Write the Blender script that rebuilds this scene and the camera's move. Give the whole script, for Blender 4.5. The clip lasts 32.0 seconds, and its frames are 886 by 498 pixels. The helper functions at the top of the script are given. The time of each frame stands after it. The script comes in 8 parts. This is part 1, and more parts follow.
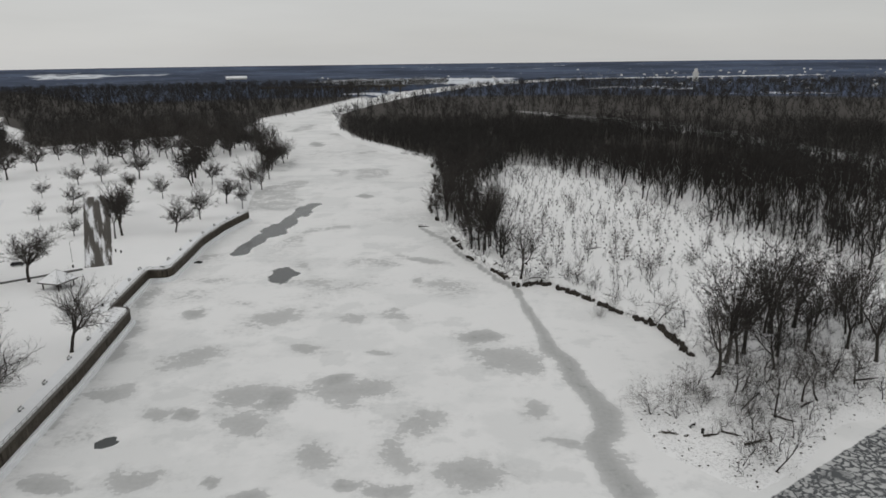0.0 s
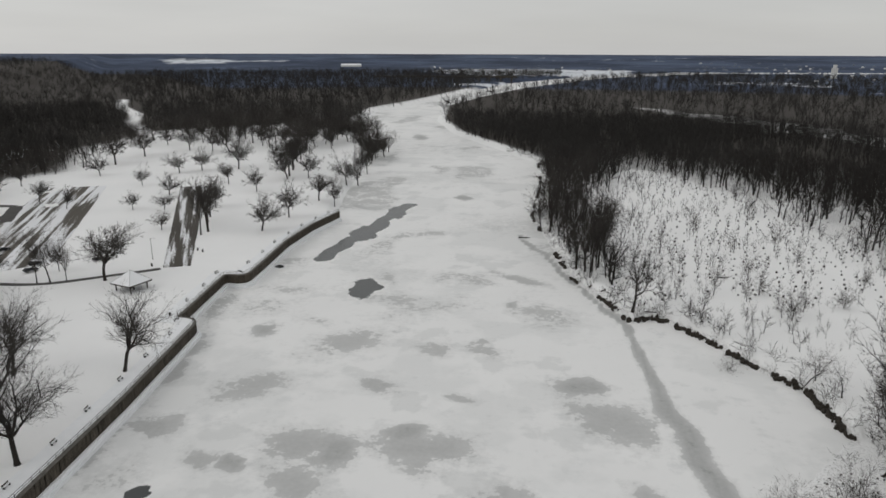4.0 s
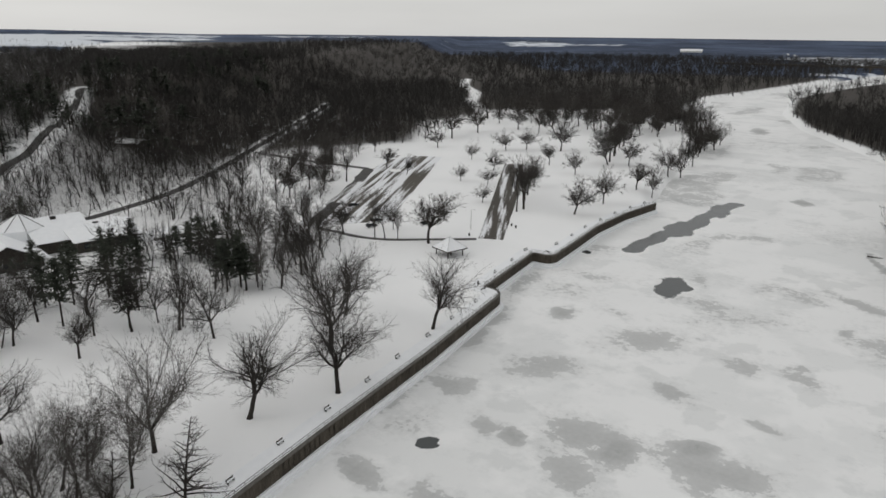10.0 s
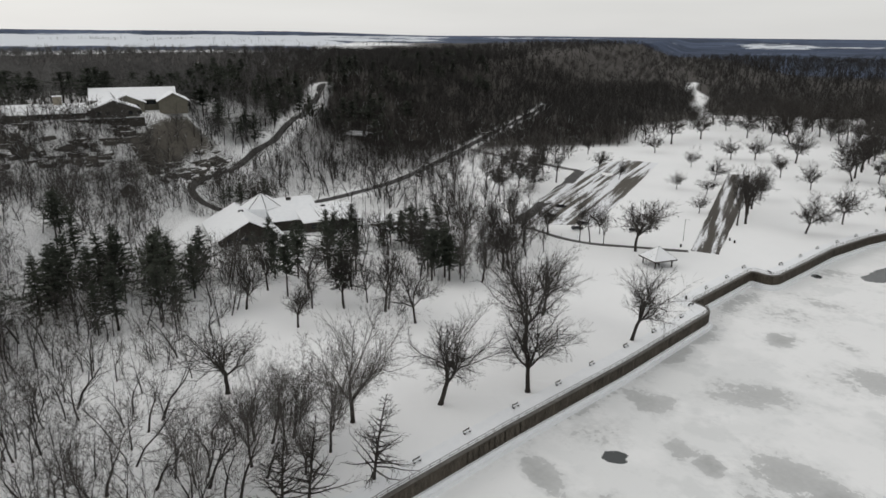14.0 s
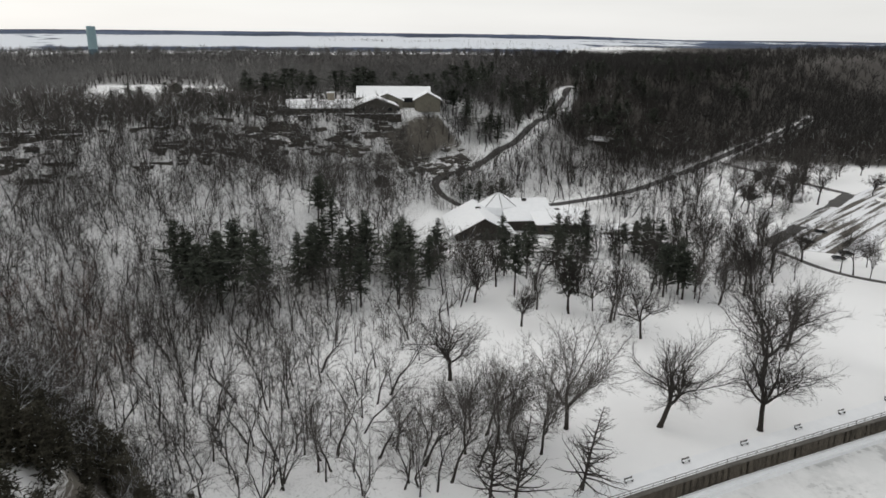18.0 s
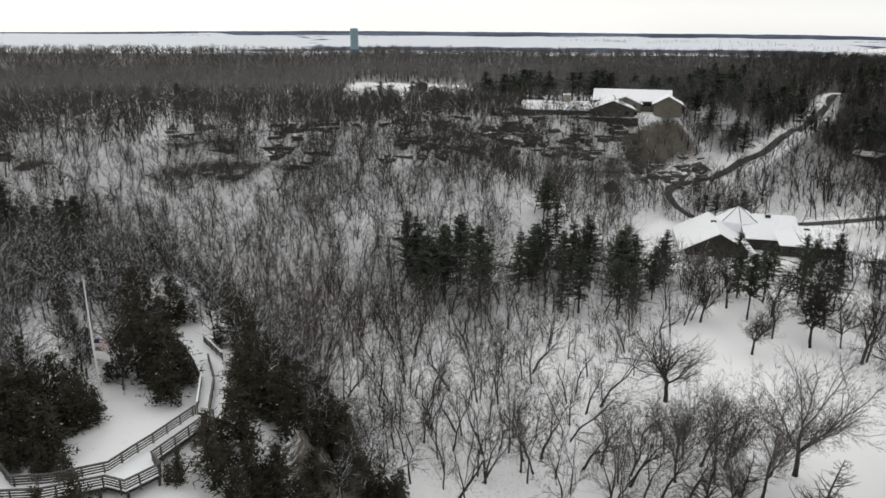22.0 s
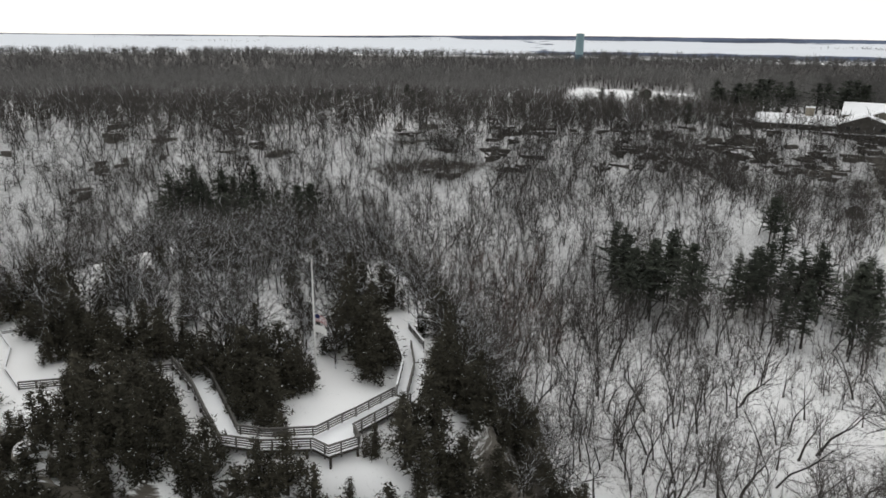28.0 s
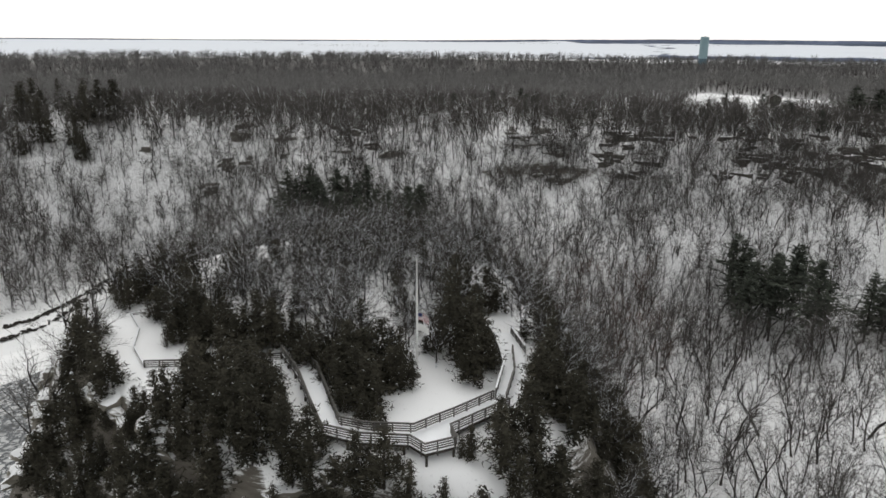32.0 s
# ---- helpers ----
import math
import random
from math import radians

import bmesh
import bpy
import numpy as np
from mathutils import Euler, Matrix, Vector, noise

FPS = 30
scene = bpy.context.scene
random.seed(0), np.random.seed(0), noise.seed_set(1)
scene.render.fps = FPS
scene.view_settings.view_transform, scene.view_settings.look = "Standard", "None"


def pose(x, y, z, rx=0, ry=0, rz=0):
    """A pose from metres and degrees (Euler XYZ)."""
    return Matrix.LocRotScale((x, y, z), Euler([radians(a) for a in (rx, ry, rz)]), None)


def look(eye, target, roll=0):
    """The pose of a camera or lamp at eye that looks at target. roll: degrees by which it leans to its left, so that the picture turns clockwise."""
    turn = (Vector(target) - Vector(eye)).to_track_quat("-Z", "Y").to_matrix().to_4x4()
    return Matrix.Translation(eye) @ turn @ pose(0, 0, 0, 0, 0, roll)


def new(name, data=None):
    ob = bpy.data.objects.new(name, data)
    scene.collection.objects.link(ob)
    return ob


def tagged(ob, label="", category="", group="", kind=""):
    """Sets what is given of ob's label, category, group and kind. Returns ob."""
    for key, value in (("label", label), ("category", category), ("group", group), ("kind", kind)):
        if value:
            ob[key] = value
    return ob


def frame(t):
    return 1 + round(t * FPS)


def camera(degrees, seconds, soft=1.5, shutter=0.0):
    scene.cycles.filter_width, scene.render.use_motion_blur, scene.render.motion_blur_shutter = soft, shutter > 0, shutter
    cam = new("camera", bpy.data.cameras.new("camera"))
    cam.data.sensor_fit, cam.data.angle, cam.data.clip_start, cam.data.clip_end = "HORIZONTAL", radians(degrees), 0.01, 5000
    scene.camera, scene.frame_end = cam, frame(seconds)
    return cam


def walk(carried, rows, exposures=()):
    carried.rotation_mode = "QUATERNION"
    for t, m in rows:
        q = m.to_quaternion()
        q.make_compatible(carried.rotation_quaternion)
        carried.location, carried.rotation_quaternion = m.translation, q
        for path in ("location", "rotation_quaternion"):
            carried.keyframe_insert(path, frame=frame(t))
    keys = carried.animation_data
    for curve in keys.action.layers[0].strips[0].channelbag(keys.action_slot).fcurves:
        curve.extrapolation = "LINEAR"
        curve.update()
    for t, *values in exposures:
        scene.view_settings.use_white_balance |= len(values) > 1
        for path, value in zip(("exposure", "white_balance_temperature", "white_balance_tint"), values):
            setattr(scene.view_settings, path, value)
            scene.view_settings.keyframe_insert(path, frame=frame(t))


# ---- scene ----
cam = camera(64.36, 32.0, soft=1.6)
PATH = [
    (0, (0.13, 0.33, 77.09), (-0.76, 96.86, 50.98), -0.72),
    (0.5, (0.78, 8.89, 77.51), (-0.37, 105.45, 51.53), -0.71),
    (1, (0.93, 16.35, 78.11), (-0.09, 113.02, 52.54), -0.59),
    (1.5, (0.75, 22.33, 78.56), (-0.04, 118.94, 52.76), -0.40),
    (2, (0.69, 26.57, 78.82), (-0.09, 123.15, 52.92), -0.27),
    (2.5, (0.98, 29.21, 79.00), (-0.73, 125.72, 52.88), -0.21),
    (3, (1.01, 30.03, 78.95), (-3.95, 126.31, 52.36), -0.01),
    (3.5, (0.82, 30.39, 78.61), (-9.45, 126.12, 51.60), 0.09),
    (5.5, (0.03, 31.99, 78.20), (-28.00, 123.78, 50.10), 0.53),
    (6, (0.02, 32.17, 78.30), (-31.88, 122.62, 49.99), 0.62),
    (6.5, (0.03, 32.51, 78.34), (-35.30, 121.61, 49.84), 0.64),
    (7, (0.03, 32.82, 78.31), (-38.20, 120.65, 49.61), 0.60),
    (7.5, (0.05, 32.98, 78.29), (-41.03, 119.45, 49.39), 0.57),
    (8, (0.11, 33.15, 78.29), (-43.84, 118.14, 49.21), 0.54),
    (8.5, (0.15, 33.33, 78.25), (-46.64, 116.73, 49.01), 0.57),
    (9, (0.16, 33.52, 78.22), (-49.41, 115.25, 48.84), 0.57),
    (9.5, (0.06, 33.66, 78.17), (-52.18, 113.65, 48.65), 0.63),
    (10, (-0.10, 33.73, 78.12), (-54.95, 111.92, 48.50), 0.56),
    (10.5, (-0.25, 33.74, 78.06), (-57.63, 110.08, 48.39), 0.56),
    (11, (-0.26, 33.74, 77.99), (-60.20, 108.07, 48.28), 0.57),
    (11.5, (-0.17, 33.90, 77.90), (-62.66, 106.07, 48.13), 0.59),
    (12, (-0.07, 34.15, 77.79), (-65.12, 104.04, 48.05), 0.51),
    (12.5, (-0.12, 34.42, 77.65), (-67.58, 101.98, 47.91), 0.44),
    (13, (-0.22, 34.60, 77.58), (-70.27, 99.46, 47.82), 0.44),
    (13.5, (-0.35, 34.62, 77.49), (-73.22, 96.32, 47.77), 0.47),
    (14, (-0.49, 34.76, 77.36), (-76.09, 93.12, 47.69), 0.49),
    (14.5, (-0.54, 34.91, 77.27), (-78.72, 89.77, 47.63), 0.49),
    (15, (-0.58, 34.95, 77.27), (-81.04, 86.39, 47.61), 0.43),
    (15.5, (-0.61, 34.87, 77.32), (-83.19, 82.84, 47.66), 0.49),
    (17.5, (-0.65, 34.18, 77.50), (-89.97, 68.07, 47.95), 0.63),
    (18, (-0.45, 33.93, 77.62), (-91.09, 64.13, 48.08), 0.71),
    (18.5, (-0.22, 33.65, 77.81), (-92.01, 60.09, 48.22), 0.74),
    (19, (-0.27, 33.44, 78.13), (-93.02, 56.10, 48.39), 0.72),
    (19.5, (-0.45, 33.41, 78.36), (-94.04, 52.14, 48.53), 0.60),
    (20, (-0.52, 33.51, 78.35), (-94.78, 48.40, 48.46), 0.59),
    (20.5, (-0.54, 33.65, 78.30), (-95.33, 44.66, 48.39), 0.52),
    (21, (-0.51, 33.75, 78.26), (-95.68, 40.86, 48.38), 0.45),
    (21.5, (-0.61, 33.83, 78.21), (-96.01, 37.05, 48.40), 0.41),
    (22, (-0.85, 33.80, 78.17), (-96.31, 33.31, 48.38), 0.45),
    (22.5, (-1.11, 33.68, 78.06), (-96.51, 29.64, 48.35), 0.48),
    (23, (-1.32, 33.59, 77.98), (-96.52, 26.13, 48.31), 0.54),
    (23.5, (-1.40, 33.59, 77.91), (-96.31, 22.87, 48.29), 0.52),
    (24, (-1.41, 33.55, 77.84), (-95.96, 19.91, 48.29), 0.53),
    (24.5, (-1.39, 33.58, 77.84), (-95.55, 17.39, 48.31), 0.57),
    (26.5, (-0.93, 33.67, 78.16), (-93.78, 11.12, 48.64), 0.74),
    (27, (-0.72, 33.73, 78.26), (-92.82, 8.33, 48.72), 0.75),
    (27.5, (-0.63, 33.88, 78.29), (-92.11, 6.28, 48.81), 0.72),
    (28, (-0.60, 33.93, 78.30), (-91.64, 4.90, 48.84), 0.71),
    (28.5, (-0.57, 33.98, 78.26), (-91.30, 3.89, 48.89), 0.69),
    (29, (-0.52, 34.03, 78.30), (-90.74, 2.38, 48.98), 0.65),
    (29.5, (-0.56, 34.05, 78.28), (-90.01, 0.24, 49.02), 0.63),
    (30, (-0.66, 34.03, 78.21), (-89.31, -1.83, 48.96), 0.57),
    (30.5, (-0.79, 34.03, 78.12), (-88.64, -3.78, 48.93), 0.58),
    (31, (-0.88, 33.99, 78.04), (-88.01, -5.52, 48.92), 0.59),
    (31.5, (-0.98, 34.01, 77.98), (-87.33, -7.19, 48.92), 0.50),
    (32, (-1.05, 34.08, 77.97), (-86.44, -9.10, 48.91), 0.44),
]
walk(cam, [(t, look(eye, target, roll)) for t, eye, target, roll in PATH],
     exposures=[(0, -0.67), (5, -0.67), (10, -0.59), (15, -0.39), (20, -0.16), (26, -0.06), (32, 0.0)])

# ---- world and light: an overcast winter sky, brighter towards the hidden sun ----
SUN_AZ, SUN_EL = radians(125), radians(38)          # bearing to the left of +y
SUN_DIR = Vector((-math.sin(SUN_AZ) * math.cos(SUN_EL), math.cos(SUN_AZ) * math.cos(SUN_EL), math.sin(SUN_EL)))
world = bpy.data.worlds.new("overcast_sky")
scene.world = world
world.use_nodes = True
wn, wl = world.node_tree.nodes, world.node_tree.links
wn.clear()
w_out = wn.new("ShaderNodeOutputWorld")
w_add = wn.new("ShaderNodeAddShader")
bg_sky, bg_cloud = wn.new("ShaderNodeBackground"), wn.new("ShaderNodeBackground")
sky = wn.new("ShaderNodeTexSky")
sky.sky_type, sky.sun_disc, sky.sun_elevation, sky.sun_rotation = "NISHITA", False, SUN_EL, -SUN_AZ
bg_sky.inputs["Strength"].default_value = 0.012
wl.new(sky.outputs[0], bg_sky.inputs["Color"])
tc = wn.new("ShaderNodeTexCoord")
dot = wn.new("ShaderNodeVectorMath"); dot.operation = "DOT_PRODUCT"
flat = Vector((SUN_DIR.x, SUN_DIR.y, 0.25)).normalized()
dot.inputs[1].default_value = flat
wl.new(tc.outputs["Generated"], dot.inputs[0])
glow = wn.new("ShaderNodeMapRange")
glow.inputs["From Min"].default_value, glow.inputs["From Max"].default_value = -0.9, 0.9
glow.inputs["To Min"].default_value, glow.inputs["To Max"].default_value = 0.80, 1.06
wl.new(dot.outputs["Value"], glow.inputs["Value"])
stretch = wn.new("ShaderNodeMapping"); stretch.inputs["Scale"].default_value = (1.0, 1.0, 7.0)
wl.new(tc.outputs["Generated"], stretch.inputs["Vector"])
cloud = wn.new("ShaderNodeTexNoise")
cloud.inputs["Scale"].default_value, cloud.inputs["Detail"].default_value = 2.2, 5
wl.new(stretch.outputs[0], cloud.inputs["Vector"])
tone = wn.new("ShaderNodeMapRange")
tone.inputs["From Min"].default_value, tone.inputs["From Max"].default_value = 0.3, 0.7
tone.inputs["To Min"].default_value, tone.inputs["To Max"].default_value = 0.93, 1.05
wl.new(cloud.outputs["Fac"], tone.inputs["Value"])
mul = wn.new("ShaderNodeMath"); mul.operation = "MULTIPLY"
wl.new(glow.outputs[0], mul.inputs[0]); wl.new(tone.outputs[0], mul.inputs[1])
bg_cloud.inputs["Color"].default_value = (0.968, 0.965, 0.952, 1)
wl.new(mul.outputs[0], bg_cloud.inputs["Strength"])
wl.new(bg_sky.outputs[0], w_add.inputs[0]); wl.new(bg_cloud.outputs[0], w_add.inputs[1])
wl.new(w_add.outputs[0], w_out.inputs["Surface"])

sun = new("sun", bpy.data.lights.new("sun", "SUN"))
sun.data.energy, sun.data.angle, sun.data.color = 0.5, radians(25), (1.0, 0.96, 0.9)
sun.matrix_world = look(SUN_DIR * 900, (0, 0, 0))


# ---- small helpers ----
def node_mat(name):
    m = bpy.data.materials.new(name)
    m.use_nodes = True
    nt = m.node_tree
    return m, nt.nodes, nt.links, nt.nodes["Principled BSDF"]


def mat(name, a, b, scale=1.0, rough=0.8, bump=0.3, metal=0.0, fine=9.0, spread=0.25, coords="Object"):
    """A worn surface between the colours a and b: broad stains, fine grain, relief, a tone of its own for every object."""
    m, n, l, p = node_mat(name)
    co = n.new("ShaderNodeTexCoord")
    big, small = n.new("ShaderNodeTexNoise"), n.new("ShaderNodeTexNoise")
    big.inputs["Scale"].default_value, small.inputs["Scale"].default_value = scale, scale * fine
    big.inputs["Detail"].default_value, small.inputs["Detail"].default_value = 4, 5
    for t in (big, small):
        l.new(co.outputs[coords], t.inputs["Vector"])
    both = n.new("ShaderNodeMath"); both.operation = "MULTIPLY_ADD"
    both.inputs[1].default_value = 0.5
    half = n.new("ShaderNodeMath"); half.operation = "MULTIPLY"; half.inputs[1].default_value = 0.5
    l.new(big.outputs["Fac"], half.inputs[0])
    l.new(small.outputs["Fac"], both.inputs[0]); l.new(half.outputs[0], both.inputs[2])
    info = n.new("ShaderNodeObjectInfo")
    own = n.new("ShaderNodeMath"); own.operation = "MULTIPLY_ADD"
    own.inputs[1].default_value, own.inputs[2].default_value = spread, -spread / 2
    l.new(info.outputs["Random"], own.inputs[0])
    add = n.new("ShaderNodeMath"); add.operation = "ADD"
    l.new(both.outputs[0], add.inputs[0]); l.new(own.outputs[0], add.inputs[1])
    ramp = n.new("ShaderNodeMapRange")
    ramp.inputs["From Min"].default_value, ramp.inputs["From Max"].default_value = 0.3, 0.7
    l.new(add.outputs[0], ramp.inputs["Value"])
    mix = n.new("ShaderNodeMix"); mix.data_type = "RGBA"
    mix.inputs["A"].default_value, mix.inputs["B"].default_value = (*a, 1), (*b, 1)
    l.new(ramp.outputs[0], mix.inputs["Factor"])
    l.new(mix.outputs["Result"], p.inputs["Base Color"])
    p.inputs["Roughness"].default_value, p.inputs["Metallic"].default_value = rough, metal
    p.inputs["Specular IOR Level"].default_value = 0.25
    if bump:
        bm_ = n.new("ShaderNodeBump"); bm_.inputs["Strength"].default_value = bump
        bm_.inputs["Distance"].default_value = 0.05
        l.new(small.outputs["Fac"], bm_.inputs["Height"]); l.new(bm_.outputs[0], p.inputs["Normal"])
    return m


def islands(name, a, b, rough=0.9):
    """Bark or needles: a tone of its own for every twig and for every tree."""
    m, n, l, p = node_mat(name)
    geo, info = n.new("ShaderNodeNewGeometry"), n.new("ShaderNodeObjectInfo")
    avg = n.new("ShaderNodeMath"); avg.operation = "MULTIPLY_ADD"; avg.inputs[1].default_value = 0.6
    part_ = n.new("ShaderNodeMath"); part_.operation = "MULTIPLY"; part_.inputs[1].default_value = 0.4
    l.new(info.outputs["Random"], part_.inputs[0])
    l.new(geo.outputs["Random Per Island"], avg.inputs[0]); l.new(part_.outputs[0], avg.inputs[2])
    mix = n.new("ShaderNodeMix"); mix.data_type = "RGBA"
    mix.inputs["A"].default_value, mix.inputs["B"].default_value = (*a, 1), (*b, 1)
    l.new(avg.outputs[0], mix.inputs["Factor"]); l.new(mix.outputs["Result"], p.inputs["Base Color"])
    p.inputs["Roughness"].default_value = rough
    p.inputs["Specular IOR Level"].default_value = 0.1
    return m


def mesh_of(name, verts, tris, mats, index=None, smooth=False):
    """A mesh from arrays of points and triangles."""
    me = bpy.data.meshes.new(name)
    verts, tris = np.asarray(verts, np.float32), np.asarray(tris, np.int32)
    me.vertices.add(len(verts)); me.vertices.foreach_set("co", verts.ravel())
    me.loops.add(tris.size); me.loops.foreach_set("vertex_index", tris.ravel())
    me.polygons.add(len(tris))
    me.polygons.foreach_set("loop_start", np.arange(0, tris.size, tris.shape[1], dtype=np.int32))
    me.polygons.foreach_set("loop_total", np.full(len(tris), tris.shape[1], np.int32))
    for m in mats:
        me.materials.append(m)
    if index is not None:
        me.polygons.foreach_set("material_index", np.asarray(index, np.int32))
    me.polygons.foreach_set("use_smooth", np.full(len(tris), smooth))
    me.update(calc_edges=True)
    me.validate()
    return me


def part(name, bm, material, parent=None, label=""):
    me = bpy.data.meshes.new(name)
    bm.normal_update(); bm.to_mesh(me); bm.free()
    for m in (material if isinstance(material, (list, tuple)) else (material,)):
        me.materials.append(m)
    ob = new(name, me)
    if parent:
        ob.parent = parent
    if label:
        ob["label"] = label
    return ob


def shared(name, me, parent, m=None):
    ob = new(name, me)
    ob.parent = parent
    if m is not None:
        ob.matrix_basis = m
    return ob


def thing(name, m, label, category, group="", kind=""):
    ob = new(name)
    ob.empty_display_size = 0.2
    ob.matrix_world = m
    return tagged(ob, label, category, group, kind)


def box(bm, x0, x1, y0, y1, z0, z1, m=None, bevel=0.0):
    """A box with its edges broken."""
    vs = [bm.verts.new((x, y, z)) for z in (z0, z1) for x, y in ((x0, y0), (x1, y0), (x1, y1), (x0, y1))]
    fs = [bm.faces.new([vs[i] for i in f]) for f in ((3, 2, 1, 0), (4, 5, 6, 7), (0, 1, 5, 4), (1, 2, 6, 5), (2, 3, 7, 6), (3, 0, 4, 7))]
    if bevel:
        r = bmesh.ops.bevel(bm, geom=list({e for f in fs for e in f.edges}), offset=bevel, segments=1, affect="EDGES")
        vs = list({v for f in r["faces"] for v in f.verts} | {v for v in vs if v.is_valid})
    if m is not None:
        bmesh.ops.transform(bm, matrix=m, verts=[v for v in vs if v.is_valid])
    return bm


def tube(bm, pts, radii, sides=6, cap=True):
    """A tapered tube along a line of points."""
    rings = []
    for i, p in enumerate(pts):
        d = (Vector(pts[min(i + 1, len(pts) - 1)]) - Vector(pts[max(i - 1, 0)])).normalized()
        u = d.orthogonal().normalized(); v = d.cross(u)
        rings.append([bm.verts.new(Vector(p) + radii[i] * (math.cos(a) * u + math.sin(a) * v))
                      for a in (2 * math.pi * k / sides for k in range(sides))])
    for a, b in zip(rings, rings[1:]):
        for k in range(sides):
            bm.faces.new((a[k], a[(k + 1) % sides], b[(k + 1) % sides], b[k]))
    if cap:
        bm.faces.new(rings[0][::-1]); bm.faces.new(rings[-1])
    return bm


# ---- noise and distances on the plan ----
_rng = np.random.RandomState(5)
_grid = _rng.rand(256, 256)


def vnoise(x, y, size):
    """Smooth noise from 0 to 1 with features of that size in metres."""
    x, y = np.asarray(x, float) / size, np.asarray(y, float) / size
    i, j = np.floor(x).astype(int), np.floor(y).astype(int)
    u, v = x - i, y - j
    u, v = u * u * (3 - 2 * u), v * v * (3 - 2 * v)
    a, b = _grid[i % 256, j % 256], _grid[(i + 1) % 256, j % 256]
    c, d = _grid[i % 256, (j + 1) % 256], _grid[(i + 1) % 256, (j + 1) % 256]
    return (a * (1 - u) + b * u) * (1 - v) + (c * (1 - u) + d * u) * v


def fbm(x, y, size):
    return (vnoise(x, y, size) + 0.5 * vnoise(x + 37, y - 11, size / 2.1) + 0.25 * vnoise(x - 90, y + 70, size / 4.3)) / 1.75


def line_dist(x, y, pts, signed=False):
    """Distance to an open line of points; signed: positive to its left."""
    x, y = np.asarray(x, float), np.asarray(y, float)
    best, side = np.full(x.shape, 1e18), np.ones(x.shape)
    for (ax, ay), (bx, by) in zip(pts, pts[1:]):
        dx, dy = bx - ax, by - ay
        t = np.clip(((x - ax) * dx + (y - ay) * dy) / (dx * dx + dy * dy), 0, 1)
        d = (x - ax - t * dx) ** 2 + (y - ay - t * dy) ** 2
        if signed:
            s = np.sign(dx * (y - ay) - dy * (x - ax))
            side = np.where(d < best, s, side)
        best = np.minimum(best, d)
    return np.sqrt(best) * (side if signed else 1)


def inside(x, y, poly):
    x, y = np.asarray(x, float), np.asarray(y, float)
    odd = np.zeros(x.shape, bool)
    for (ax, ay), (bx, by) in zip(poly, poly[1:] + poly[:1]):
        cross = (ay > y) != (by > y)
        odd ^= cross & (x < (bx - ax) * (y - ay) / (by - ay + 1e-12) + ax)
    return odd


def inner_dist(x, y, poly):
    return np.where(inside(x, y, poly), 1, -1) * line_dist(x, y, poly + poly[:1])


def ease(v, a, b):
    """A soft step from 0 at a to 1 at b."""
    t = np.clip((np.asarray(v, float) - a) / (np.asarray(b, float) - a), 0, 1)
    return t * t * (3 - 2 * t)


# ---- the plan ----
EYE = (0.0, 34.0)
SEAWALL = [(-79, 62), (-83.3, 88), (-87, 118), (-91, 158), (-96.6, 199), (-97.2, 201.6), (-98.6, 203.3), (-100.6, 204.2), (-104, 204.6), (-108.6, 242.4), (-108, 243.3),
           (-104, 243.4), (-102.2, 244.4), (-101.3, 247), (-102.3, 262),
           (-104.6, 290), (-103.6, 317), (-99.5, 343)]
NORTH_BANK = [(-103, 354), (-114, 405), (-127, 490), (-142, 610), (-212, 790), (-230, 930), (-205, 1070), (-190, 1200), (-170, 1400),
              (-120, 1750), (50, 2200), (400, 2700), (5200, 3500), (5200, 5200), (-5200, 5200), (-5200, -5200), (60, -5200), (20, -400), (-30, -240)]
SOUTH_BANK = [(-106, -157), (-128, -156), (-162, -171), (-158, -160), (-124, -137), (-96, -122), (-78, -102), (-58, -80), (-46, -55),
              (-40, -30), (-38, -5), (-44, 18), (-60, 38)]
WEST_LAND = SEAWALL + NORTH_BANK + SOUTH_BANK
ISLAND = [(-161, 1017), (-134, 821), (-97, 700), (-50, 608), (-12, 531), (-8, 454), (-10, 365), (-1, 320), (8, 271), (18, 251), (24, 234),
          (33, 237), (41, 227), (53, 206), (62, 194), (64, 174), (50, 156), (40, 142), (42, 126), (55, 112), (68, 121), (80, 131.5),
          (96, 141), (150, 165), (300, 210), (700, 300), (5200, 600), (5200, 3300), (500, 2550), (130, 2100), (-20, 1700), (-90, 1450), (-130, 1250)]
BLUFF_FOOT = [(150, 222), (138, 205), (117, 190), (97, 188), (83, 205), (76, 216), (71, 268), (66, 306), (61, 330), (55, 430), (47, 620),
              (40, 1000), (36, 1800), (34, 3000), (33, 4800)]        # bearing, distance from the middle of the bend
BLUFF_FOOT = [(EYE[0] - r * math.sin(radians(a)), EYE[1] + r * math.cos(radians(a))) for a, r in BLUFF_FOOT]
BLUFF_FOOT = [(-40, -700), (-95, -250)] + BLUFF_FOOT
PARK = [(-83, 88), (-97, 202), (-108, 243), (-100, 343), (-115, 405), (-150, 560), (-205, 660), (-270, 705), (-345, 640), (-345, 520), (-285, 420), (-322, 345), (-302, 300),
        (-262, 258), (-222, 220), (-165, 205), (-155, 185), (-160, 160), (-185, 140), (-185, 110), (-150, 78), (-118, 62)]
FIELD = [(22, 243), (40, 231), (64, 190), (66, 142), (100, 150), (139, 214), (146, 240), (150, 269), (133, 296), (124, 318), (107, 358), (92, 428), (66, 491), (45, 503),
         (31, 398), (22, 293)]
ROCK_AT, ROCK_R = (-84, -24), (40, 38)
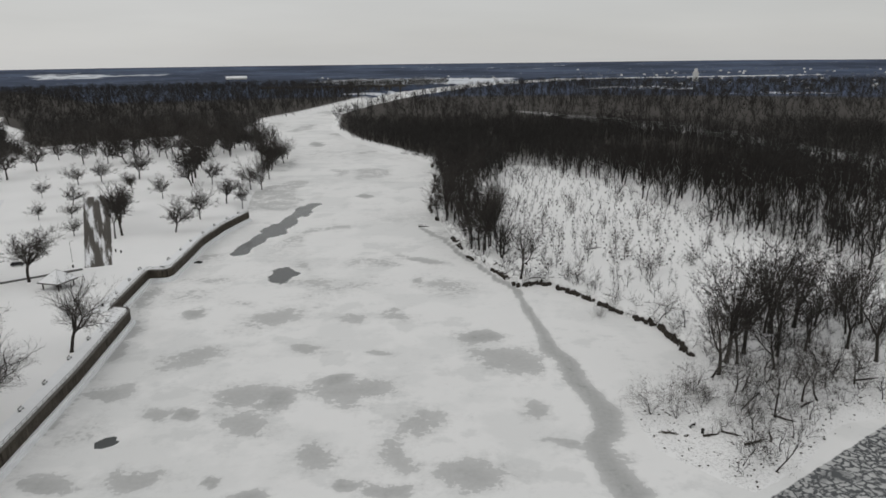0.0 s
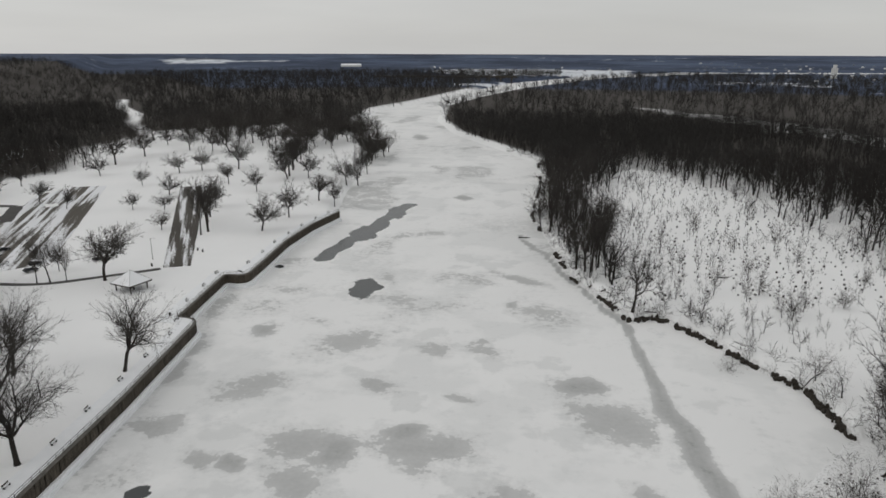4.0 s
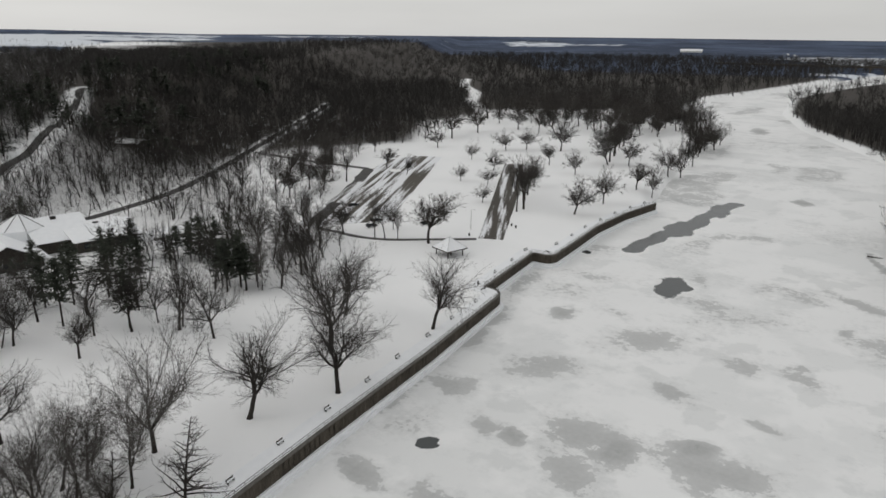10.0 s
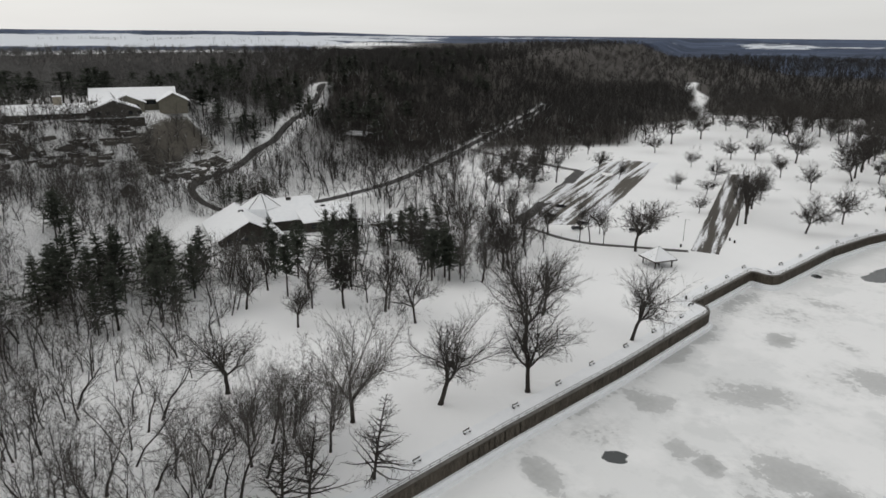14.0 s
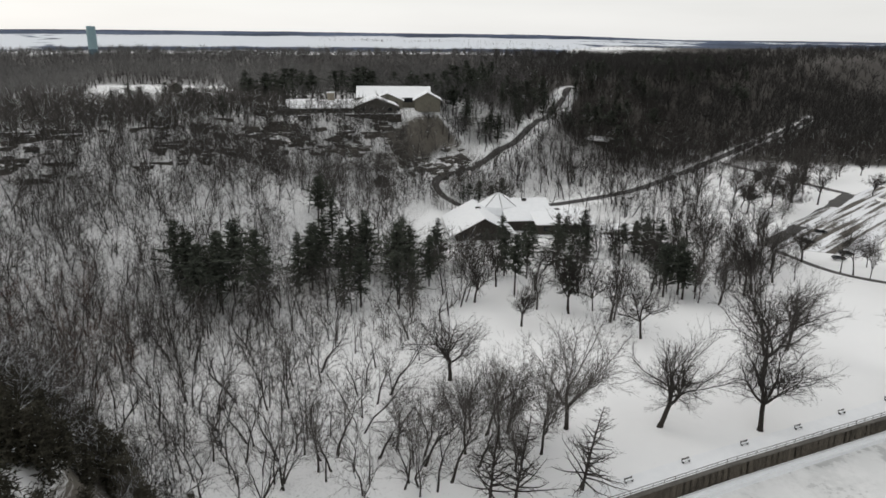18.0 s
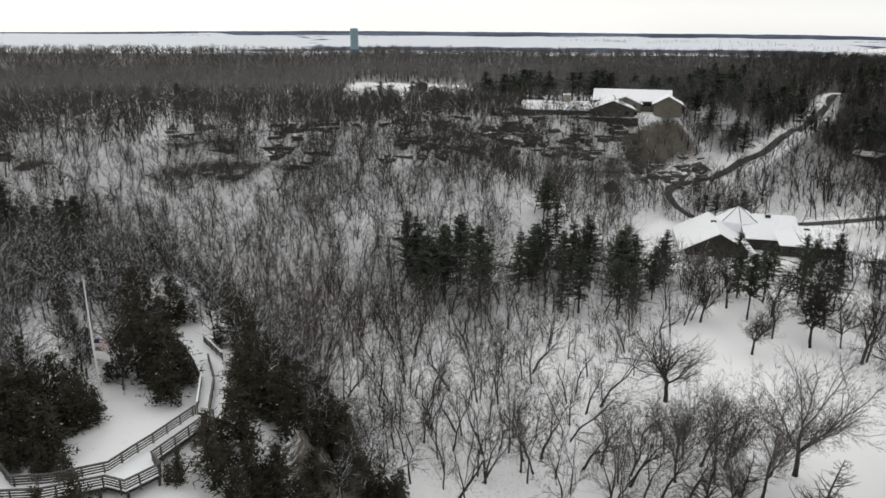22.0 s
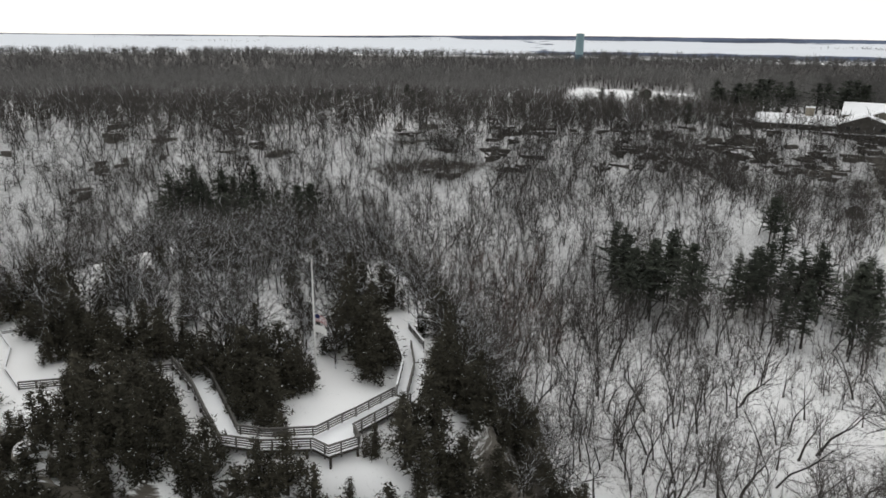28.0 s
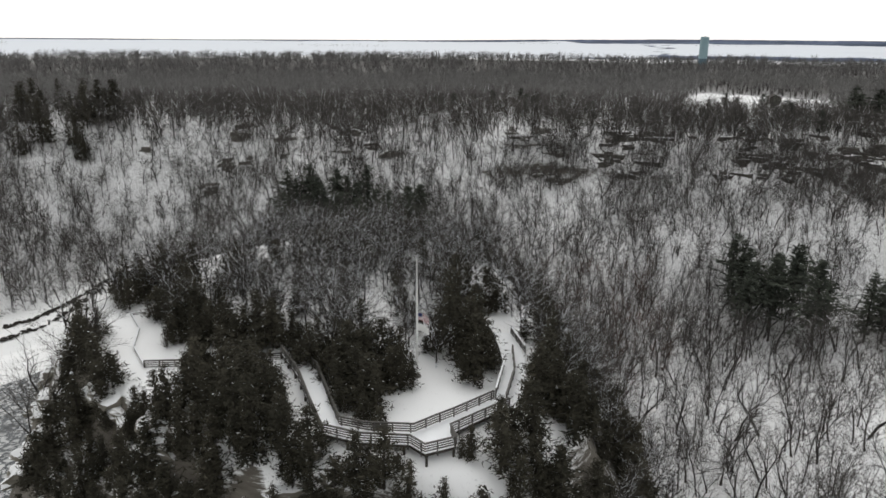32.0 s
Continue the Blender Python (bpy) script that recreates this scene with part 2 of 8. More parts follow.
LOW_ROAD = [(-247, 112), (-262, 122), (-266, 140), (-270, 156), (-275, 179), (-281, 203), (-293, 233), (-311, 262), (-345, 313), (-389, 375), (-436, 447), (-520, 570)]
UP_ROAD = [(-268, 147), (-275, 135), (-284, 127.5), (-292, 126.5), (-299, 130.5), (-307, 138), (-312, 149), (-327.5, 167), (-341.5, 183), (-357, 200), (-372, 214), (-402, 235), (-428.5, 257), (-455, 278)]
CUT = [(-335, 570), (-372, 628), (-425, 690), (-482, 790), (-560, 880), (-640, 1010)]
HILL_CLEAR = [(-336, -12), (-338, 30), (-378, 46), (-450, 46), (-465, -24), (-395, -28)]
LODGE_SHELF = [(-307, 62), (-314, 108), (-322, 122), (-338, 136), (-372, 142), (-372, 60)]
GLADE = [(52, 1148), (161, 985), (269, 835), (313, 649), (340, 530), (350, 440), (275, 442), (261, 521), (234, 658), (189, 775), (110, 943)]
LOT_ROAD = [(-346, 324), (-300, 322), (-256, 326), (-226, 278), (-197, 224), (-165, 220), (-132, 246)]


def rock_dist(x, y):
    u, v = (x - ROCK_AT[0]) / np.where(x > ROCK_AT[0], 31, 40), (y - ROCK_AT[1]) / np.where(y > ROCK_AT[1], 52, 38)
    return np.sqrt(u * u + v * v) + 0.16 * (fbm(x, y, 17) - 0.5)


def height(x, y):
    """The lie of the land."""
    x, y = np.asarray(x, float), np.asarray(y, float)
    w, e = inner_dist(x, y, WEST_LAND), inner_dist(x, y, ISLAND)
    r = np.hypot(x - EYE[0], y - EYE[1])
    walled = line_dist(x, y, SEAWALL) < np.abs(w) + 0.3
    west = np.where(walled, np.clip((w - 1.0) / 1.0, 0, 1), ease(w, -1, np.where(y < -95, 30, 7))) * 6.0 - 1.5
    foot = line_dist(x, y, BLUFF_FOOT, True)                    # uphill is to the left of the line
    foot = foot + (34 * (fbm(x, y, 60) - 0.5) + 9 * (fbm(x, y, 13) - 0.5)) * ease(foot, 5, 50)
    ledge = np.interp(foot, [0, 12, 70, 73, 80, 83, 92, 120, 500, 1500], [0, 2.5, 22, 29, 30.5, 36.5, 37, 38, 38.5, 38.5])
    slope = np.interp(foot, [0, 15, 92, 120, 1500], [0, 2.5, 36.5, 38, 38.5])
    bearing = np.degrees(np.arctan2(EYE[0] - x, y - EYE[1]))
    cut = ease(fbm(x + 300, y, 55), 0.44, 0.56) * (1 - ease(bearing, 112, 124)) * (bearing > 0)                 # cliffs come and go along the bluff
    hill = ledge * cut + slope * (1 - cut)
    west = west + np.where(w > 0, hill, 0) * np.where((y < -95) & (x > -260), ease(w, 2, 60), 1) + ease(foot, 130, 320) * 9 * (fbm(x + 90, y, 210) - 0.5)
    west = west + (fbm(x, y, 22) - 0.5) * np.where(foot > 0, 4.0, 0.5) * ease(w, 4, 20)
    east = -1.5 + np.where(e > 0, 1.5 + np.minimum(2.6, np.where(y < 175, 0.10, 0.9) * np.maximum(e, 0)) + 0.5 * (fbm(x, y, 15) - 0.3) * ease(e, 3, 12), ease(e, -4, 0) * 1.4)
    west = west + (42.0 - west) * np.clip((inner_dist(x, y, LODGE_SHELF) + 24 + 12 * (fbm(x, y, 16) - 0.5)) / 24, 0, 1) * ease(line_dist(x, y, UP_ROAD), 5, 24)
    h = np.where(w > -1, west, np.where(e > -4, east, -1.5)) 
    up = ease(bearing, 52, 64) * (1 - ease(bearing, 98, 125))      # the land rises a little all round, to one level horizon, with a last ridge behind the plateau
    h = h + (43 + 6 * (vnoise(x, y, 900) - 0.5) - h) * ease(r, 2900, 4800) * (1 - 0.6 * up) + up * ease(r, 4150, 4700) * (17 + 5 * vnoise(x, y, 600))
    q = rock_dist(x, y)
    steep = np.interp(q, [0, 1.0, 1.12, 1.2, 1.3, 1.35, 1.46, 1.52, 1.66], [37.4, 37.1, 36.9, 30.5, 26.5, 21.5, 15.5, 9, -1.5])
    steep = np.minimum(steep, np.interp(y + 0.7 * np.maximum(0, -82 - x) + 9 * (fbm(x, y, 14) - 0.5), [9, 13, 26, 40], [37.4, 35.5, 18, 3]))
    return np.maximum(h, np.where(w > -6, steep, -1.5))


def ground_z(x, y):
    return float(height(np.array([x]), np.array([y]))[0])


# ---- materials ----
def snow_ground_mat():
    """Snow over soil and leaf litter: bare sandstone on steep faces; brush and litter where the woods stand, which also
    put in their shade.
    """
    m, n, l, p = node_mat("snow_ground")
    co, geo = n.new("ShaderNodeTexCoord"), n.new("ShaderNodeNewGeometry")
    def noise_of(scale, detail=5, rough=0.55):
        t = n.new("ShaderNodeTexNoise")
        t.inputs["Scale"].default_value, t.inputs["Detail"].default_value, t.inputs["Roughness"].default_value = scale, detail, rough
        l.new(co.outputs["Object"], t.inputs["Vector"])
        return t.outputs["Fac"]
    def math_(op, a, b=None, c=None):
        t = n.new("ShaderNodeMath"); t.operation = op
        for k, v in enumerate((a, b, c)):
            if v is None:
                continue
            if isinstance(v, (int, float)):
                t.inputs[k].default_value = v
            else:
                l.new(v, t.inputs[k])
        return t.outputs[0]
    def step(v, a, b):
        t = n.new("ShaderNodeMapRange"); t.inputs["From Min"].default_value, t.inputs["From Max"].default_value = a, b
        l.new(v, t.inputs["Value"])
        return t.outputs[0]
    def blend(f, a, b):
        t = n.new("ShaderNodeMix"); t.data_type = "RGBA"
        l.new(f, t.inputs["Factor"])
        for key, v in (("A", a), ("B", b)):
            if isinstance(v, tuple):
                t.inputs[key].default_value = (*v, 1)
            else:
                l.new(v, t.inputs[key])
        return t.outputs["Result"]
    brush = n.new("ShaderNodeAttribute"); brush.attribute_name = "brush"
    far = n.new("ShaderNodeAttribute"); far.attribute_name = "far"
    snow = blend(noise_of(0.05), (0.82, 0.825, 0.825), (0.90, 0.902, 0.897))
    speck = math_("MULTIPLY", step(math_("ADD", noise_of(1.9, 9, 0.8), math_("MULTIPLY", brush.outputs["Fac"], 0.30)), 0.62, 0.92), 1.0)
    litter = blend(noise_of(1.3), (0.026, 0.023, 0.0205), (0.085, 0.077, 0.068))
    top = blend(speck, snow, litter)
    sep = n.new("ShaderNodeSeparateXYZ"); l.new(geo.outputs["Normal"], sep.inputs[0])
    wave = n.new("ShaderNodeTexNoise"); wave.inputs["Scale"].default_value, wave.inputs["Detail"].default_value, wave.inputs["Roughness"].default_value = 1.1, 10, 0.7
    sq = n.new("ShaderNodeMapping"); sq.inputs["Scale"].default_value = (0.35, 0.35, 3.2)
    l.new(co.outputs["Object"], sq.inputs["Vector"]); l.new(sq.outputs[0], wave.inputs["Vector"])
    stone = blend(wave.outputs["Fac"], (0.035, 0.032, 0.028), (0.21, 0.19, 0.16))
    steep = step(math_("ADD", sep.outputs["Z"], math_("MULTIPLY", math_("SUBTRACT", wave.outputs["Fac"], 0.5), 0.55)), 0.66, 0.56)
    near = blend(steep, top, stone)
    # distant woods and fields, seen as mottled ground, with aerial haze painted in as blue
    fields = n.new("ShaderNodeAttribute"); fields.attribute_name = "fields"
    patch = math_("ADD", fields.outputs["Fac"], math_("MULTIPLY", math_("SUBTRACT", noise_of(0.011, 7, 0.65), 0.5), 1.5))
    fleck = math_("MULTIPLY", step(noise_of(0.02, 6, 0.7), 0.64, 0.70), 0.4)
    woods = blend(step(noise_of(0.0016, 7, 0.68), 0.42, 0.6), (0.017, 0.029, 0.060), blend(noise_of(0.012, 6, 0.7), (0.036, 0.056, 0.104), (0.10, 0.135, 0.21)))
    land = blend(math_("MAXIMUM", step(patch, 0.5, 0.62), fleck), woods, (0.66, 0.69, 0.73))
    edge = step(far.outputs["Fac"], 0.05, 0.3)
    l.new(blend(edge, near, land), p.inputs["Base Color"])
    p.inputs["Roughness"].default_value = 0.85
    p.inputs["Specular IOR Level"].default_value = 0.15
    b = n.new("ShaderNodeBump"); b.inputs["Strength"].default_value, b.inputs["Distance"].default_value = 0.5, 0.25
    l.new(noise_of(0.4, 7), b.inputs["Height"]); l.new(b.outputs[0], p.inputs["Normal"])
    return m


def ice_mat():
    """Wind-packed snow on river ice, with grey wet patches, dark open leads and drifting floes."""
    m, n, l, p = node_mat("river_ice")
    co = n.new("ShaderNodeTexCoord")
    def tex(scale, detail=5, rough=0.6):
        t = n.new("ShaderNodeTexNoise")
        t.inputs["Scale"].default_value, t.inputs["Detail"].default_value, t.inputs["Roughness"].default_value = scale, detail, rough
        l.new(co.outputs["Object"], t.inputs["Vector"])
        return t.outputs["Fac"]
    def attr(name):
        t = n.new("ShaderNodeAttribute"); t.attribute_name = name
        return t.outputs["Fac"]
    def ma(op, a, b):
        t = n.new("ShaderNodeMath"); t.operation = op
        for k, v in enumerate((a, b)):
            if isinstance(v, (int, float)):
                t.inputs[k].default_value = v
            else:
                l.new(v, t.inputs[k])
        return t.outputs[0]
    def step(v, a, b, c=0.0, d=1.0):
        t = n.new("ShaderNodeMapRange")
        for key, q in zip(("From Min", "From Max", "To Min", "To Max"), (a, b, c, d)):
            t.inputs[key].default_value = q
        l.new(v, t.inputs["Value"])
        return t.outputs[0]
    def blend(f, a, b):
        t = n.new("ShaderNodeMix"); t.data_type = "RGBA"
        l.new(f, t.inputs["Factor"])
        for key, v in (("A", a), ("B", b)):
            if isinstance(v, tuple):
                t.inputs[key].default_value = (*v, 1)
            else:
                l.new(v, t.inputs[key])
        return t.outputs["Result"]
    snow = blend(tex(0.035, 4), (0.80, 0.802, 0.797), (0.88, 0.882, 0.874))
    snow = blend(step(tex(0.09, 6, 0.7), 0.58, 0.74), snow, (0.68, 0.69, 0.69))
    snow = blend(ma("MULTIPLY", step(tex(0.021, 6, 0.62), 0.50, 0.56), 0.45), snow, (0.70, 0.71, 0.705))
    snow = blend(ma("MULTIPLY", step(tex(0.047, 5, 0.6), 0.57, 0.61), 0.45), snow, (0.645, 0.655, 0.65))
    ragged = ma("ADD", ma("MULTIPLY", ma("SUBTRACT", tex(0.11, 6, 0.62), 0.5), 0.9), ma("MULTIPLY", ma("SUBTRACT", tex(0.5, 7, 0.72), 0.5), 1.1))
    wet = ma("ADD", attr("grey"), ragged)
    ice = blend(tex(0.8, 5, 0.7), (0.34, 0.345, 0.34), (0.54, 0.545, 0.54))
    halo = ma("MULTIPLY", step(wet, 0.12, 0.42), 0.28)
    col = blend(ma("MAXIMUM", halo, ma("MULTIPLY", step(wet, 0.37, 0.44), step(attr("grey"), 0.1, 0.9, 0.5, 1.0))), snow, ice)
    col = blend(ma("MULTIPLY", step(wet, 1.02, 1.22), 0.8), col, (0.30, 0.305, 0.30))
    lead = step(ma("ADD", attr("lead"), ma("MULTIPLY", ma("SUBTRACT", tex(0.35, 6, 0.7), 0.5), 0.9)), 0.50, 0.60)
    col = blend(lead, col, (0.055, 0.06, 0.06))
    vor = n.new("ShaderNodeTexVoronoi"); vor.feature = "DISTANCE_TO_EDGE"
    vor.inputs["Scale"].default_value = 0.55
    warp = n.new("ShaderNodeTexNoise"); warp.inputs["Scale"].default_value = 0.3
    l.new(co.outputs["Object"], warp.inputs["Vector"])
    mixv = n.new("ShaderNodeMix"); mixv.data_type = "VECTOR"; mixv.inputs["Factor"].default_value = 0.06
    l.new(co.outputs["Object"], mixv.inputs["A"]); 
    sc = n.new("ShaderNodeVectorMath"); sc.operation = "SCALE"; sc.inputs["Scale"].default_value = 60
    l.new(warp.outputs["Color"], sc.inputs[0]); l.new(sc.outputs[0], mixv.inputs["B"])
    l.new(mixv.outputs["Result"], vor.inputs["Vector"])
    floe = ma("MULTIPLY", step(ma("ADD", vor.outputs["Distance"], ma("MULTIPLY", ma("SUBTRACT", tex(1.1, 6, 0.7), 0.5), 0.9)), 0.06, 0.2), step(tex(0.10, 6, 0.7), 0.33, 0.46))
    drift = blend(floe, (0.06, 0.066, 0.07), blend(tex(0.6), (0.30, 0.305, 0.305), (0.66, 0.665, 0.66)))
    openw = step(ma("ADD", attr("open"), ma("MULTIPLY", ma("SUBTRACT", tex(0.25, 6), 0.5), 0.5)), 0.45, 0.55)
    col = blend(openw, col, drift)
    l.new(col, p.inputs["Base Color"])
    dark = ma("MAXIMUM", lead, ma("MULTIPLY", openw, step(floe, 0.1, 0.5, 1.0, 0.0)))
    l.new(step(dark, 0, 1, 0.72, 0.12), p.inputs["Roughness"])
    p.inputs["Specular IOR Level"].default_value = 0.3
    b = n.new("ShaderNodeBump"); b.inputs["Strength"].default_value, b.inputs["Distance"].default_value = 0.35, 0.1
    l.new(tex(0.7, 7), b.inputs["Height"]); l.new(b.outputs[0], p.inputs["Normal"])
    return m


GROUND, ICE = snow_ground_mat(), ice_mat()
SNOW = mat("fresh_snow", (0.80, 0.815, 0.83), (0.89, 0.90, 0.91), 0.6, 0.8, 0.4)
BARK = islands("bark", (0.020, 0.017, 0.015), (0.06, 0.053, 0.047))
TWIG = islands("twigs", (0.045, 0.042, 0.039), (0.15, 0.14, 0.13))
LAWN_TWIG = islands("dark_twigs", (0.026, 0.024, 0.022), (0.085, 0.078, 0.072))
RED_TWIG = islands("reddish_twigs", (0.07, 0.045, 0.036), (0.15, 0.095, 0.075))
FAR_TWIG = islands("far_twigs", (0.022, 0.021, 0.020), (0.068, 0.065, 0.061))
# dark bark, and twigs with the dimmer exposure of their woods put into the colour
DARK_TWIG = islands("dim_dark_twigs", (0.022, 0.020, 0.0185), (0.066, 0.061, 0.056))
# twigs of the bluff top: haze and brighter exposure put into a paler grey
HAZY_TWIG = islands("hazy_grey_twigs", (0.086, 0.083, 0.081), (0.21, 0.205, 0.20))
NEEDLE = islands("pine_needles", (0.026, 0.031, 0.025), (0.095, 0.104, 0.082))
CEDAR = islands("cedar_foliage", (0.018, 0.018, 0.013), (0.078, 0.071, 0.053))
TWIG_SNOW = islands("snow_on_twigs", (0.6, 0.62, 0.64), (0.85, 0.86, 0.87))
ASPHALT = mat("wet_asphalt", (0.030, 0.029, 0.028), (0.075, 0.070, 0.064), 0.25, 0.6, 0.2)
CONCRETE = mat("stained_concrete", (0.030, 0.025, 0.019), (0.13, 0.112, 0.088), 0.35, 0.85, 0.5)
CONCRETE_LIGHT = mat("pale_concrete", (0.10, 0.095, 0.085), (0.22, 0.205, 0.185), 0.5, 0.85, 0.4)
STEEL_DARK = mat("dark_steel", (0.02, 0.02, 0.02), (0.06, 0.055, 0.05), 2.0, 0.55, 0.2, 0.6)
# weathered wood, darkened further to carry the visitor centre's eave shade
WOOD_DARK = mat("weathered_dark_wood", (0.028, 0.024, 0.020), (0.085, 0.075, 0.065), 1.5, 0.8, 0.4)
WOOD_GREY = mat("grey_boards", (0.055, 0.052, 0.048), (0.15, 0.143, 0.132), 1.5, 0.8, 0.4)
TAN_WALL = mat("tan_siding", (0.065, 0.062, 0.053), (0.125, 0.118, 0.10), 0.8, 0.8, 0.3)
STONE_WALL = mat("buff_stone", (0.24, 0.21, 0.165), (0.40, 0.36, 0.29), 0.9, 0.85, 0.5)
TOWER_PAINT = mat("pale_blue_paint", (0.25, 0.37, 0.41), (0.34, 0.46, 0.49), 0.15, 0.45, 0.05)
GLASS_DARK = mat("dark_window_glass", (0.010, 0.012, 0.014), (0.03, 0.034, 0.038), 1.0, 0.08, 0.0)
WHITE_PAINT = mat("white_paint", (0.66, 0.66, 0.64), (0.78, 0.78, 0.76), 0.8, 0.5, 0.1)
METAL_GREY = mat("galvanised_steel", (0.36, 0.37, 0.37), (0.50, 0.51, 0.51), 1.0, 0.4, 0.1, 0.7)


# ---- the ground: one sheet to the horizon ----
FAR_FIELDS = [(21, 30.5, 3500, 3950, 0.66), (-6, 10, 2050, 2800, 0.72), (-19, -9.5, 1650, 1950, 0.6), (-30, -20, 1480, 1640, 0.55), (2, 9, 1560, 1720, 0.75), (-14, 4, 3900, 4150, 0.5), (12, 18, 2500, 2620, 0.5),
              (52, 62, 2300, 4150, 0.62), (60, 100, 1500, 4150, 0.95), (100, 152, 1250, 4150, 0.95), (40, 50, 3400, 4150, 0.6), (128, 152, 2100, 2350, 0.3)]


def ring_sheet(mat_):
    """One sheet round the bend of the river, its steps growing with the distance."""
    az = np.concatenate([np.arange(-38, 153, 0.36), np.arange(153.5, 321.5, 3.0)])
    rad = np.concatenate([np.arange(16, 110, 3.0), np.arange(110, 360, 2.0), np.geomspace(360, 1000, 60), np.geomspace(1030, 4900, 84)])
    a, r = np.meshgrid(np.radians(az), rad, indexing="ij")
    x, y = EYE[0] - r * np.sin(a), EYE[1] + r * np.cos(a)
    z = height(x, y)
    na, nr = x.shape
    i, j = np.meshgrid(np.arange(na), np.arange(nr - 1), indexing="ij")
    k = (i + 1) % na
    quads = np.stack([i * nr + j, i * nr + j + 1, k * nr + j + 1, k * nr + j], -1).reshape(-1, 4)
    verts = np.stack([x, y, z], -1).reshape(-1, 3)
    centre = len(verts)
    verts = np.vstack([verts, [[EYE[0], EYE[1], -1.5]]])
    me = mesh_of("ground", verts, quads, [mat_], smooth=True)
    w, e, f = inner_dist(x, y, WEST_LAND), inner_dist(x, y, ISLAND), line_dist(x, y, BLUFF_FOOT, True)
    open_park = ease(inner_dist(x, y, PARK), -34, 4)
    open_field = ease(inner_dist(x, y, FIELD), -6, 6)
    bearing = np.degrees(np.arctan2(-(x - EYE[0]), y - EYE[1]))
    # brush: litter and undergrowth, raised under trees to paint in their shade
    brush = np.where(w > 0, 0.40 * (1 - open_park), np.where(e > 0, 0.45 * (1 - open_field), 0.0))
    brush = brush + 0.16 * (w > 0) * ease(f, 0, 20) * (1 - open_park)
    brush = brush + 0.22 * (w > 0) * ease(bearing, 30, 38) * (1 - ease(bearing, 62, 74)) * ease(r, 230, 330) * (1 - open_park)
    # far floor painted dark for the closed, shaded mass of the woods
    brush = brush + 1.45 * np.where(e > 0, ease(r, 380, 640), ease(r, 330, 560)) * (1 - open_park) * (1 - open_field) * ((w > 0) | (e > 0))
    top = ease(f, 60, 120) * ease(bearing + 16 * (fbm(x, y, 260) - 0.5), 46, 64) * (bearing > 0)
    brush = brush * (1 - top * ease(r, 1000, 1250)) * (1 - 0.3 * (w > 0) * ease(bearing, 76, 86) * ease(r, 300, 400))
    for line, gap in ((CUT, 6), (LOW_ROAD, 5), (UP_ROAD, 5)):
        brush = brush * ease(line_dist(x, y, line), gap * 0.6, gap * 1.8)
    brush = brush * (1 - ease(inner_dist(x, y, HILL_CLEAR), -8, 4)) * (1 - 0.55 * ease(inner_dist(x, y, GLADE) + 40 * (fbm(x, y, 40) - 0.5), -10, 30))
    brush = brush * np.where(e > 0, ease(e, 3, 14), 1) * np.where((w > 0) & (y > 350), ease(w, 5, 22), 1)
    brush = brush * (1 - 0.75 * ease(1.25 - rock_dist(x, y), 0, 0.15))
    bank = np.where((e > -1) & (e < 1.6) & (y > 172) & (y < 420), 0.6, 0) + np.where((e > 0) & (e < 14) & (y <= 172), 0.42, 0)
    shore = np.where((w > -0.5) & (w < 2.5) & (y > 350) & (y < 600), 0.35, 0)
    brush = np.maximum(brush, np.maximum(bank, shore))
    # far: where the haze-tinted colours take over from the near ground
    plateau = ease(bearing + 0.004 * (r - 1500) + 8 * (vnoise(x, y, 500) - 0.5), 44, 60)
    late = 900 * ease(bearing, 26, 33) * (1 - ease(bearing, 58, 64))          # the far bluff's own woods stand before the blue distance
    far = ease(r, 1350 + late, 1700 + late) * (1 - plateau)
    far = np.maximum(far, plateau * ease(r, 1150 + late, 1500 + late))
    fields = np.zeros(x.shape)
    bent, reach_ = bearing + 5 * (fbm(x, y, 420) - 0.5), r * (1 + 0.22 * (fbm(x + 900, y, 330) - 0.5))
    for a0, a1, r0, r1, v in FAR_FIELDS:                              # bearings and distances of the snowy fields
        fields = np.maximum(fields, v * ease(bent, a0 - 1.5, a0 + 1.5) * (1 - ease(bent, a1 - 1.5, a1 + 1.5)) * ease(reach_, r0 * 0.95, r0 * 1.05) * (1 - ease(reach_, r1 * 0.95, r1 * 1.05)))
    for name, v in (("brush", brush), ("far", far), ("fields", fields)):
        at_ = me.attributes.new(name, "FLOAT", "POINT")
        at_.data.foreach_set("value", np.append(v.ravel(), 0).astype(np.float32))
    ob = new("ground", me)
    return tagged(ob, "snow-covered ground with leaf litter, banks and a wooded bluff", "ground", kind="structure")


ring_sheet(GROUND)

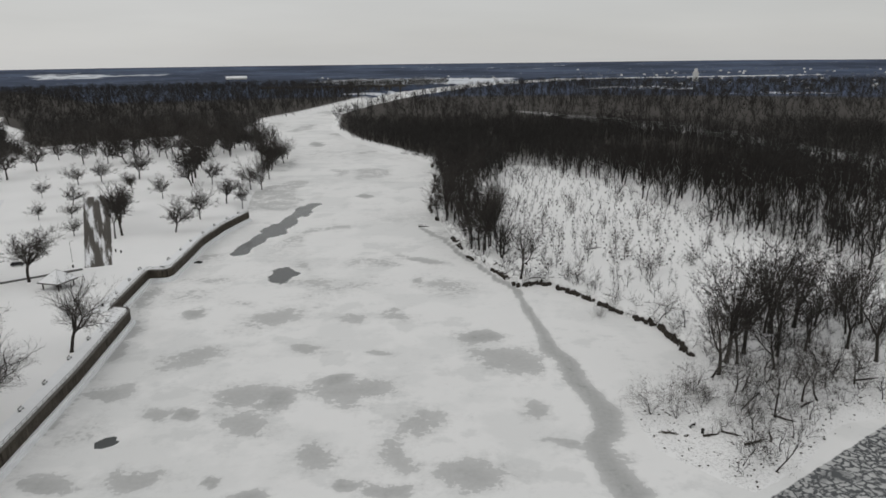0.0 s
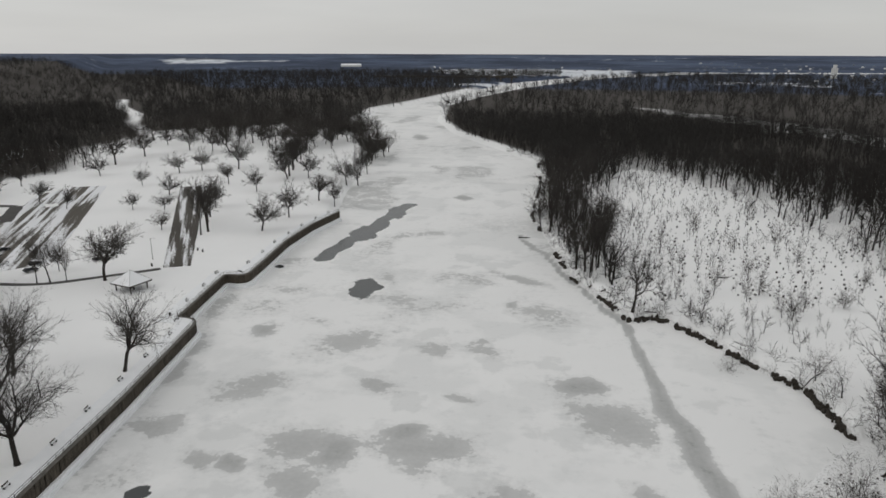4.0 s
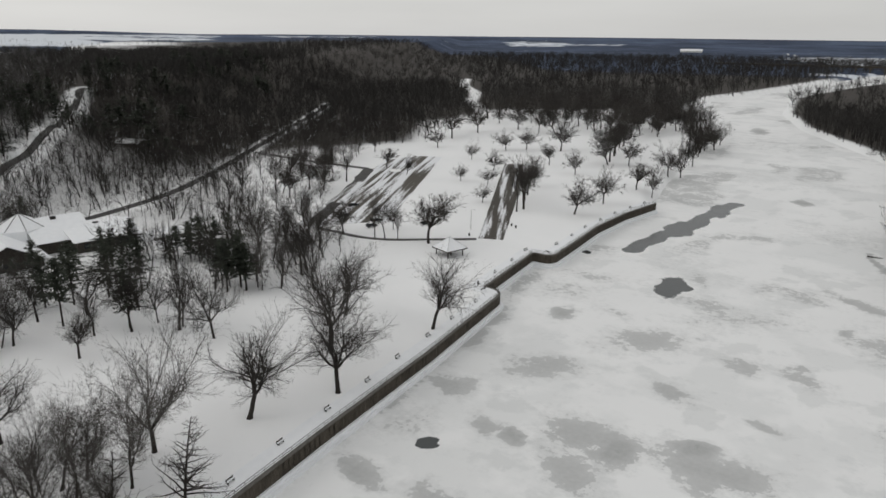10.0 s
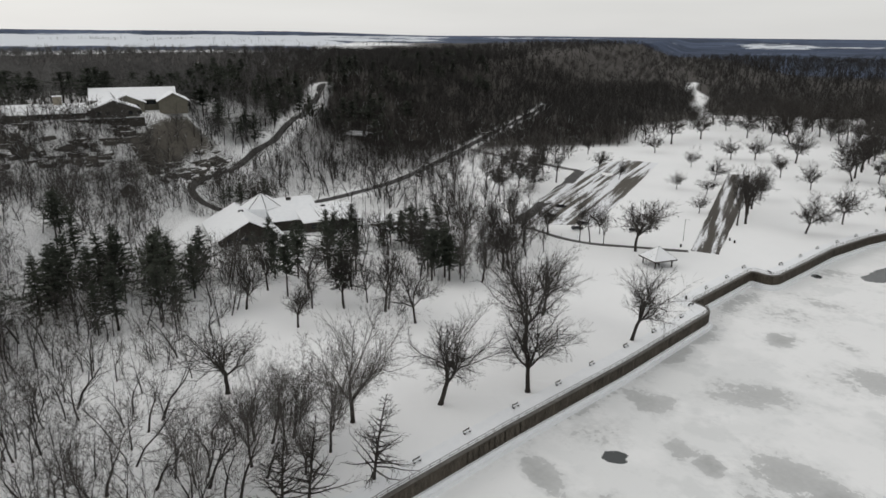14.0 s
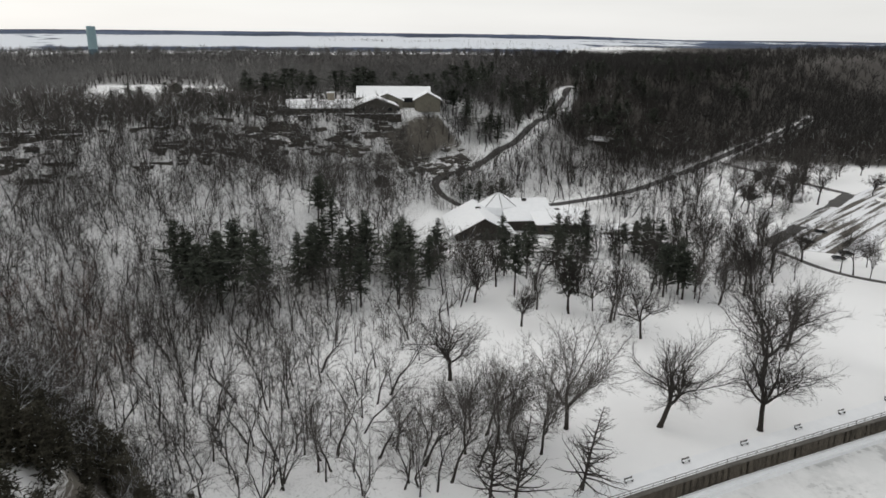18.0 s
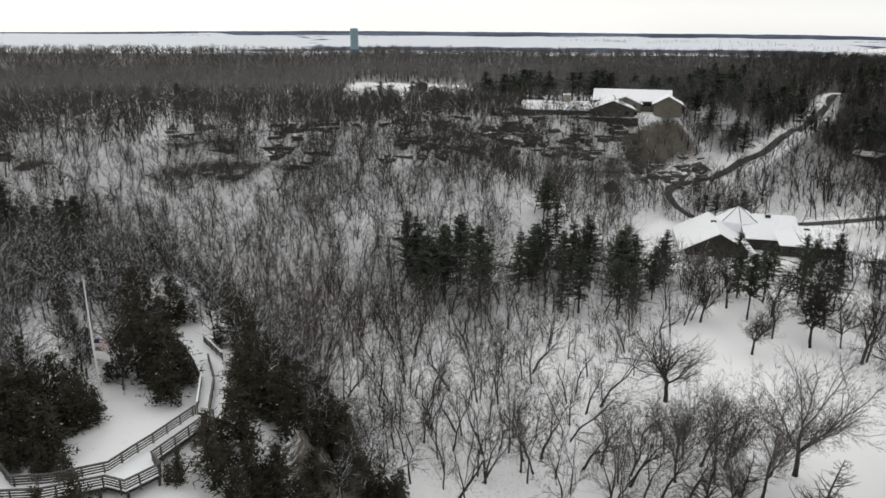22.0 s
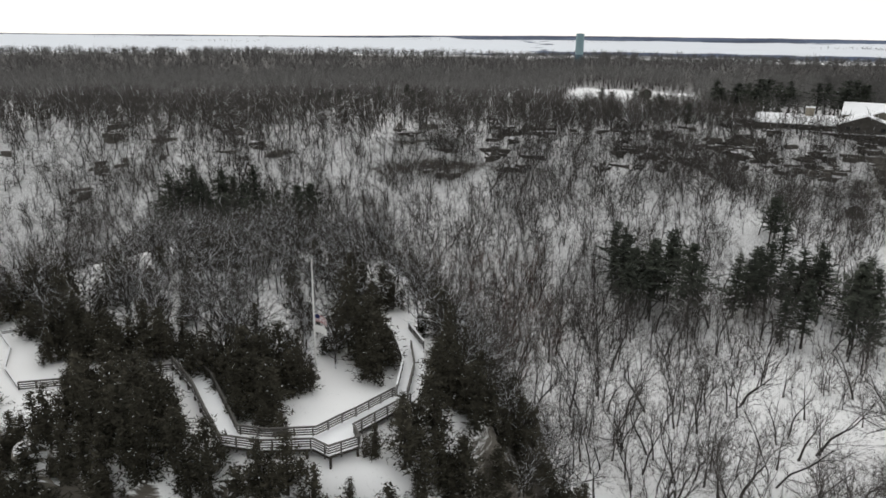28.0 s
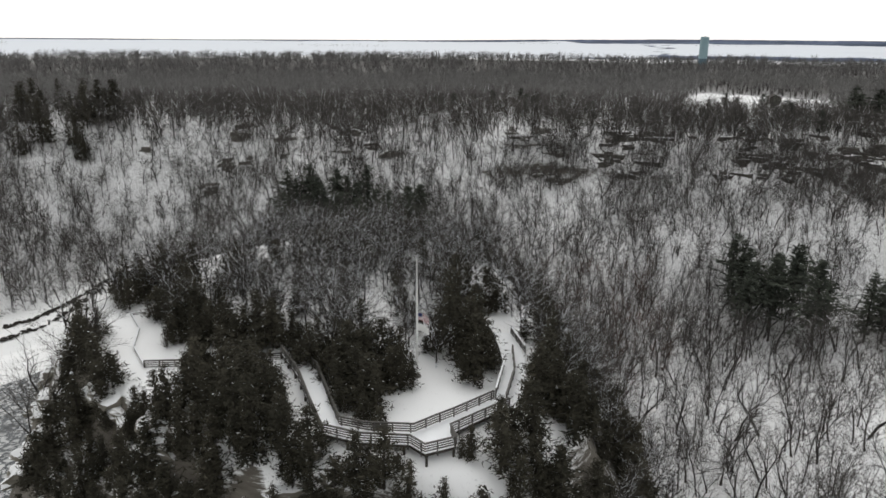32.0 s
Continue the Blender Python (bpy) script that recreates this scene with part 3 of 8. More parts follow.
# patches of the river: centre x, y, half length, half width, turn in degrees, strength
GREY_A = [(-80.1, 210.1, 5.5, 3.4, 127, 0.95), (-69.1, 175.9, 10.3, 6.7, 40, 0.62), (-54.8, 204.6, 13.3, 8.0, 48, 0.6), (-68.7, 220.6, 6.8, 4.8, 151, 0.45),
          (-38.8, 180.6, 5.1, 4.0, 151, 0.68), (-18.1, 176.8, 4.0, 1.6, 178, 0.65), (-28.8, 204.6, 5.6, 4.3, 111, 0.55), (-15.8, 204.8, 6.2, 3.9, 129, 0.55),
          (8.7, 189.6, 7.2, 3.9, 170, 1.0), (15.5, 172.4, 12.9, 7.6, 138, 0.66), (-28.5, 161.1, 4.3, 3.0, 42, 1.0), (-23.8, 155.2, 12.0, 6.4, 6, 0.7),
          (-24.0, 148.9, 5.1, 4.3, 147, 0.55), (-40.9, 151.8, 6.2, 4.8, 120, 1.1), (-49.8, 153.1, 6.7, 5.9, 94, 0.7), (-44.5, 139.9, 8.7, 4.6, 131, 0.64)]
GREY_B = [(-60.5, 145.9, 3.4, 2.5, 161, 1.0), (-66.8, 144.2, 4.4, 3.3, 130, 0.7), (-83.5, 155.1, 5.2, 4.3, 178, 0.7), (-6.3, 138.7, 7.0, 4.8, 80, 0.58),
          (18.9, 144.6, 5.0, 3.5, 113, 0.6), (-9.9, 243.5, 3.5, 1.7, 93, 0.8), (-1.4, 235.9, 10.9, 8.8, 128, 0.5), (-55.3, 261.5, 10.7, 3.3, 108, 0.5),
          (-46.4, 239.6, 13.1, 7.2, 156, 0.45), (-30.0, 266.4, 15.2, 6.3, 177, 0.45), (-11.2, 269.5, 11.2, 3.8, 150, 0.65), (-48.6, 406.6, 6.6, 3.8, 101, 1.15),
          (-124.5, 669.7, 17.8, 6.7, 103, 1.0), (-86.4, 246.3, 11.5, 5.7, 13, 0.45), (-100.0, 273.2, 12.7, 6.8, 42, 0.4), (-52.6, 329.4, 8.0, 5.2, 169, 0.5)]
GREY_C = [(-77.6, 117.3, 6.5, 2.8, 172, 0.8), (-60.8, 118.8, 7.0, 3.1, 2, 0.72), (-45.9, 118.2, 2.1, 1.4, 160, 0.9), (-26.6, 126.7, 6.2, 4.3, 116, 0.68),
          (-11.1, 126.4, 6.4, 4.7, 105, 0.6), (4.0, 119.1, 8.3, 5.0, 165, 0.74), (-19.7, 116.0, 3.8, 2.0, 176, 0.85), (-11.3, 114.2, 5.2, 2.1, 178, 0.75),
          (-37.8, 113.4, 3.9, 2.4, 169, 0.85), (-8.4, 140.4, 7.7, 6.3, 55, 0.42), (27.7, 130.4, 4.6, 2.2, 158, 0.45)]
GREY_D = [(-16.8, 211.0, 4.6, 2.6, 41, 0.6), (-20.8, 177.2, 2.1, 1.8, 145, 0.55), (-80.0, 136.2, 7.9, 5.0, 102, 0.35), (-88.6, 226.6, 10.9, 7.2, 52, 0.4),
          (-38.1, 235.0, 16.9, 8.8, 41, 0.4), (-61.6, 322.5, 13.9, 5.9, 48, 0.5), (-94, 185, 24, 4, 98, 0.6), (-90, 140, 30, 3, 97, 0.5),
          (-102, 224, 16, 5, 96, 0.55), (-20, 350, 30, 16, 0, 0.3), (-60, 460, 40, 25, 0, 0.25), (-100, 600, 60, 40, 110, 0.3)]
GREY_E = [(3, 300, 44, 3, 102, 0.4), (-6, 372, 40, 2, 92, 0.4), (31, 126, 6, 3, 150, 0.6), (24, 131, 5, 1.4, 165, 0.7)]
SHELF_RIM = [(-14, 330), (-3, 300), (6, 272), (16, 248), (22.3, 230), (24.7, 204), (27.8, 182), (30.2, 166.4), (33, 154.7), (35.3, 143.4), (34.7, 136.4), (31.5, 131), (30, 122), (33, 112)]     # wet rim of the ice shelf
WATER = [(54, 110), (96, 140)]                                     # edge of the open water off the tip
LONG_LEAD = [(-86.4, 281), (-87, 294), (-84.6, 312), (-79.5, 328), (-79, 348), (-76.5, 370), (-75, 384)]
LEADS = [(-63.0, 250.6, 9.5, 4.6, 108, 1.35), (-82, 322, 13, 5.6, 84, 1.3), (-76.5, 366, 12, 4.4, 93, 1.3), (-100.2, 267.5, 2.2, 1.8, 9, 1.15)]


def patches(x, y, rows):
    out = np.zeros(x.shape)
    wx = x + 6.5 * (fbm(x, y, 9) - 0.5) + 3.0 * (fbm(x, y, 3.0) - 0.5)
    wy = y + 6.5 * (fbm(x + 50, y + 20, 9) - 0.5) + 3.0 * (fbm(x + 9, y + 5, 3.0) - 0.5)
    for cx, cy, a, b, turn, s in rows:
        c, d = math.cos(radians(turn)), math.sin(radians(turn))
        near = (np.abs(x - cx) < 3.5 * max(a, b) + 8) & (np.abs(y - cy) < 3.5 * max(a, b) + 8)
        u, v = ((wx - cx) * c + (wy - cy) * d) / a, (-(wx - cx) * d + (wy - cy) * c) / b
        out = np.maximum(out, np.where(near, s * np.clip(1.25 - 0.75 * np.sqrt(u * u + v * v), 0, 1), 0))
    return out


def river():
    xs = np.concatenate([np.arange(-2600, -260, 180), np.arange(-260, -138, 6), np.arange(-138, 100, 1.5), np.arange(100, 300, 8), np.arange(300, 2700, 180)])
    ys = np.concatenate([np.arange(-2600, -300, 180), np.arange(-300, 84, 4), np.arange(84, 420, 1.6), np.arange(420, 800, 4), np.arange(800, 1300, 15), np.arange(1300, 3600, 150)])
    x, y = np.meshgrid(xs, ys, indexing="ij")
    nx, ny = x.shape
    i, j = np.meshgrid(np.arange(nx - 1), np.arange(ny - 1), indexing="ij")
    quads = np.stack([i * ny + j, (i + 1) * ny + j, (i + 1) * ny + j + 1, i * ny + j + 1], -1).reshape(-1, 4)
    me = mesh_of("river_ice", np.stack([x, y, 0.12 * (fbm(x, y, 14) - 0.6)], -1).reshape(-1, 3), quads, [ICE], smooth=True)
    grey = patches(x, y, GREY_A + GREY_B + GREY_C + GREY_D + GREY_E)
    grey = np.maximum(grey, 0.46 * ease(fbm(x, y / 1.6, 34), 0.57, 0.72) * ease(y, 200, 330))
    wx, wy = x + 5 * (fbm(x, y, 12) - 0.5), y + 5 * (fbm(x + 70, y, 12) - 0.5)
    rim = line_dist(wx, wy, SHELF_RIM)
    grey = np.maximum(grey * np.where((x > 24) & (y > 138) & (y < 245), ease(-rim, -6, -3), 1), 0.95 * np.clip(1.35 - rim / (1.2 + 2.6 * ease(y, 230, 140)), 0, 1))
    lead = np.maximum(patches(x, y, LEADS), 1.2 * np.clip(1.5 - line_dist(wx, wy, LONG_LEAD) / 3.6, 0, 1))
    hatch = np.maximum(np.abs((x + 72.5) * 0.87 + (y - 132) * 0.5), np.abs((y - 132) * 0.87 - (x + 72.5) * 0.5))                   # a square hole cut in the ice
    lead = np.maximum(lead, 1.3 * np.clip(1.7 - 0.6 * hatch, 0, 1))
    side = (x - WATER[0][0]) * (WATER[1][1] - WATER[0][1]) - (y - WATER[0][1]) * (WATER[1][0] - WATER[0][0])                       # east of the line from the island's tip to the rock
    open_ = ease(side, -60, 160) * (y < 260) * (y > -40)
    open_ = np.maximum(open_, ease(inner_dist(x, y, [(-62, -75), (-97, -120), (-60, -127), (60, -140), (60, -40), (-20, -30)]), -3, 3))
    for name, v in (("grey", grey), ("lead", lead), ("open", open_)):
        me.attributes.new(name, "FLOAT", "POINT").data.foreach_set("value", v.ravel().astype(np.float32))
    return tagged(new("river_ice", me), "frozen river under snow with grey wet patches and open leads", "river ice", kind="structure")


river()


# ---- trees ----
class Growth:
    """The wood of one tree: tubes for trunk and limbs, slivers for twigs."""

    def __init__(self, seed):
        self.rng = np.random.RandomState(seed)
        self.tubes, self.slivers = [], []

    def turn(self, d, angle):
        a = self.rng.randn(3); a -= d * (a @ d); a /= np.linalg.norm(a) + 1e-9
        v = d * math.cos(angle) + a * math.sin(angle)
        return v / np.linalg.norm(v)

    def limb(self, p, d, length, r, level, plan):
        steps = plan["steps"][level]
        pts, rad = [p], [r]
        for k in range(steps):
            d = self.turn(d, self.rng.rand() * plan["wander"][level])
            d = d + np.array([0, 0, plan["lift"][level]]); d /= np.linalg.norm(d)
            pts.append(pts[-1] + d * length / steps)
            rad.append(r * (1 - (k + 1) / steps * plan["taper"][level]))
        if plan["sides"][level]:
            self.tubes.append((np.array(pts), rad, plan["sides"][level], level))
        else:
            for a, b, w in zip(pts, pts[1:], rad):
                self.slivers.append((a, b, w))
        if level + 1 >= len(plan["steps"]):
            return
        n, lo = plan["kids"][level], plan["from"][level]
        for k in range(n):
            f = lo + (1 - lo) * (k + self.rng.rand()) / n
            q = f * steps; i = min(int(q), steps - 1)
            at = pts[i] + (pts[i + 1] - pts[i]) * (q - i)
            dd = (pts[i + 1] - pts[i]) / np.linalg.norm(pts[i + 1] - pts[i])
            size = plan["size"][level] * length * plan["shape"](f if level == 0 else 0.5) * (0.65 + 0.6 * self.rng.rand())
            self.limb(at, self.turn(dd, plan["angle"][level] * (0.7 + 0.6 * self.rng.rand())), size,
                      max(r * (1 - f * plan["taper"][level]) * plan["thin"][level], plan["least"]), level + 1, plan)

    def fork(self, p, d, length, r, level, q):
        """A limb that divides at its end and sends out a few shoots on its way."""
        n, end = q["steps"][level], max(r * q["neck"], q["least"])
        pts, rad = [p], [r]
        for k in range(n):
            d = self.turn(d, q["wig"] * self.rng.rand() * (q["stem"] if level == 0 else 1.0))
            d = d + np.array([0, 0, q["lift"][level]]); d /= np.linalg.norm(d)
            pts.append(pts[-1] + d * length / n)
            rad.append(r + (end - r) * (k + 1) / n)
        if q["sides"][level]:
            self.tubes.append((np.array(pts), rad, q["sides"][level], 0 if level < 2 else 2))
        else:
            for a, b, w in zip(pts, pts[1:], rad):
                self.slivers.append((a, b + (b - a) * 0.3, w))
        last = len(q["steps"]) - 1
        if level >= last:
            return
        u = np.cross(d, self.rng.randn(3)); u /= np.linalg.norm(u) + 1e-9
        v = np.cross(d, u)
        kids, a0 = q["kids"][level], self.rng.rand() * 6.28
        for k in range(kids):
            off = q["lead"] * (0.5 + self.rng.rand()) if k == 0 else q["angle"][level] * (0.7 + 0.6 * self.rng.rand())
            az = a0 + 6.283 * k / kids + 0.5 * self.rng.randn()
            dd = d * math.cos(off) + (u * math.cos(az) + v * math.sin(az)) * math.sin(off)
            self.fork(pts[-1], dd, length * q["len"][level] * (0.8 + 0.45 * self.rng.rand()) * (q["tall"] if k == 0 else 1.0), max(end * (0.86 if k == 0 else 0.7), q["least"]), level + 1, q)
        for k in range(q["shoots"][level]):
            f = (0.2 + 0.75 * self.rng.rand()) * n
            i = min(int(f), n - 1)
            at = pts[i] + (pts[i + 1] - pts[i]) * (f - i)
            self.fork(at, self.turn(d, 0.6 + 0.5 * self.rng.rand()), length * 0.5, max(end * 0.4, q["least"]), min(level + 2, last), q)

    def arrays(self, levels):
        """Points, triangles and twig flags of the tubes of those levels and, with level 9, of the slivers."""
        vs, ts, base = [], [], 0
        for pts, rad, sides, level in self.tubes:
            if level not in levels:
                continue
            ang = 2 * np.pi * np.arange(sides) / sides
            for i, p in enumerate(pts):
                d = pts[min(i + 1, len(pts) - 1)] - pts[max(i - 1, 0)]
                d = d / np.linalg.norm(d)
                u = np.cross(d, [0.3, 0.9, 0.2] if abs(d[2]) > 0.5 else [0, 0, 1]); u /= np.linalg.norm(u)
                v = np.cross(d, u)
                vs.append(p + rad[i] * (np.cos(ang)[:, None] * u + np.sin(ang)[:, None] * v))
            for i in range(len(pts) - 1):
                for k in range(sides):
                    a, b = base + i * sides + k, base + i * sides + (k + 1) % sides
                    ts += [(a, b, b + sides), (a, b + sides, a + sides)]
            base += sides * len(pts)
        if 9 in levels:
            for a, b, w in self.slivers:
                s = np.cross(b - a, self.rng.randn(3)); s /= np.linalg.norm(s) + 1e-9
                vs.append(np.array([a - s * w, a + s * w, b]))
                ts.append((base, base + 1, base + 2)); base += 3
        return (np.vstack(vs) if vs else np.zeros((0, 3))), np.array(ts, int).reshape(-1, 3)


def fork_plan(kind, detail):
    """How a forking tree divides; detail 3: seen from near, 2: across the park, 1: in the woods, 0 and -1: far off."""
    q = {"broad": dict(trunk=3.4, kids=(5, 3, 2, 2, 3, 3, 2), angle=(0.8, 0.72, 0.65, 0.62, 0.6, 0.6, 0.6), lead=0.16, tall=1.12, len=(0.6, 0.84, 0.78, 0.74, 0.68, 0.6, 0.52), lift=(0.0, 0.08, 0.06, 0.03, 0.02, 0.02, 0.02, 0.02),
                       shoots=(0, 3, 4, 5, 5, 4, 0), wig=0.4, neck=0.8),
         "fan": dict(trunk=3.0, kids=(4, 3, 2, 2, 3, 3, 2), angle=(0.6, 0.5, 0.46, 0.46, 0.5, 0.55, 0.6), lead=0.1, tall=1.1, len=(0.66, 0.84, 0.8, 0.76, 0.7, 0.62, 0.52), lift=(0.0, 0.06, 0.07, 0.06, 0.05, 0.04, 0.03, 0.02),
                     shoots=(0, 3, 4, 5, 5, 4, 0), wig=0.24, neck=0.78),
         "tall": dict(trunk=3.3, kids=(3, 3, 2, 2, 2, 3, 2), angle=(0.66, 0.56, 0.52, 0.5, 0.55, 0.6, 0.6), lead=0.14, tall=1.12, len=(0.6, 0.86, 0.8, 0.74, 0.66, 0.58, 0.5), lift=(0.03, 0.09, 0.06, 0.04, 0.03, 0.02, 0.02, 0.02),
                      shoots=(0, 3, 4, 4, 3, 2, 0), wig=0.26, neck=0.76),
         "wood": dict(trunk=4.0, kids=(2, 2, 2, 2, 2, 2, 2), angle=(0.5, 0.55, 0.55, 0.55, 0.6, 0.6, 0.6), lead=0.2, tall=1.15, len=(0.5, 0.78, 0.76, 0.72, 0.66, 0.58, 0.5), lift=(0.05, 0.10, 0.06, 0.03, 0.02, 0.02, 0.02, 0.02),
                      shoots=(2, 3, 3, 3, 3, 2, 0), wig=0.34, neck=0.7),
         "pole": dict(trunk=5.0, kids=(2, 2, 2, 2, 2, 2, 2), angle=(0.5, 0.6, 0.55, 0.55, 0.6, 0.6, 0.6), lead=0.1, tall=1.4, len=(0.42, 0.74, 0.74, 0.72, 0.66, 0.58, 0.5), lift=(0.03, 0.08, 0.06, 0.03, 0.02, 0.02, 0.02, 0.02),
                      shoots=(5, 3, 3, 3, 3, 2, 0), wig=0.2, neck=0.62)}[kind]
    q.update({3: dict(steps=(4, 4, 3, 3, 2, 2, 1, 1), sides=(8, 6, 4, 3, 3, 0, 0, 0), least=0.0075),
              2: dict(steps=(4, 3, 3, 2, 1, 1, 1), sides=(7, 5, 4, 3, 0, 0, 0), least=0.023),
              1: dict(steps=(3, 2, 2, 1, 1), sides=(4, 3, 3, 0, 0), least=0.014, shoots=(4, 4, 6, 6)),
              0: dict(steps=(2, 2, 1, 1), sides=(3, 0, 0, 0), least=0.042, shoots=(4, 3, 3, 0), kids=(3, 3, 3, 0)),
              -1: dict(steps=(1, 1, 1), sides=(3, 0, 0), least=0.13, shoots=(5, 3, 0), kids=(4, 3, 0), len=(0.75, 0.7, 0.7) if kind != "broad" else (1.5, 0.7, 0.7))}[detail])
    return q


def forked(kind, seed, detail, r):
    """One forking tree, brought to a height of 10 m; gives the growth and the reach of its crown."""
    g = Growth(seed)
    q = fork_plan(kind, detail)
    q["stem"] = {"broad": 0.45, "fan": 0.4, "tall": 0.4, "wood": 1.0, "pole": 0.7}[kind]
    tip = {"broad": 0.06, "fan": 0.05, "tall": 0.05, "wood": 0.15, "pole": 0.07}[kind]
    lean = np.array([tip * g.rng.randn(), tip * g.rng.randn(), 1.0]); lean /= np.linalg.norm(lean)
    g.fork(np.array([0.0, 0.0, -0.4]), lean, q["trunk"], r, 0, q)
    ends = np.array([b for a, b, w in g.slivers])
    f = 10.0 / np.percentile(ends[:, 2], 99.5)
    g.tubes = [(p * f, [w * max(f, 0.7) for w in rad], k, lv) for p, rad, k, lv in g.tubes]
    g.slivers = [(a * f, b * f, w) for a, b, w in g.slivers]
    c = ends[:, :2].mean(0)
    return g, float(np.percentile(np.hypot(*(ends[:, :2] - c).T), 92) * f)


REACH = {}


def forked_meshes(kind, seed, bark, twig, r, detail=2):
    g, reach = forked(kind, seed, detail, r)
    g.tubes = [(p, [w * (1.0 + 0.5 * (i == 0 and lv == 0 and p[0][2] < 0)) for i, w in enumerate(rad)], k, lv) for p, rad, k, lv in g.tubes]      # flared foot
    v, t = g.arrays((0, 1))
    trunk = mesh_of("trunk", v, t, [bark], smooth=True)
    v, t = g.arrays((2, 3, 4, 9))
    crown = mesh_of("crown", v, t, [twig])
    REACH[trunk.name] = reach
    return trunk, crown


def forked_template(kind, seed, detail, snow=0.0, r=0.2):
    g, reach = forked(kind, seed, detail, r)
    v, t = g.arrays((0, 1, 2, 3, 9))
    m = (np.random.RandomState(seed + 99).rand(len(t)) < snow).astype(int)
    m[:len(t) - len(g.slivers)] += 2 * (m[:len(t) - len(g.slivers)] == 0)          # stems and limbs carry bark
    return v, t, m


def plan_of(kind, detail):
    """How the conical trees and the bushes branch; detail 3 and 2: seen from near, 0: far off."""
    cone = kind == "cone"
    p = dict(shape=(lambda f: 1.15 - 1.0 * f) if cone else (lambda f: 1.0), angle=(1.3, 0.75, 0.6, 0.6, 0.6) if cone else (0.9, 0.6, 0.6, 0.6, 0.6),
             size=(0.36, 0.42, 0.45, 0.4, 0.4) if cone else (0.9, 0.55, 0.5, 0.5, 0.5), lift=(0.02, 0.08, 0.06, 0.03, 0.03),
             wander=(0.05, 0.25, 0.4, 0.4, 0.4) if cone else (0.22, 0.5, 0.55, 0.45, 0.45), taper=(0.8, 0.8, 0.85, 0.9, 0.9), thin=(0.68, 0.58, 0.55, 0.6, 0.6))
    p["from"] = (0.14 if cone else 0.05, 0.16, 0.1, 0.1, 0.1)
    if detail >= 2:
        p.update(steps=(7, 5, 3, 2, 1), sides=(7, 5, 3 if detail == 3 else 0, 0, 0), least=0.0145 if detail == 3 else 0.034, kids=(64, 8, 4, 0, 0) if cone else (6, 5, 3, 2, 0))
    else:
        p.update(steps=(2, 2, 1), sides=(3, 0, 0), least=0.14, kids=(5, 3, 0))
    return p


def grown(kind, seed, detail, h=10.0, r=0.26):
    g = Growth(seed)
    lean = np.array([0.08 * g.rng.randn(), 0.08 * g.rng.randn(), 1.0]); lean /= np.linalg.norm(lean)
    pl = plan_of(kind, detail)
    if kind == "bush":
        for k in range(5 if detail >= 2 else 3):
            g.limb(np.array([0.15 * g.rng.randn(), 0.15 * g.rng.randn(), -0.2]), g.turn(np.array([0, 0, 1.0]), 0.55), 0.77 * h, r * 0.3, 0, pl)
    else:
        g.limb(np.array([0.0, 0.0, -0.4]), lean, h, r, 0, pl)
    return g


def tree_meshes(kind, seed, r=0.26, detail=2):
    g = grown(kind, seed, detail, r=r)
    v, t = g.arrays((0, 1))
    trunk = mesh_of("trunk", v, t, [BARK], smooth=True)
    v, t = g.arrays((2, 3, 4, 9))
    crown = mesh_of("crown", v, t, [TWIG])
    return trunk, crown


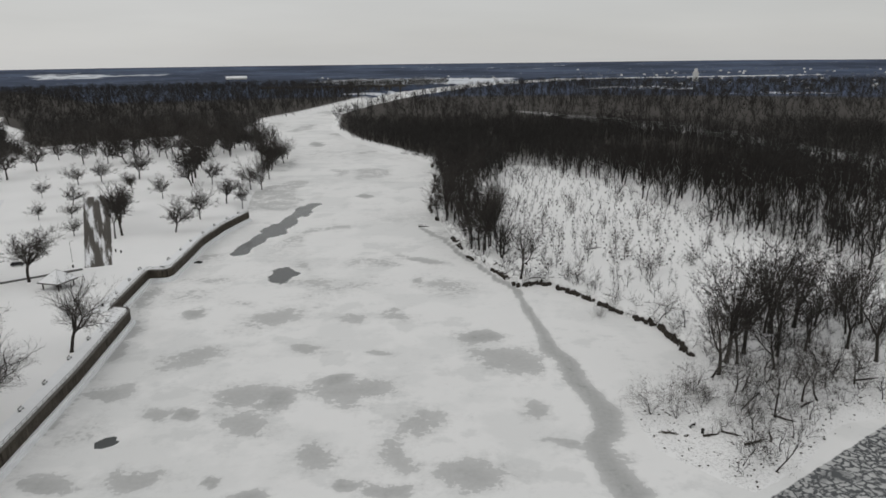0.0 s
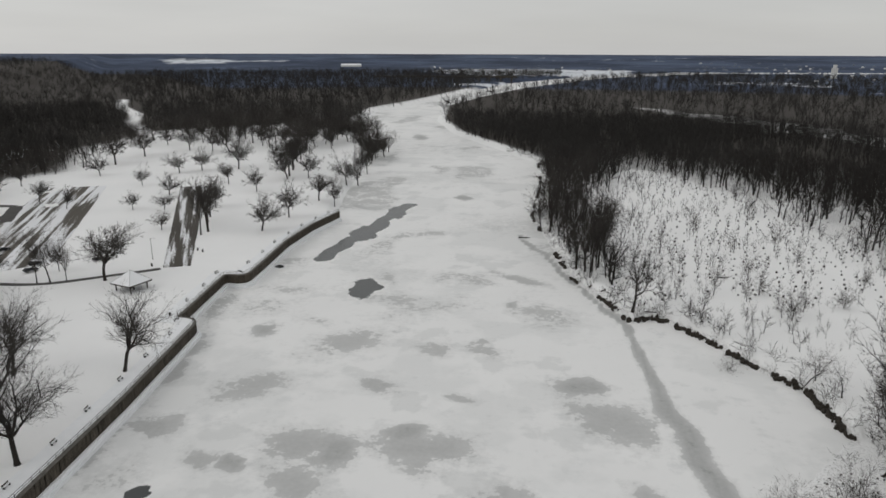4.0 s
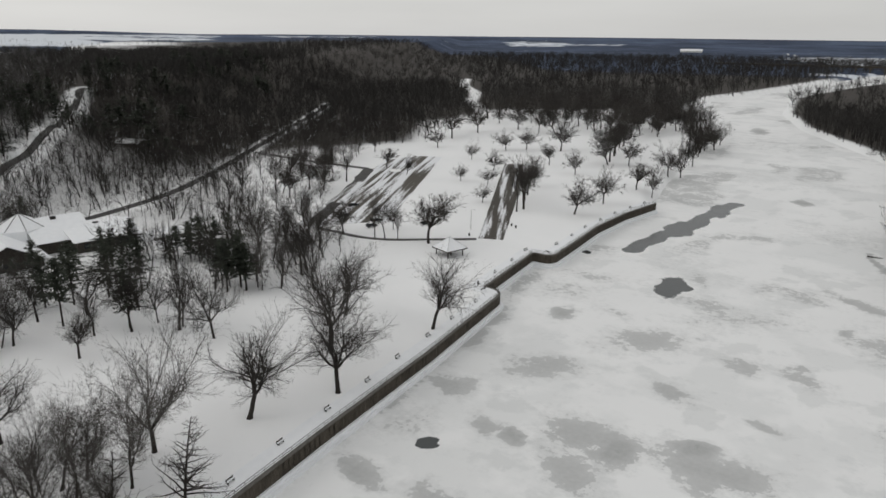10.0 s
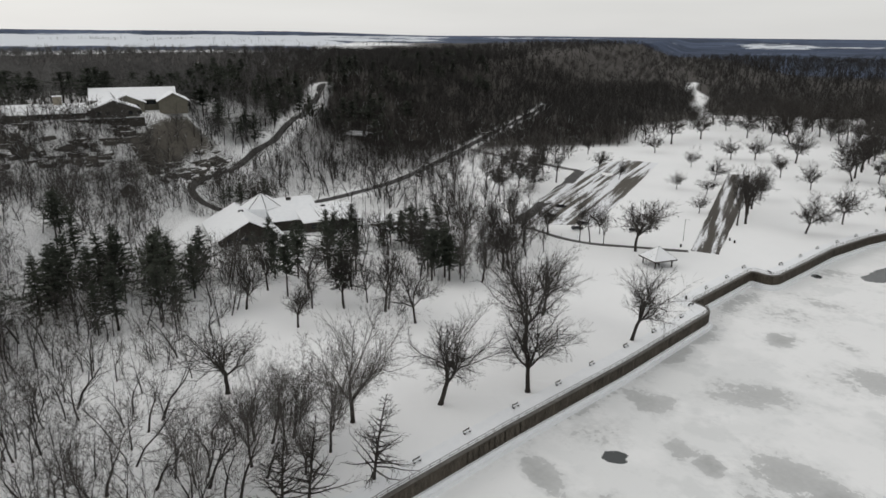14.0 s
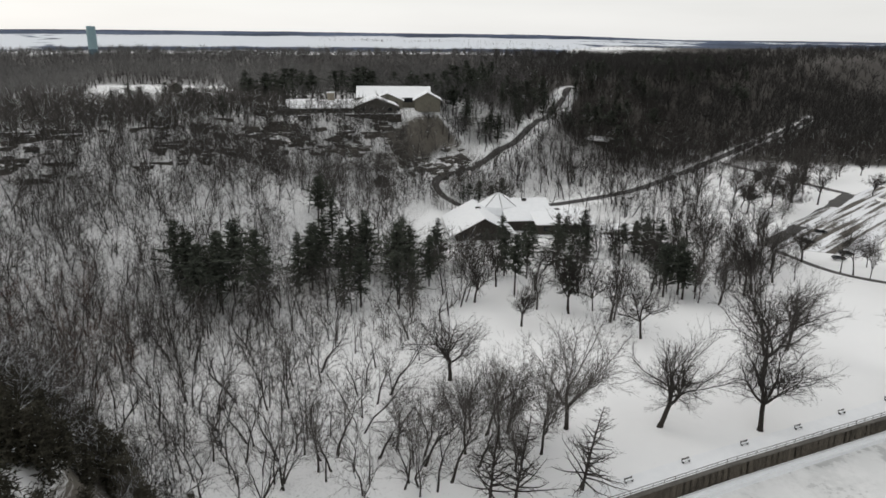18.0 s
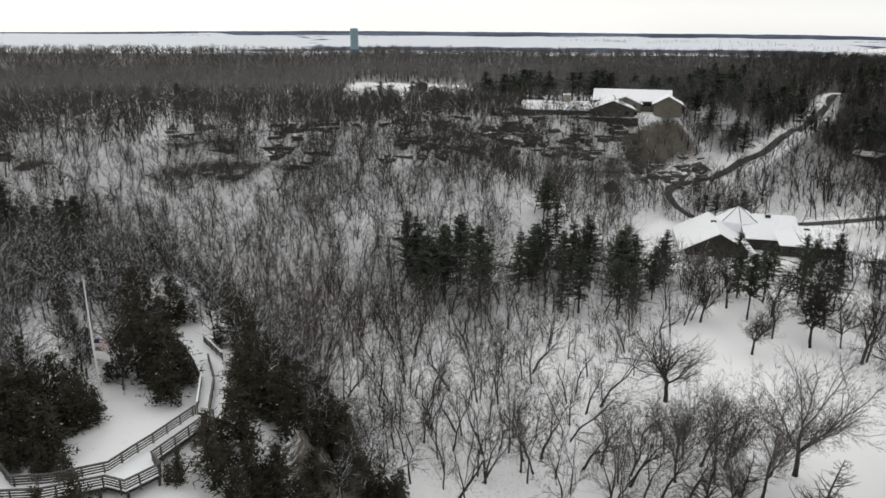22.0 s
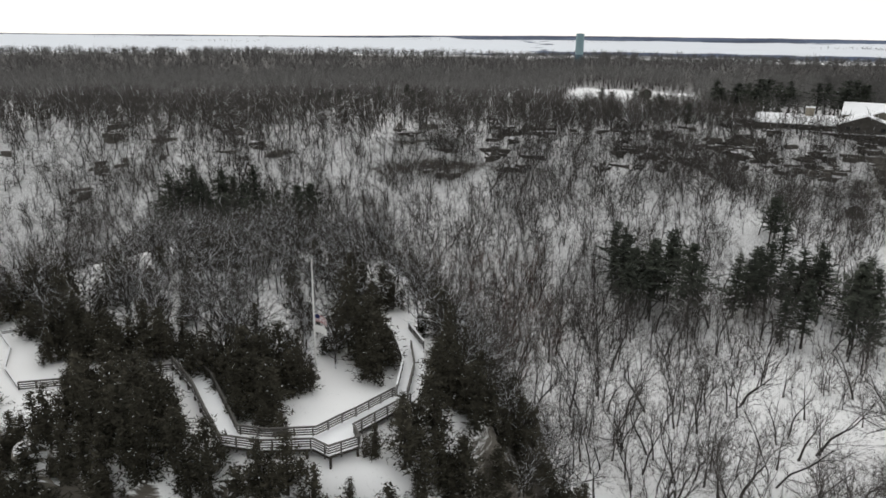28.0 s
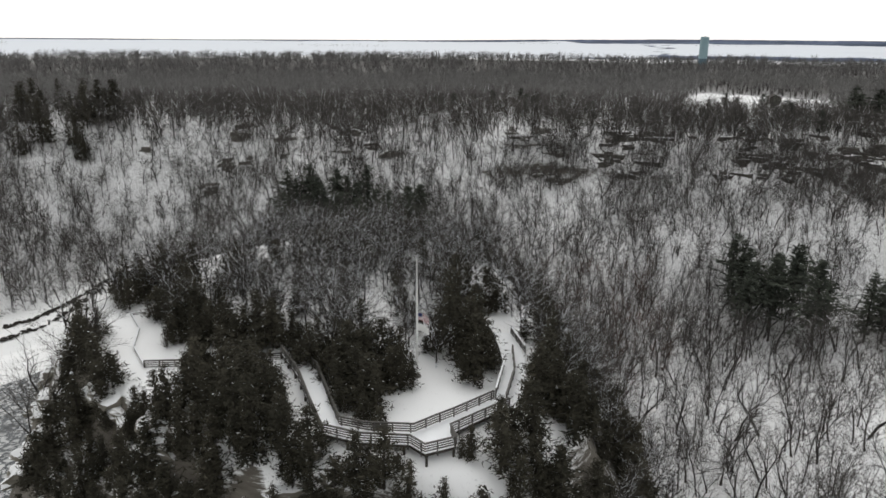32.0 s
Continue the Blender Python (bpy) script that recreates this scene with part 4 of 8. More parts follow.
def conifer_arrays(seed, detail, wide=0.24, bare=0.12, power=0.75, style="pine"):
    """A needle tree 10 m high: trunk, whorls of boughs, sprays of needles; the flag 1 marks snow caught on them."""
    rng = np.random.RandomState(seed)
    vs, ts, flags = [], [], []
    ang = 2 * np.pi * np.arange(5) / 5
    for z, r in ((-0.6, 0.17), (5, 0.1), (9.8, 0.02)):
        vs.append(np.stack([r * np.cos(ang), r * np.sin(ang), np.full(5, z)], 1))
    trunk_t = []
    for i in range(2):
        for k in range(5):
            a, b = i * 5 + k, i * 5 + (k + 1) % 5
            trunk_t += [(a, b, b + 5), (a, b + 5, a + 5)]
    base = 15
    leaders = [(0.0, 0.0, 10.0, 1.0)]
    if style == "cedar" and detail == 2:                            # several leaders grown into one uneven mass
        turn0 = rng.rand() * 6.28
        for k in range(3):
            a = turn0 + 2.1 * k + 0.6 * rng.randn()
            leaders.append((1.5 * math.cos(a), 1.5 * math.sin(a), 3.5 + 3.6 * rng.rand(), 0.66))
    gap = {2: 0.46, 1: 0.7, 0: 1.1}[detail]
    per, sprays = {2: (6, 13) if style == "pine" else (6, 11), 1: (6, 4), 0: (5, 1)}[detail]
    for ox, oy, top, share in leaders:
        z = top * bare + 0.3
        lop = rng.rand(8) * 1.0 + 0.4
        while z < top * 0.98:
            f = (z - top * bare) / (top * (1 - bare))
            reach = 10 * wide * share * (1.06 - f) ** power * (0.72 + 0.45 * rng.rand()) * (1 if f > 0.1 else 0.75)
            for k in range(per):
                if rng.rand() < 0.14:
                    continue
                a = 2 * np.pi * (k + rng.rand() * 0.9) / per
                L = max(reach * (0.6 + 0.6 * rng.rand()) * lop[int(a * 8 / 6.2832) % 8], 0.35)
                tilt = (0.25 - 0.25 * (1 - f) if style == "pine" else 0.45 - 0.3 * (1 - f)) + 0.15 * rng.randn()
                d = np.array([math.cos(a), math.sin(a), tilt]); d /= np.linalg.norm(d)
                o = np.array([ox, oy, z])
                if sprays == 1:
                    s = np.array([-d[1], d[0], 0.0]) * L * 0.34
                    vs.append(np.array([o - s * 0.3, o + d * L * 0.55 - s, o + d * L, o + d * L * 0.5 + s + [0, 0, 0.2]]))
                    ts += [(base, base + 1, base + 2), (base, base + 2, base + 3)]; flags += [0, 0]
                    base += 4
                    continue
                n_q = sprays if detail < 2 else int(4 + (5.0 if style == "pine" else 4.2) * min(L, 3.2))
                for q in range(n_q):
                    t = 0.1 + 0.9 * ((q + rng.rand()) / n_q) ** 0.72
                    c = o + d * L * t + rng.randn(3) * ((0.10, 0.10, 0.06) if style == "pine" else (0.2, 0.2, 0.22))
                    u = d * 0.8 + rng.randn(3) * ((0.6, 0.6, 0.22) if style == "pine" else (0.75, 0.75, 0.75)); u /= np.linalg.norm(u)
                    w = np.cross(u, np.array([0, 0, 1.0]) + rng.randn(3) * (0.45 if style == "pine" else 1.0)); w /= np.linalg.norm(w) + 1e-9
                    inner = max(0.0, 0.5 - t)                       # broad sprays close to the trunk, fine ones at the rim
                    n = ((0.34 if style == "pine" else 0.22) + 0.36 * rng.rand()) * (1.0 + 1.4 * inner) * (0.6 + 0.25 * min(1.5, reach))
                    wide_ = n * (0.13 + 0.12 * rng.rand() + 0.35 * inner)
                    snowy = t > 0.45 and rng.rand() < (0.015 if style == "pine" else 0.02)
                    if snowy:                                       # small lumps of snow held by the rim
                        n, wide_ = 0.16 + 0.12 * rng.rand(), 0.03 + 0.04 * rng.rand()
                        c = c + np.array([0, 0, 0.12])
                    vs.append(np.array([c - u * n * 0.5 - w * wide_, c - u * n * 0.4 + w * wide_, c + u * n * 0.9]))
                    ts.append((base, base + 1, base + 2))
                    flags.append(int(snowy))
                    base += 3
            z += gap * (0.7 + 0.6 * rng.rand()) * (0.65 + 0.5 * (1 - f))
    return np.vstack(vs), np.array(trunk_t, int), np.array(ts, int), np.array(flags, int)


def conifer_meshes(seed, foliage, wide, bare, detail=2, power=0.75, style="pine"):
    v, tt, ts, fl = conifer_arrays(seed, detail, wide, bare, power, style)
    trunk = mesh_of("trunk", v[:15], tt, [BARK], smooth=True)
    crown = mesh_of("crown", v[15:], ts - 15, [foliage, TWIG_SNOW], fl)
    return trunk, crown


TREE_KINDS = {}


def plant(kind, x, y, h, label, category="tree", group="", turn=None, wide=1.0, name="bare_tree", z=None, reach=None):
    """One standing tree of a kind from TREE_KINDS: trunk and crown on a foot in the snow."""
    rng = random.Random(int(x * 13 + y * 7) * 31 + 5)
    trunk, crown = rng.choice(TREE_KINDS[kind])
    if reach:
        wide = min(max(reach / (REACH[trunk.name] * h / 10), 0.6), 1.22)
    foot = new(name)
    foot.empty_display_size = 0.3
    foot.matrix_world = Matrix.LocRotScale((x, y, (ground_z(x, y) if z is None else z)), Euler((0, 0, rng.random() * 6.28 if turn is None else turn)),
                                           (h / 10 * wide, h / 10 * wide, h / 10))
    tagged(foot, label, category, group)
    shared("trunk", trunk, foot); shared("crown", crown, foot)
    return foot


def scatter(name, templates, xs, ys, hs, label, mats, rng, lean=0.05, sink=0.0):
    """Many trees in one mesh of kind stuff: copies of the templates (points, triangles, material per triangle)."""
    zs = height(xs, ys) - sink
    mats = mats if len(mats) > 2 else (mats + [TWIG_SNOW])[:2] + [DARK_TWIG]
    which = rng.randint(len(templates), size=len(xs))
    vv, tt, mm, base = [], [], [], 0
    for k, (v, t, m) in enumerate(templates):
        s = np.nonzero(which == k)[0]
        if not len(s):
            continue
        a = rng.rand(len(s)) * 2 * np.pi
        c, d = np.cos(a)[:, None], np.sin(a)[:, None]
        f = (hs[s] / 10)[:, None]
        fw = f * (0.8 + 0.45 * rng.rand(len(s)))[:, None]
        lx, ly = lean * rng.randn(len(s))[:, None], lean * rng.randn(len(s))[:, None]
        X = (v[None, :, 0] * c - v[None, :, 1] * d) * fw + lx * v[None, :, 2] * f + xs[s][:, None]
        Y = (v[None, :, 0] * d + v[None, :, 1] * c) * fw + ly * v[None, :, 2] * f + ys[s][:, None]
        Z = v[None, :, 2] * f + zs[s][:, None]
        vv.append(np.stack([X, Y, Z], -1).reshape(-1, 3))
        tt.append((t[None] + (np.arange(len(s)) * len(v))[:, None, None] + base).reshape(-1, 3))
        mm.append(np.tile(m, len(s)))
        base += len(s) * len(v)
    me = mesh_of(name, np.vstack(vv), np.vstack(tt), mats, np.concatenate(mm))
    return tagged(new(name, me), label, "woodland", kind="stuff")


def template(kind, seed, detail, snow=0.0, h=10.0, r=0.2):
    g = grown(kind, seed, detail, h, r)
    v, t = g.arrays((0, 1, 2, 3, 9))
    rng = np.random.RandomState(seed + 99)
    m = (rng.rand(len(t)) < snow).astype(int)
    return v, t, m


def conifer_template(seed, detail, wide=0.22, bare=0.15):
    v, tt, ts, fl = conifer_arrays(seed, detail, wide, bare)
    return v, np.vstack([tt, ts]), np.concatenate([np.full(len(tt), 2), fl])


# ---- standing trees of the park, the rock and the island's tip ----
TREE_KINDS["lawn_oak"] = [forked_meshes("broad", q, BARK, LAWN_TWIG, 0.27, 3) for q in (3, 4, 7, 8, 14)]
TREE_KINDS["oak"] = [forked_meshes("broad", q, BARK, LAWN_TWIG, 0.24) for q in (5, 6, 9, 10, 13)]
TREE_KINDS["vase"] = [forked_meshes("fan", q, BARK, TWIG, 0.2, 3) for q in (11, 12, 15, 20)]
TREE_KINDS["tall"] = [forked_meshes("tall", q, BARK, LAWN_TWIG, 0.24) for q in (16, 17, 18, 19)]
TREE_KINDS["slim"] = [forked_meshes("pole", q, BARK, TWIG, 0.2) for q in (21, 22, 23)]
TREE_KINDS["wood"] = [forked_meshes("wood", q, BARK, TWIG, 0.19) for q in (81, 82, 83, 84, 85, 86)]
TREE_KINDS["cone"] = [tree_meshes("cone", s, r=0.15, detail=3) for s in (31, 32)]
TREE_KINDS["bush"] = [tree_meshes("bush", s, r=0.25) for s in (41, 42)]
TREE_KINDS["pine"] = [conifer_meshes(q, NEEDLE, 0.38, b, power=w, style="pine") for q, b, w in ((51, 0.2, 0.95), (52, 0.3, 0.8), (53, 0.12, 1.1), (54, 0.36, 0.75), (55, 0.25, 0.9))]
TREE_KINDS["cedar"] = [conifer_meshes(q, CEDAR, 0.26, b, power=w, style="cedar") for q, b, w in ((61, 0.03, 0.75), (62, 0.12, 0.6), (63, 0.02, 0.9), (64, 0.16, 0.6), (65, 0.05, 0.7), (66, 0.08, 0.85))]

# x, y, height, reach of the crown
LAWN_OAKS = [(-131.7, 79.7, 16.3, 9.5), (-173.7, 101.2, 15.0, 8.0), (-154.5, 107.1, 12.3, 4.5), (-138.6, 132.6, 18.1, 8.2), (-101.9, 112.6, 18.0, 10.1), (-94.8, 130.5, 17.0, 11.1),
             (-109.6, 144.0, 25.8, 10.4), (-122.8, 163.3, 19.7, 7.0), (-156.6, 182.2, 18.1, 7.3), (-158.9, 123.0, 18.2, 5.0), (-158.7, 130.4, 14.7, 5.0), (-98.5, 169.6, 18.4, 7.6)]
for x, y, h, w in LAWN_OAKS:
    plant("lawn_oak", x, y, h * 1.1, "bare spreading oak with dark limbs on the snowy lawn", group="bare trees on the lawn", reach=w)
for x, y, h, w in [(-106.6, 94.8, 26.7, 10.3), (-100.1, 86.4, 21.7, 6.0), (-104.3, 73.3, 18.0, 5.1), (-104.5, 80.1, 18.2, 3.5), (-108.4, 83.2, 16.1, 6.8), (-119.3, 85.4, 11.7, 5.5), (-112, 77, 14, 5.5), (-97, 80, 13, 5)]:
    plant("vase", x, y, h, "bare tree with upswept limbs and fine twigs in snow", group="bare trees on the lawn", reach=w)
for x, y, h, w in [(-153.0, 168.2, 19.9, 3.8), (-155.2, 162.3, 18.1, 2.1), (-151.4, 132.6, 21.5, 4.4), (-156.0, 178.8, 23.0, 6.4), (-143.0, 171.6, 15.2, 5.1), (-151.8, 166.6, 15.5, 5.2), (-176.2, 185.8, 17.7, 4.9),
                   (-168, 172, 17, 4.0), (-172, 160, 16, 4.5), (-166, 142, 17, 4.0), (-170, 132, 16, 4.0), (-164, 116, 15, 4.2), (-182, 196, 18, 5.0), (-170, 197, 17, 4.0), (-163, 204, 16, 3.6), (-150.4, 130.9, 17.6, 6.5), (-173.0, 133.6, 17.2, 6.8), (-158.2, 163.3, 23.7, 3.0), (-178, 122, 16, 5.5), (-184, 112, 15, 5.0), (-190, 142, 16, 5.0)]:
    plant("slim" if w < 4.2 else "tall", x, y, h, "tall bare tree with a straight trunk on the lawn's edge", group="bare trees on the lawn", reach=w)
for x, y, h in [(-90.6, 72.5, 16.0), (-89.5, 76.5, 16.2), (-88.5, 88.3, 17.0)]:
    plant("cone", x, y, h, "bare conical tree with fine level branches", group="bare trees on the lawn", wide=1.15)
EDGE_A = [(-97.7, 60.0, 18.8, 4.5), (-106.5, 47.1, 15.5, 4.4), (-106.2, 49.4, 14.2, 3.1), (-114.2, 44.0, 13.0, 4.6), (-98.0, 53.1, 15.4, 4.2), (-130.2, 40.6, 20.0, 3.8), (-131.4, 44.9, 16.3, 2.7),
          (-142.2, 46.6, 14.2, 2.6), (-148.1, 51.8, 14.1, 3.7), (-153.5, 33.4, 13.4, 3.0), (-138.6, 24.6, 12.8, 4.1), (-144.5, 23.3, 11.3, 3.3), (-151.1, 12.2, 17.3, 5.7), (-139.5, 11.6, 14.0, 3.0),
          (-150.6, -5.5, 14.9, 4.4), (-111.2, 1.0, 10.3, 2.9), (-117.5, 18.4, 12.6, 3.9), (-113.4, 24.5, 13.3, 3.9), (-104.9, 41.2, 13.8, 4.1), (-115.7, 29.9, 12.5, 3.1), (-159.4, 59.7, 15.0, 3.6)]
EDGE_B = [(-143.0, 76.0, 11.4, 2.9), (-109.8, 48.1, 13.9, 3.8), (-110.6, 51.2, 16.1, 5.9), (-128.9, 23.6, 12.4, 3.1), (-139.2, 46.8, 16.0, 3.8), (-117.6, 56.2, 10.1, 3.4), (-138.8, 52.7, 17.0, 4.6),
          (-115.8, 63.9, 11, 5.6), (-117.0, 70.9, 10.5, 5.2), (-122, 58, 13, 4.5), (-126, 62, 12, 4.0), (-108, 58, 14, 4.2), (-103, 65, 15, 4.4), (-110, 68, 14, 4.6), (-118, 37, 14, 3.8), (-124, 31, 13, 3.6),
          (-121, 48, 14, 4.2), (-97, 68, 16, 4.6), (-100, 74, 16, 4.4), (-109, 79, 17, 4.6), (-113, 74, 15, 4.2), (-106, 66, 16, 4.4), (-95, 62, 15, 3.8), (-112, 86, 15, 4.0)]
for x, y, h, w in EDGE_A + EDGE_B:
    plant("wood", x, y, h, "bare leaning tree at the edge of the snowy woods", group="bare trees at the woods' edge", reach=w)
LOT_TREES = [(-144.6, 230.6, 19.4, 8.6), (-162.9, 296.4, 8.4, 5.1), (-182.0, 331.5, 9.9, 5.7), (-198.5, 364.6, 12.4, 5.7), (-196.9, 329.3, 9.1, 4.1), (-227.3, 386.6, 12.3, 4.1), (-160.2, 340.1, 15.6, 6.3),
             (-181.8, 398.7, 13.2, 4.7), (-157.3, 381.0, 14.0, 5.6), (-120.7, 302.3, 16.8, 8.8), (-118.4, 327.2, 17.7, 6.8), (-117.1, 365.2, 14.5, 7.2), (-108.6, 363.3, 16.4, 4.0), (-249.3, 333.7, 12.0, 4.5),
             (-228.7, 325.3, 11.6, 3.7), (-177.2, 220.4, 13.2, 5.6), (-175.4, 207.0, 14.4, 4.6), (-166.6, 237.5, 11.3, 3.5)]
for x, y, h, w in LOT_TREES:
    plant("oak", x, y, h, "bare dark tree standing in snow by the car park", group="bare trees round the car park", reach=w)
for x, y, h, w in [(-164.7, 224.3, 16.4, 3.0), (-161.5, 226.3, 19.2, 5.1), (-157.0, 228.2, 15.3, 2.9), (-142.7, 291.7, 21.9, 5.4), (-142.3, 297.1, 23.5, 8.0), (-146, 304, 21, 6.0), (-150, 312, 21, 6.0), (-154, 322, 19, 6.0)]:
    plant("tall", x, y, h, "tall bare dark tree standing in snow by the car park", group="bare trees round the car park", reach=w)
GROVE = [(-228.1, 428.4, 13.4, 11.9), (-219.2, 439.9, 14.7, 9.0), (-269.3, 410.4, 13.6, 11.3), (-286.2, 451.4, 25.3, 12.4), (-287.0, 487.1, 22.0, 11.3), (-272.1, 522.7, 21.8, 11.8), (-252.7, 520.6, 20.6, 7.1),
         (-198.8, 448.2, 22.0, 9.0), (-241.1, 583.1, 19.3, 10.7), (-238.7, 519.4, 24.6, 11.0), (-144.3, 425.5, 16.9, 6.8), (-304.1, 547.6, 16.2, 10.6), (-290.9, 582.3, 16.0, 10.1), (-174.7, 566.6, 17.8, 7.3)]
for x, y, h, w in GROVE:
    plant("oak", x, y, h, "bare dark tree on the open snowy grove", group="bare trees in the grove", reach=w)
BANK_ROW = [(-119.9, 421.5, 19.8, 7.3), (-123.1, 462.1, 23.3, 5.8), (-155.3, 421.0, 23.6, 8.5), (-163.3, 451.0, 21.6, 9.5), (-174.1, 486.0, 21.3, 10.3), (-182.6, 517.4, 21.8, 10.9), (-189.6, 548.7, 21.7, 11.6),
            (-198.2, 582.7, 22.1, 12.3), (-207.1, 622.0, 21.1, 12.1), (-131.6, 536.2, 22.7, 8.5), (-128.5, 509.0, 25.5, 8.0), (-136.9, 516.4, 23.9, 9.0), (-131.6, 561.2, 20.2, 8.8), (-156.7, 593.4, 22.8, 9.4)]
row_rng = random.Random(8)
for x, y, h, w in BANK_ROW:
    for k in range(2):                                              # they stand in pairs and their crowns run together
        plant("tall" if k else "oak", x + 5 * k * row_rng.uniform(-1, 1), y + 9 * k, h * (1 - 0.08 * k), "tall bare dark tree in the row above the river bank", group="bare trees on the river bank", reach=w)
gr = random.Random(91)
north = [(x, y) for x, y, h, w in GROVE]
while len(north) < 70:
    x, y = gr.uniform(-345, -150), gr.uniform(540, 705)
    if inside(np.array([x]), np.array([y]), PARK)[0] and all((x - a) ** 2 + (y - b) ** 2 > 150 for a, b in north):
        north.append((x, y))
        plant("oak" if gr.random() < 0.6 else "tall", x, y, gr.uniform(16, 24), "bare dark tree on the open snowy grove", group="bare trees in the grove", wide=gr.uniform(0.9, 1.3))
TIP_TREES = [(70.8, 167.5, 29.4, 11.1), (73.1, 166.0, 27.4, 7.9), (86.9, 182.7, 25.6, 6.9), (88.8, 182.7, 28.7, 10.4), (79.9, 160.6, 16.7, 7.8), (97.1, 186.9, 22.8, 9.8), (113.3, 195.6, 16.2, 8.6), (107.7, 165.4, 23.4, 7.6),
             (103.1, 187.7, 17.8, 8.2), (66, 160, 20, 7), (77, 172, 24, 8), (92, 170, 20, 7), (84, 168, 22, 7), (109, 182, 19, 7), (118, 190, 20, 7), (124, 205, 18, 6), (96, 176, 17, 7), (104, 172, 17, 7)]
for x, y, h, w in TIP_TREES:
    plant("tall", x, y, h * 1.08, "bare cottonwood with heavy forked limbs on the island's tip", group="bare trees on the island", reach=w)
for x, y, h, w in [(65.7, 149.1, 13.1, 5.8), (67.5, 149.6, 10.0, 4.3), (70.4, 138.5, 15.5, 6.2), (79.5, 145.2, 15.0, 7.3), (83.4, 145.9, 13.5, 5.9), (63.8, 158.8, 12.9, 5.1), (63.1, 133.4, 8.9, 5.3), (95.8, 154.0, 11.2, 6.3), (88, 152, 10, 5),
                   (76, 150, 10, 4.5), (84, 157, 9, 4), (92, 163, 11, 5), (100, 160, 9, 4)]:
    plant("wood", x, y, h, "bare young tree among drift on the island's tip", group="bare trees on the island", reach=w)
BANK_ISLE = [(25.3, 237.6, 21.8, 7.6), (12.1, 273.5, 23.7, 6.8), (9.3, 277.6, 22.2, 6.5), (14.5, 274.2, 26.9, 6.8), (17.0, 279.4, 24.8, 5.8), (-1.1, 331.5, 21.9, 6.8), (-5.4, 344.7, 18.6, 5.7), (1.8, 354.3, 26.1, 8.7),
             (6.4, 368.5, 27.0, 9.0), (11.3, 384.3, 26.6, 9.4), (17.5, 420.1, 25.4, 8.9), (3, 330, 20, 6), (8, 340, 22, 7), (14, 350, 21, 6), (5, 312, 18, 5), (17, 318, 19, 6)]
for x, y, h, w in BANK_ISLE:
    plant("tall", x, y, h, "bare tree leaning over the island's bank", group="bare trees on the island", reach=w)
for x, y, h, w in [(44.4, 141.5, 6.8, 3.5), (49.0, 138.7, 6.9, 1.6), (54.6, 149.9, 5.7, 2.0), (56.0, 143.4, 4.1, 3.9), (61.8, 142.3, 4.1, 4.1), (65.4, 138.9, 5.9, 3.6), (89.3, 249.1, 4.3, 4.0), (56.2, 132.1, 3.8, 2.6),
                   (95.8, 151.6, 5.6, 4.1), (46.0, 204.3, 4.6, 1.8), (60.6, 127.2, 5.6, 2.1), (58, 146, 4, 3.5), (71, 143, 4.5, 3.5), (75, 139, 4, 3), (67, 144, 4, 3)]:
    plant("bush", x, y, h * 0.9, "bare brown shrub among drift on the island's tip", "shrub", "shrubs on the island", name="shrub", wide=1.1)
SAPLINGS = [(63.9, 196.3, 9.9, 3.2), (70.0, 235.5, 10.2, 3.3), (67.9, 237.8, 7.6, 3.7), (75.4, 243.2, 8.0, 3.0), (66.5, 257.5, 12.1, 3.5), (61.1, 250.5, 8.6, 2.2), (41.9, 236.8, 8.2, 1.8), (43.2, 228.4, 6.0, 1.4),
            (47.1, 221.8, 4.9, 1.5), (37.3, 248.0, 5.2, 2.5), (52.2, 255.6, 13.0, 3.0), (67.0, 273.5, 10.4, 3.3), (100.3, 265.5, 10.8, 2.4), (115.0, 285.6, 9.6, 2.5), (45.3, 279.5, 11.0, 2.1), (88.0, 291.7, 9.8, 2.3),
            (85.8, 312.6, 13, 2.9), (69.8, 307.6, 12, 2.6), (41.1, 301.1, 15, 3.5), (59.8, 337.9, 14, 2.5), (88.8, 249.3, 7.5, 3.1)]
for x, y, h, w in SAPLINGS:
    plant("slim", x, y, h, "bare sapling in the snowy planting", group="saplings", reach=w, name="sapling")

lr = random.Random(44)
LOT_SIDE = [(-320, 345), (-302, 302), (-262, 260), (-222, 224), (-206, 232), (-244, 296), (-272, 322), (-290, 380)]
done = []
while len(done) < 32:
    x, y = lr.uniform(-320, -200), lr.uniform(220, 380)
    if inside(np.array([x]), np.array([y]), LOT_SIDE)[0] and all((x - a) ** 2 + (y - b) ** 2 > 40 for a, b in done) and line_dist(np.array([x]), np.array([y]), LOT_ROAD)[0] > 4:
        done.append((x, y))
        plant(lr.choice(["slim", "tall", "oak"]), x, y, lr.uniform(11, 19), "bare dark tree in the thin wood beside the car park", group="bare trees round the car park")
MID_LAWN = [(-148, 166), (-160, 206), (-200, 222), (-226, 216), (-206, 186), (-180, 158)]
done = [(x, y) for x, y, h, w in LOT_TREES]
while len(done) < 18 + 14:
    x, y = lr.uniform(-226, -148), lr.uniform(158, 222)
    if inside(np.array([x]), np.array([y]), MID_LAWN)[0] and all((x - a) ** 2 + (y - b) ** 2 > 14 for a, b in done):
        done.append((x, y))
        plant(lr.choice(["slim", "tall", "tall"]), x, y, lr.uniform(12, 20), "bare dark tree in the thin wood above the lawn", group="bare trees on the lawn", wide=lr.uniform(0.9, 1.25))
# needle trees, group by group
rnd = random.Random(12)


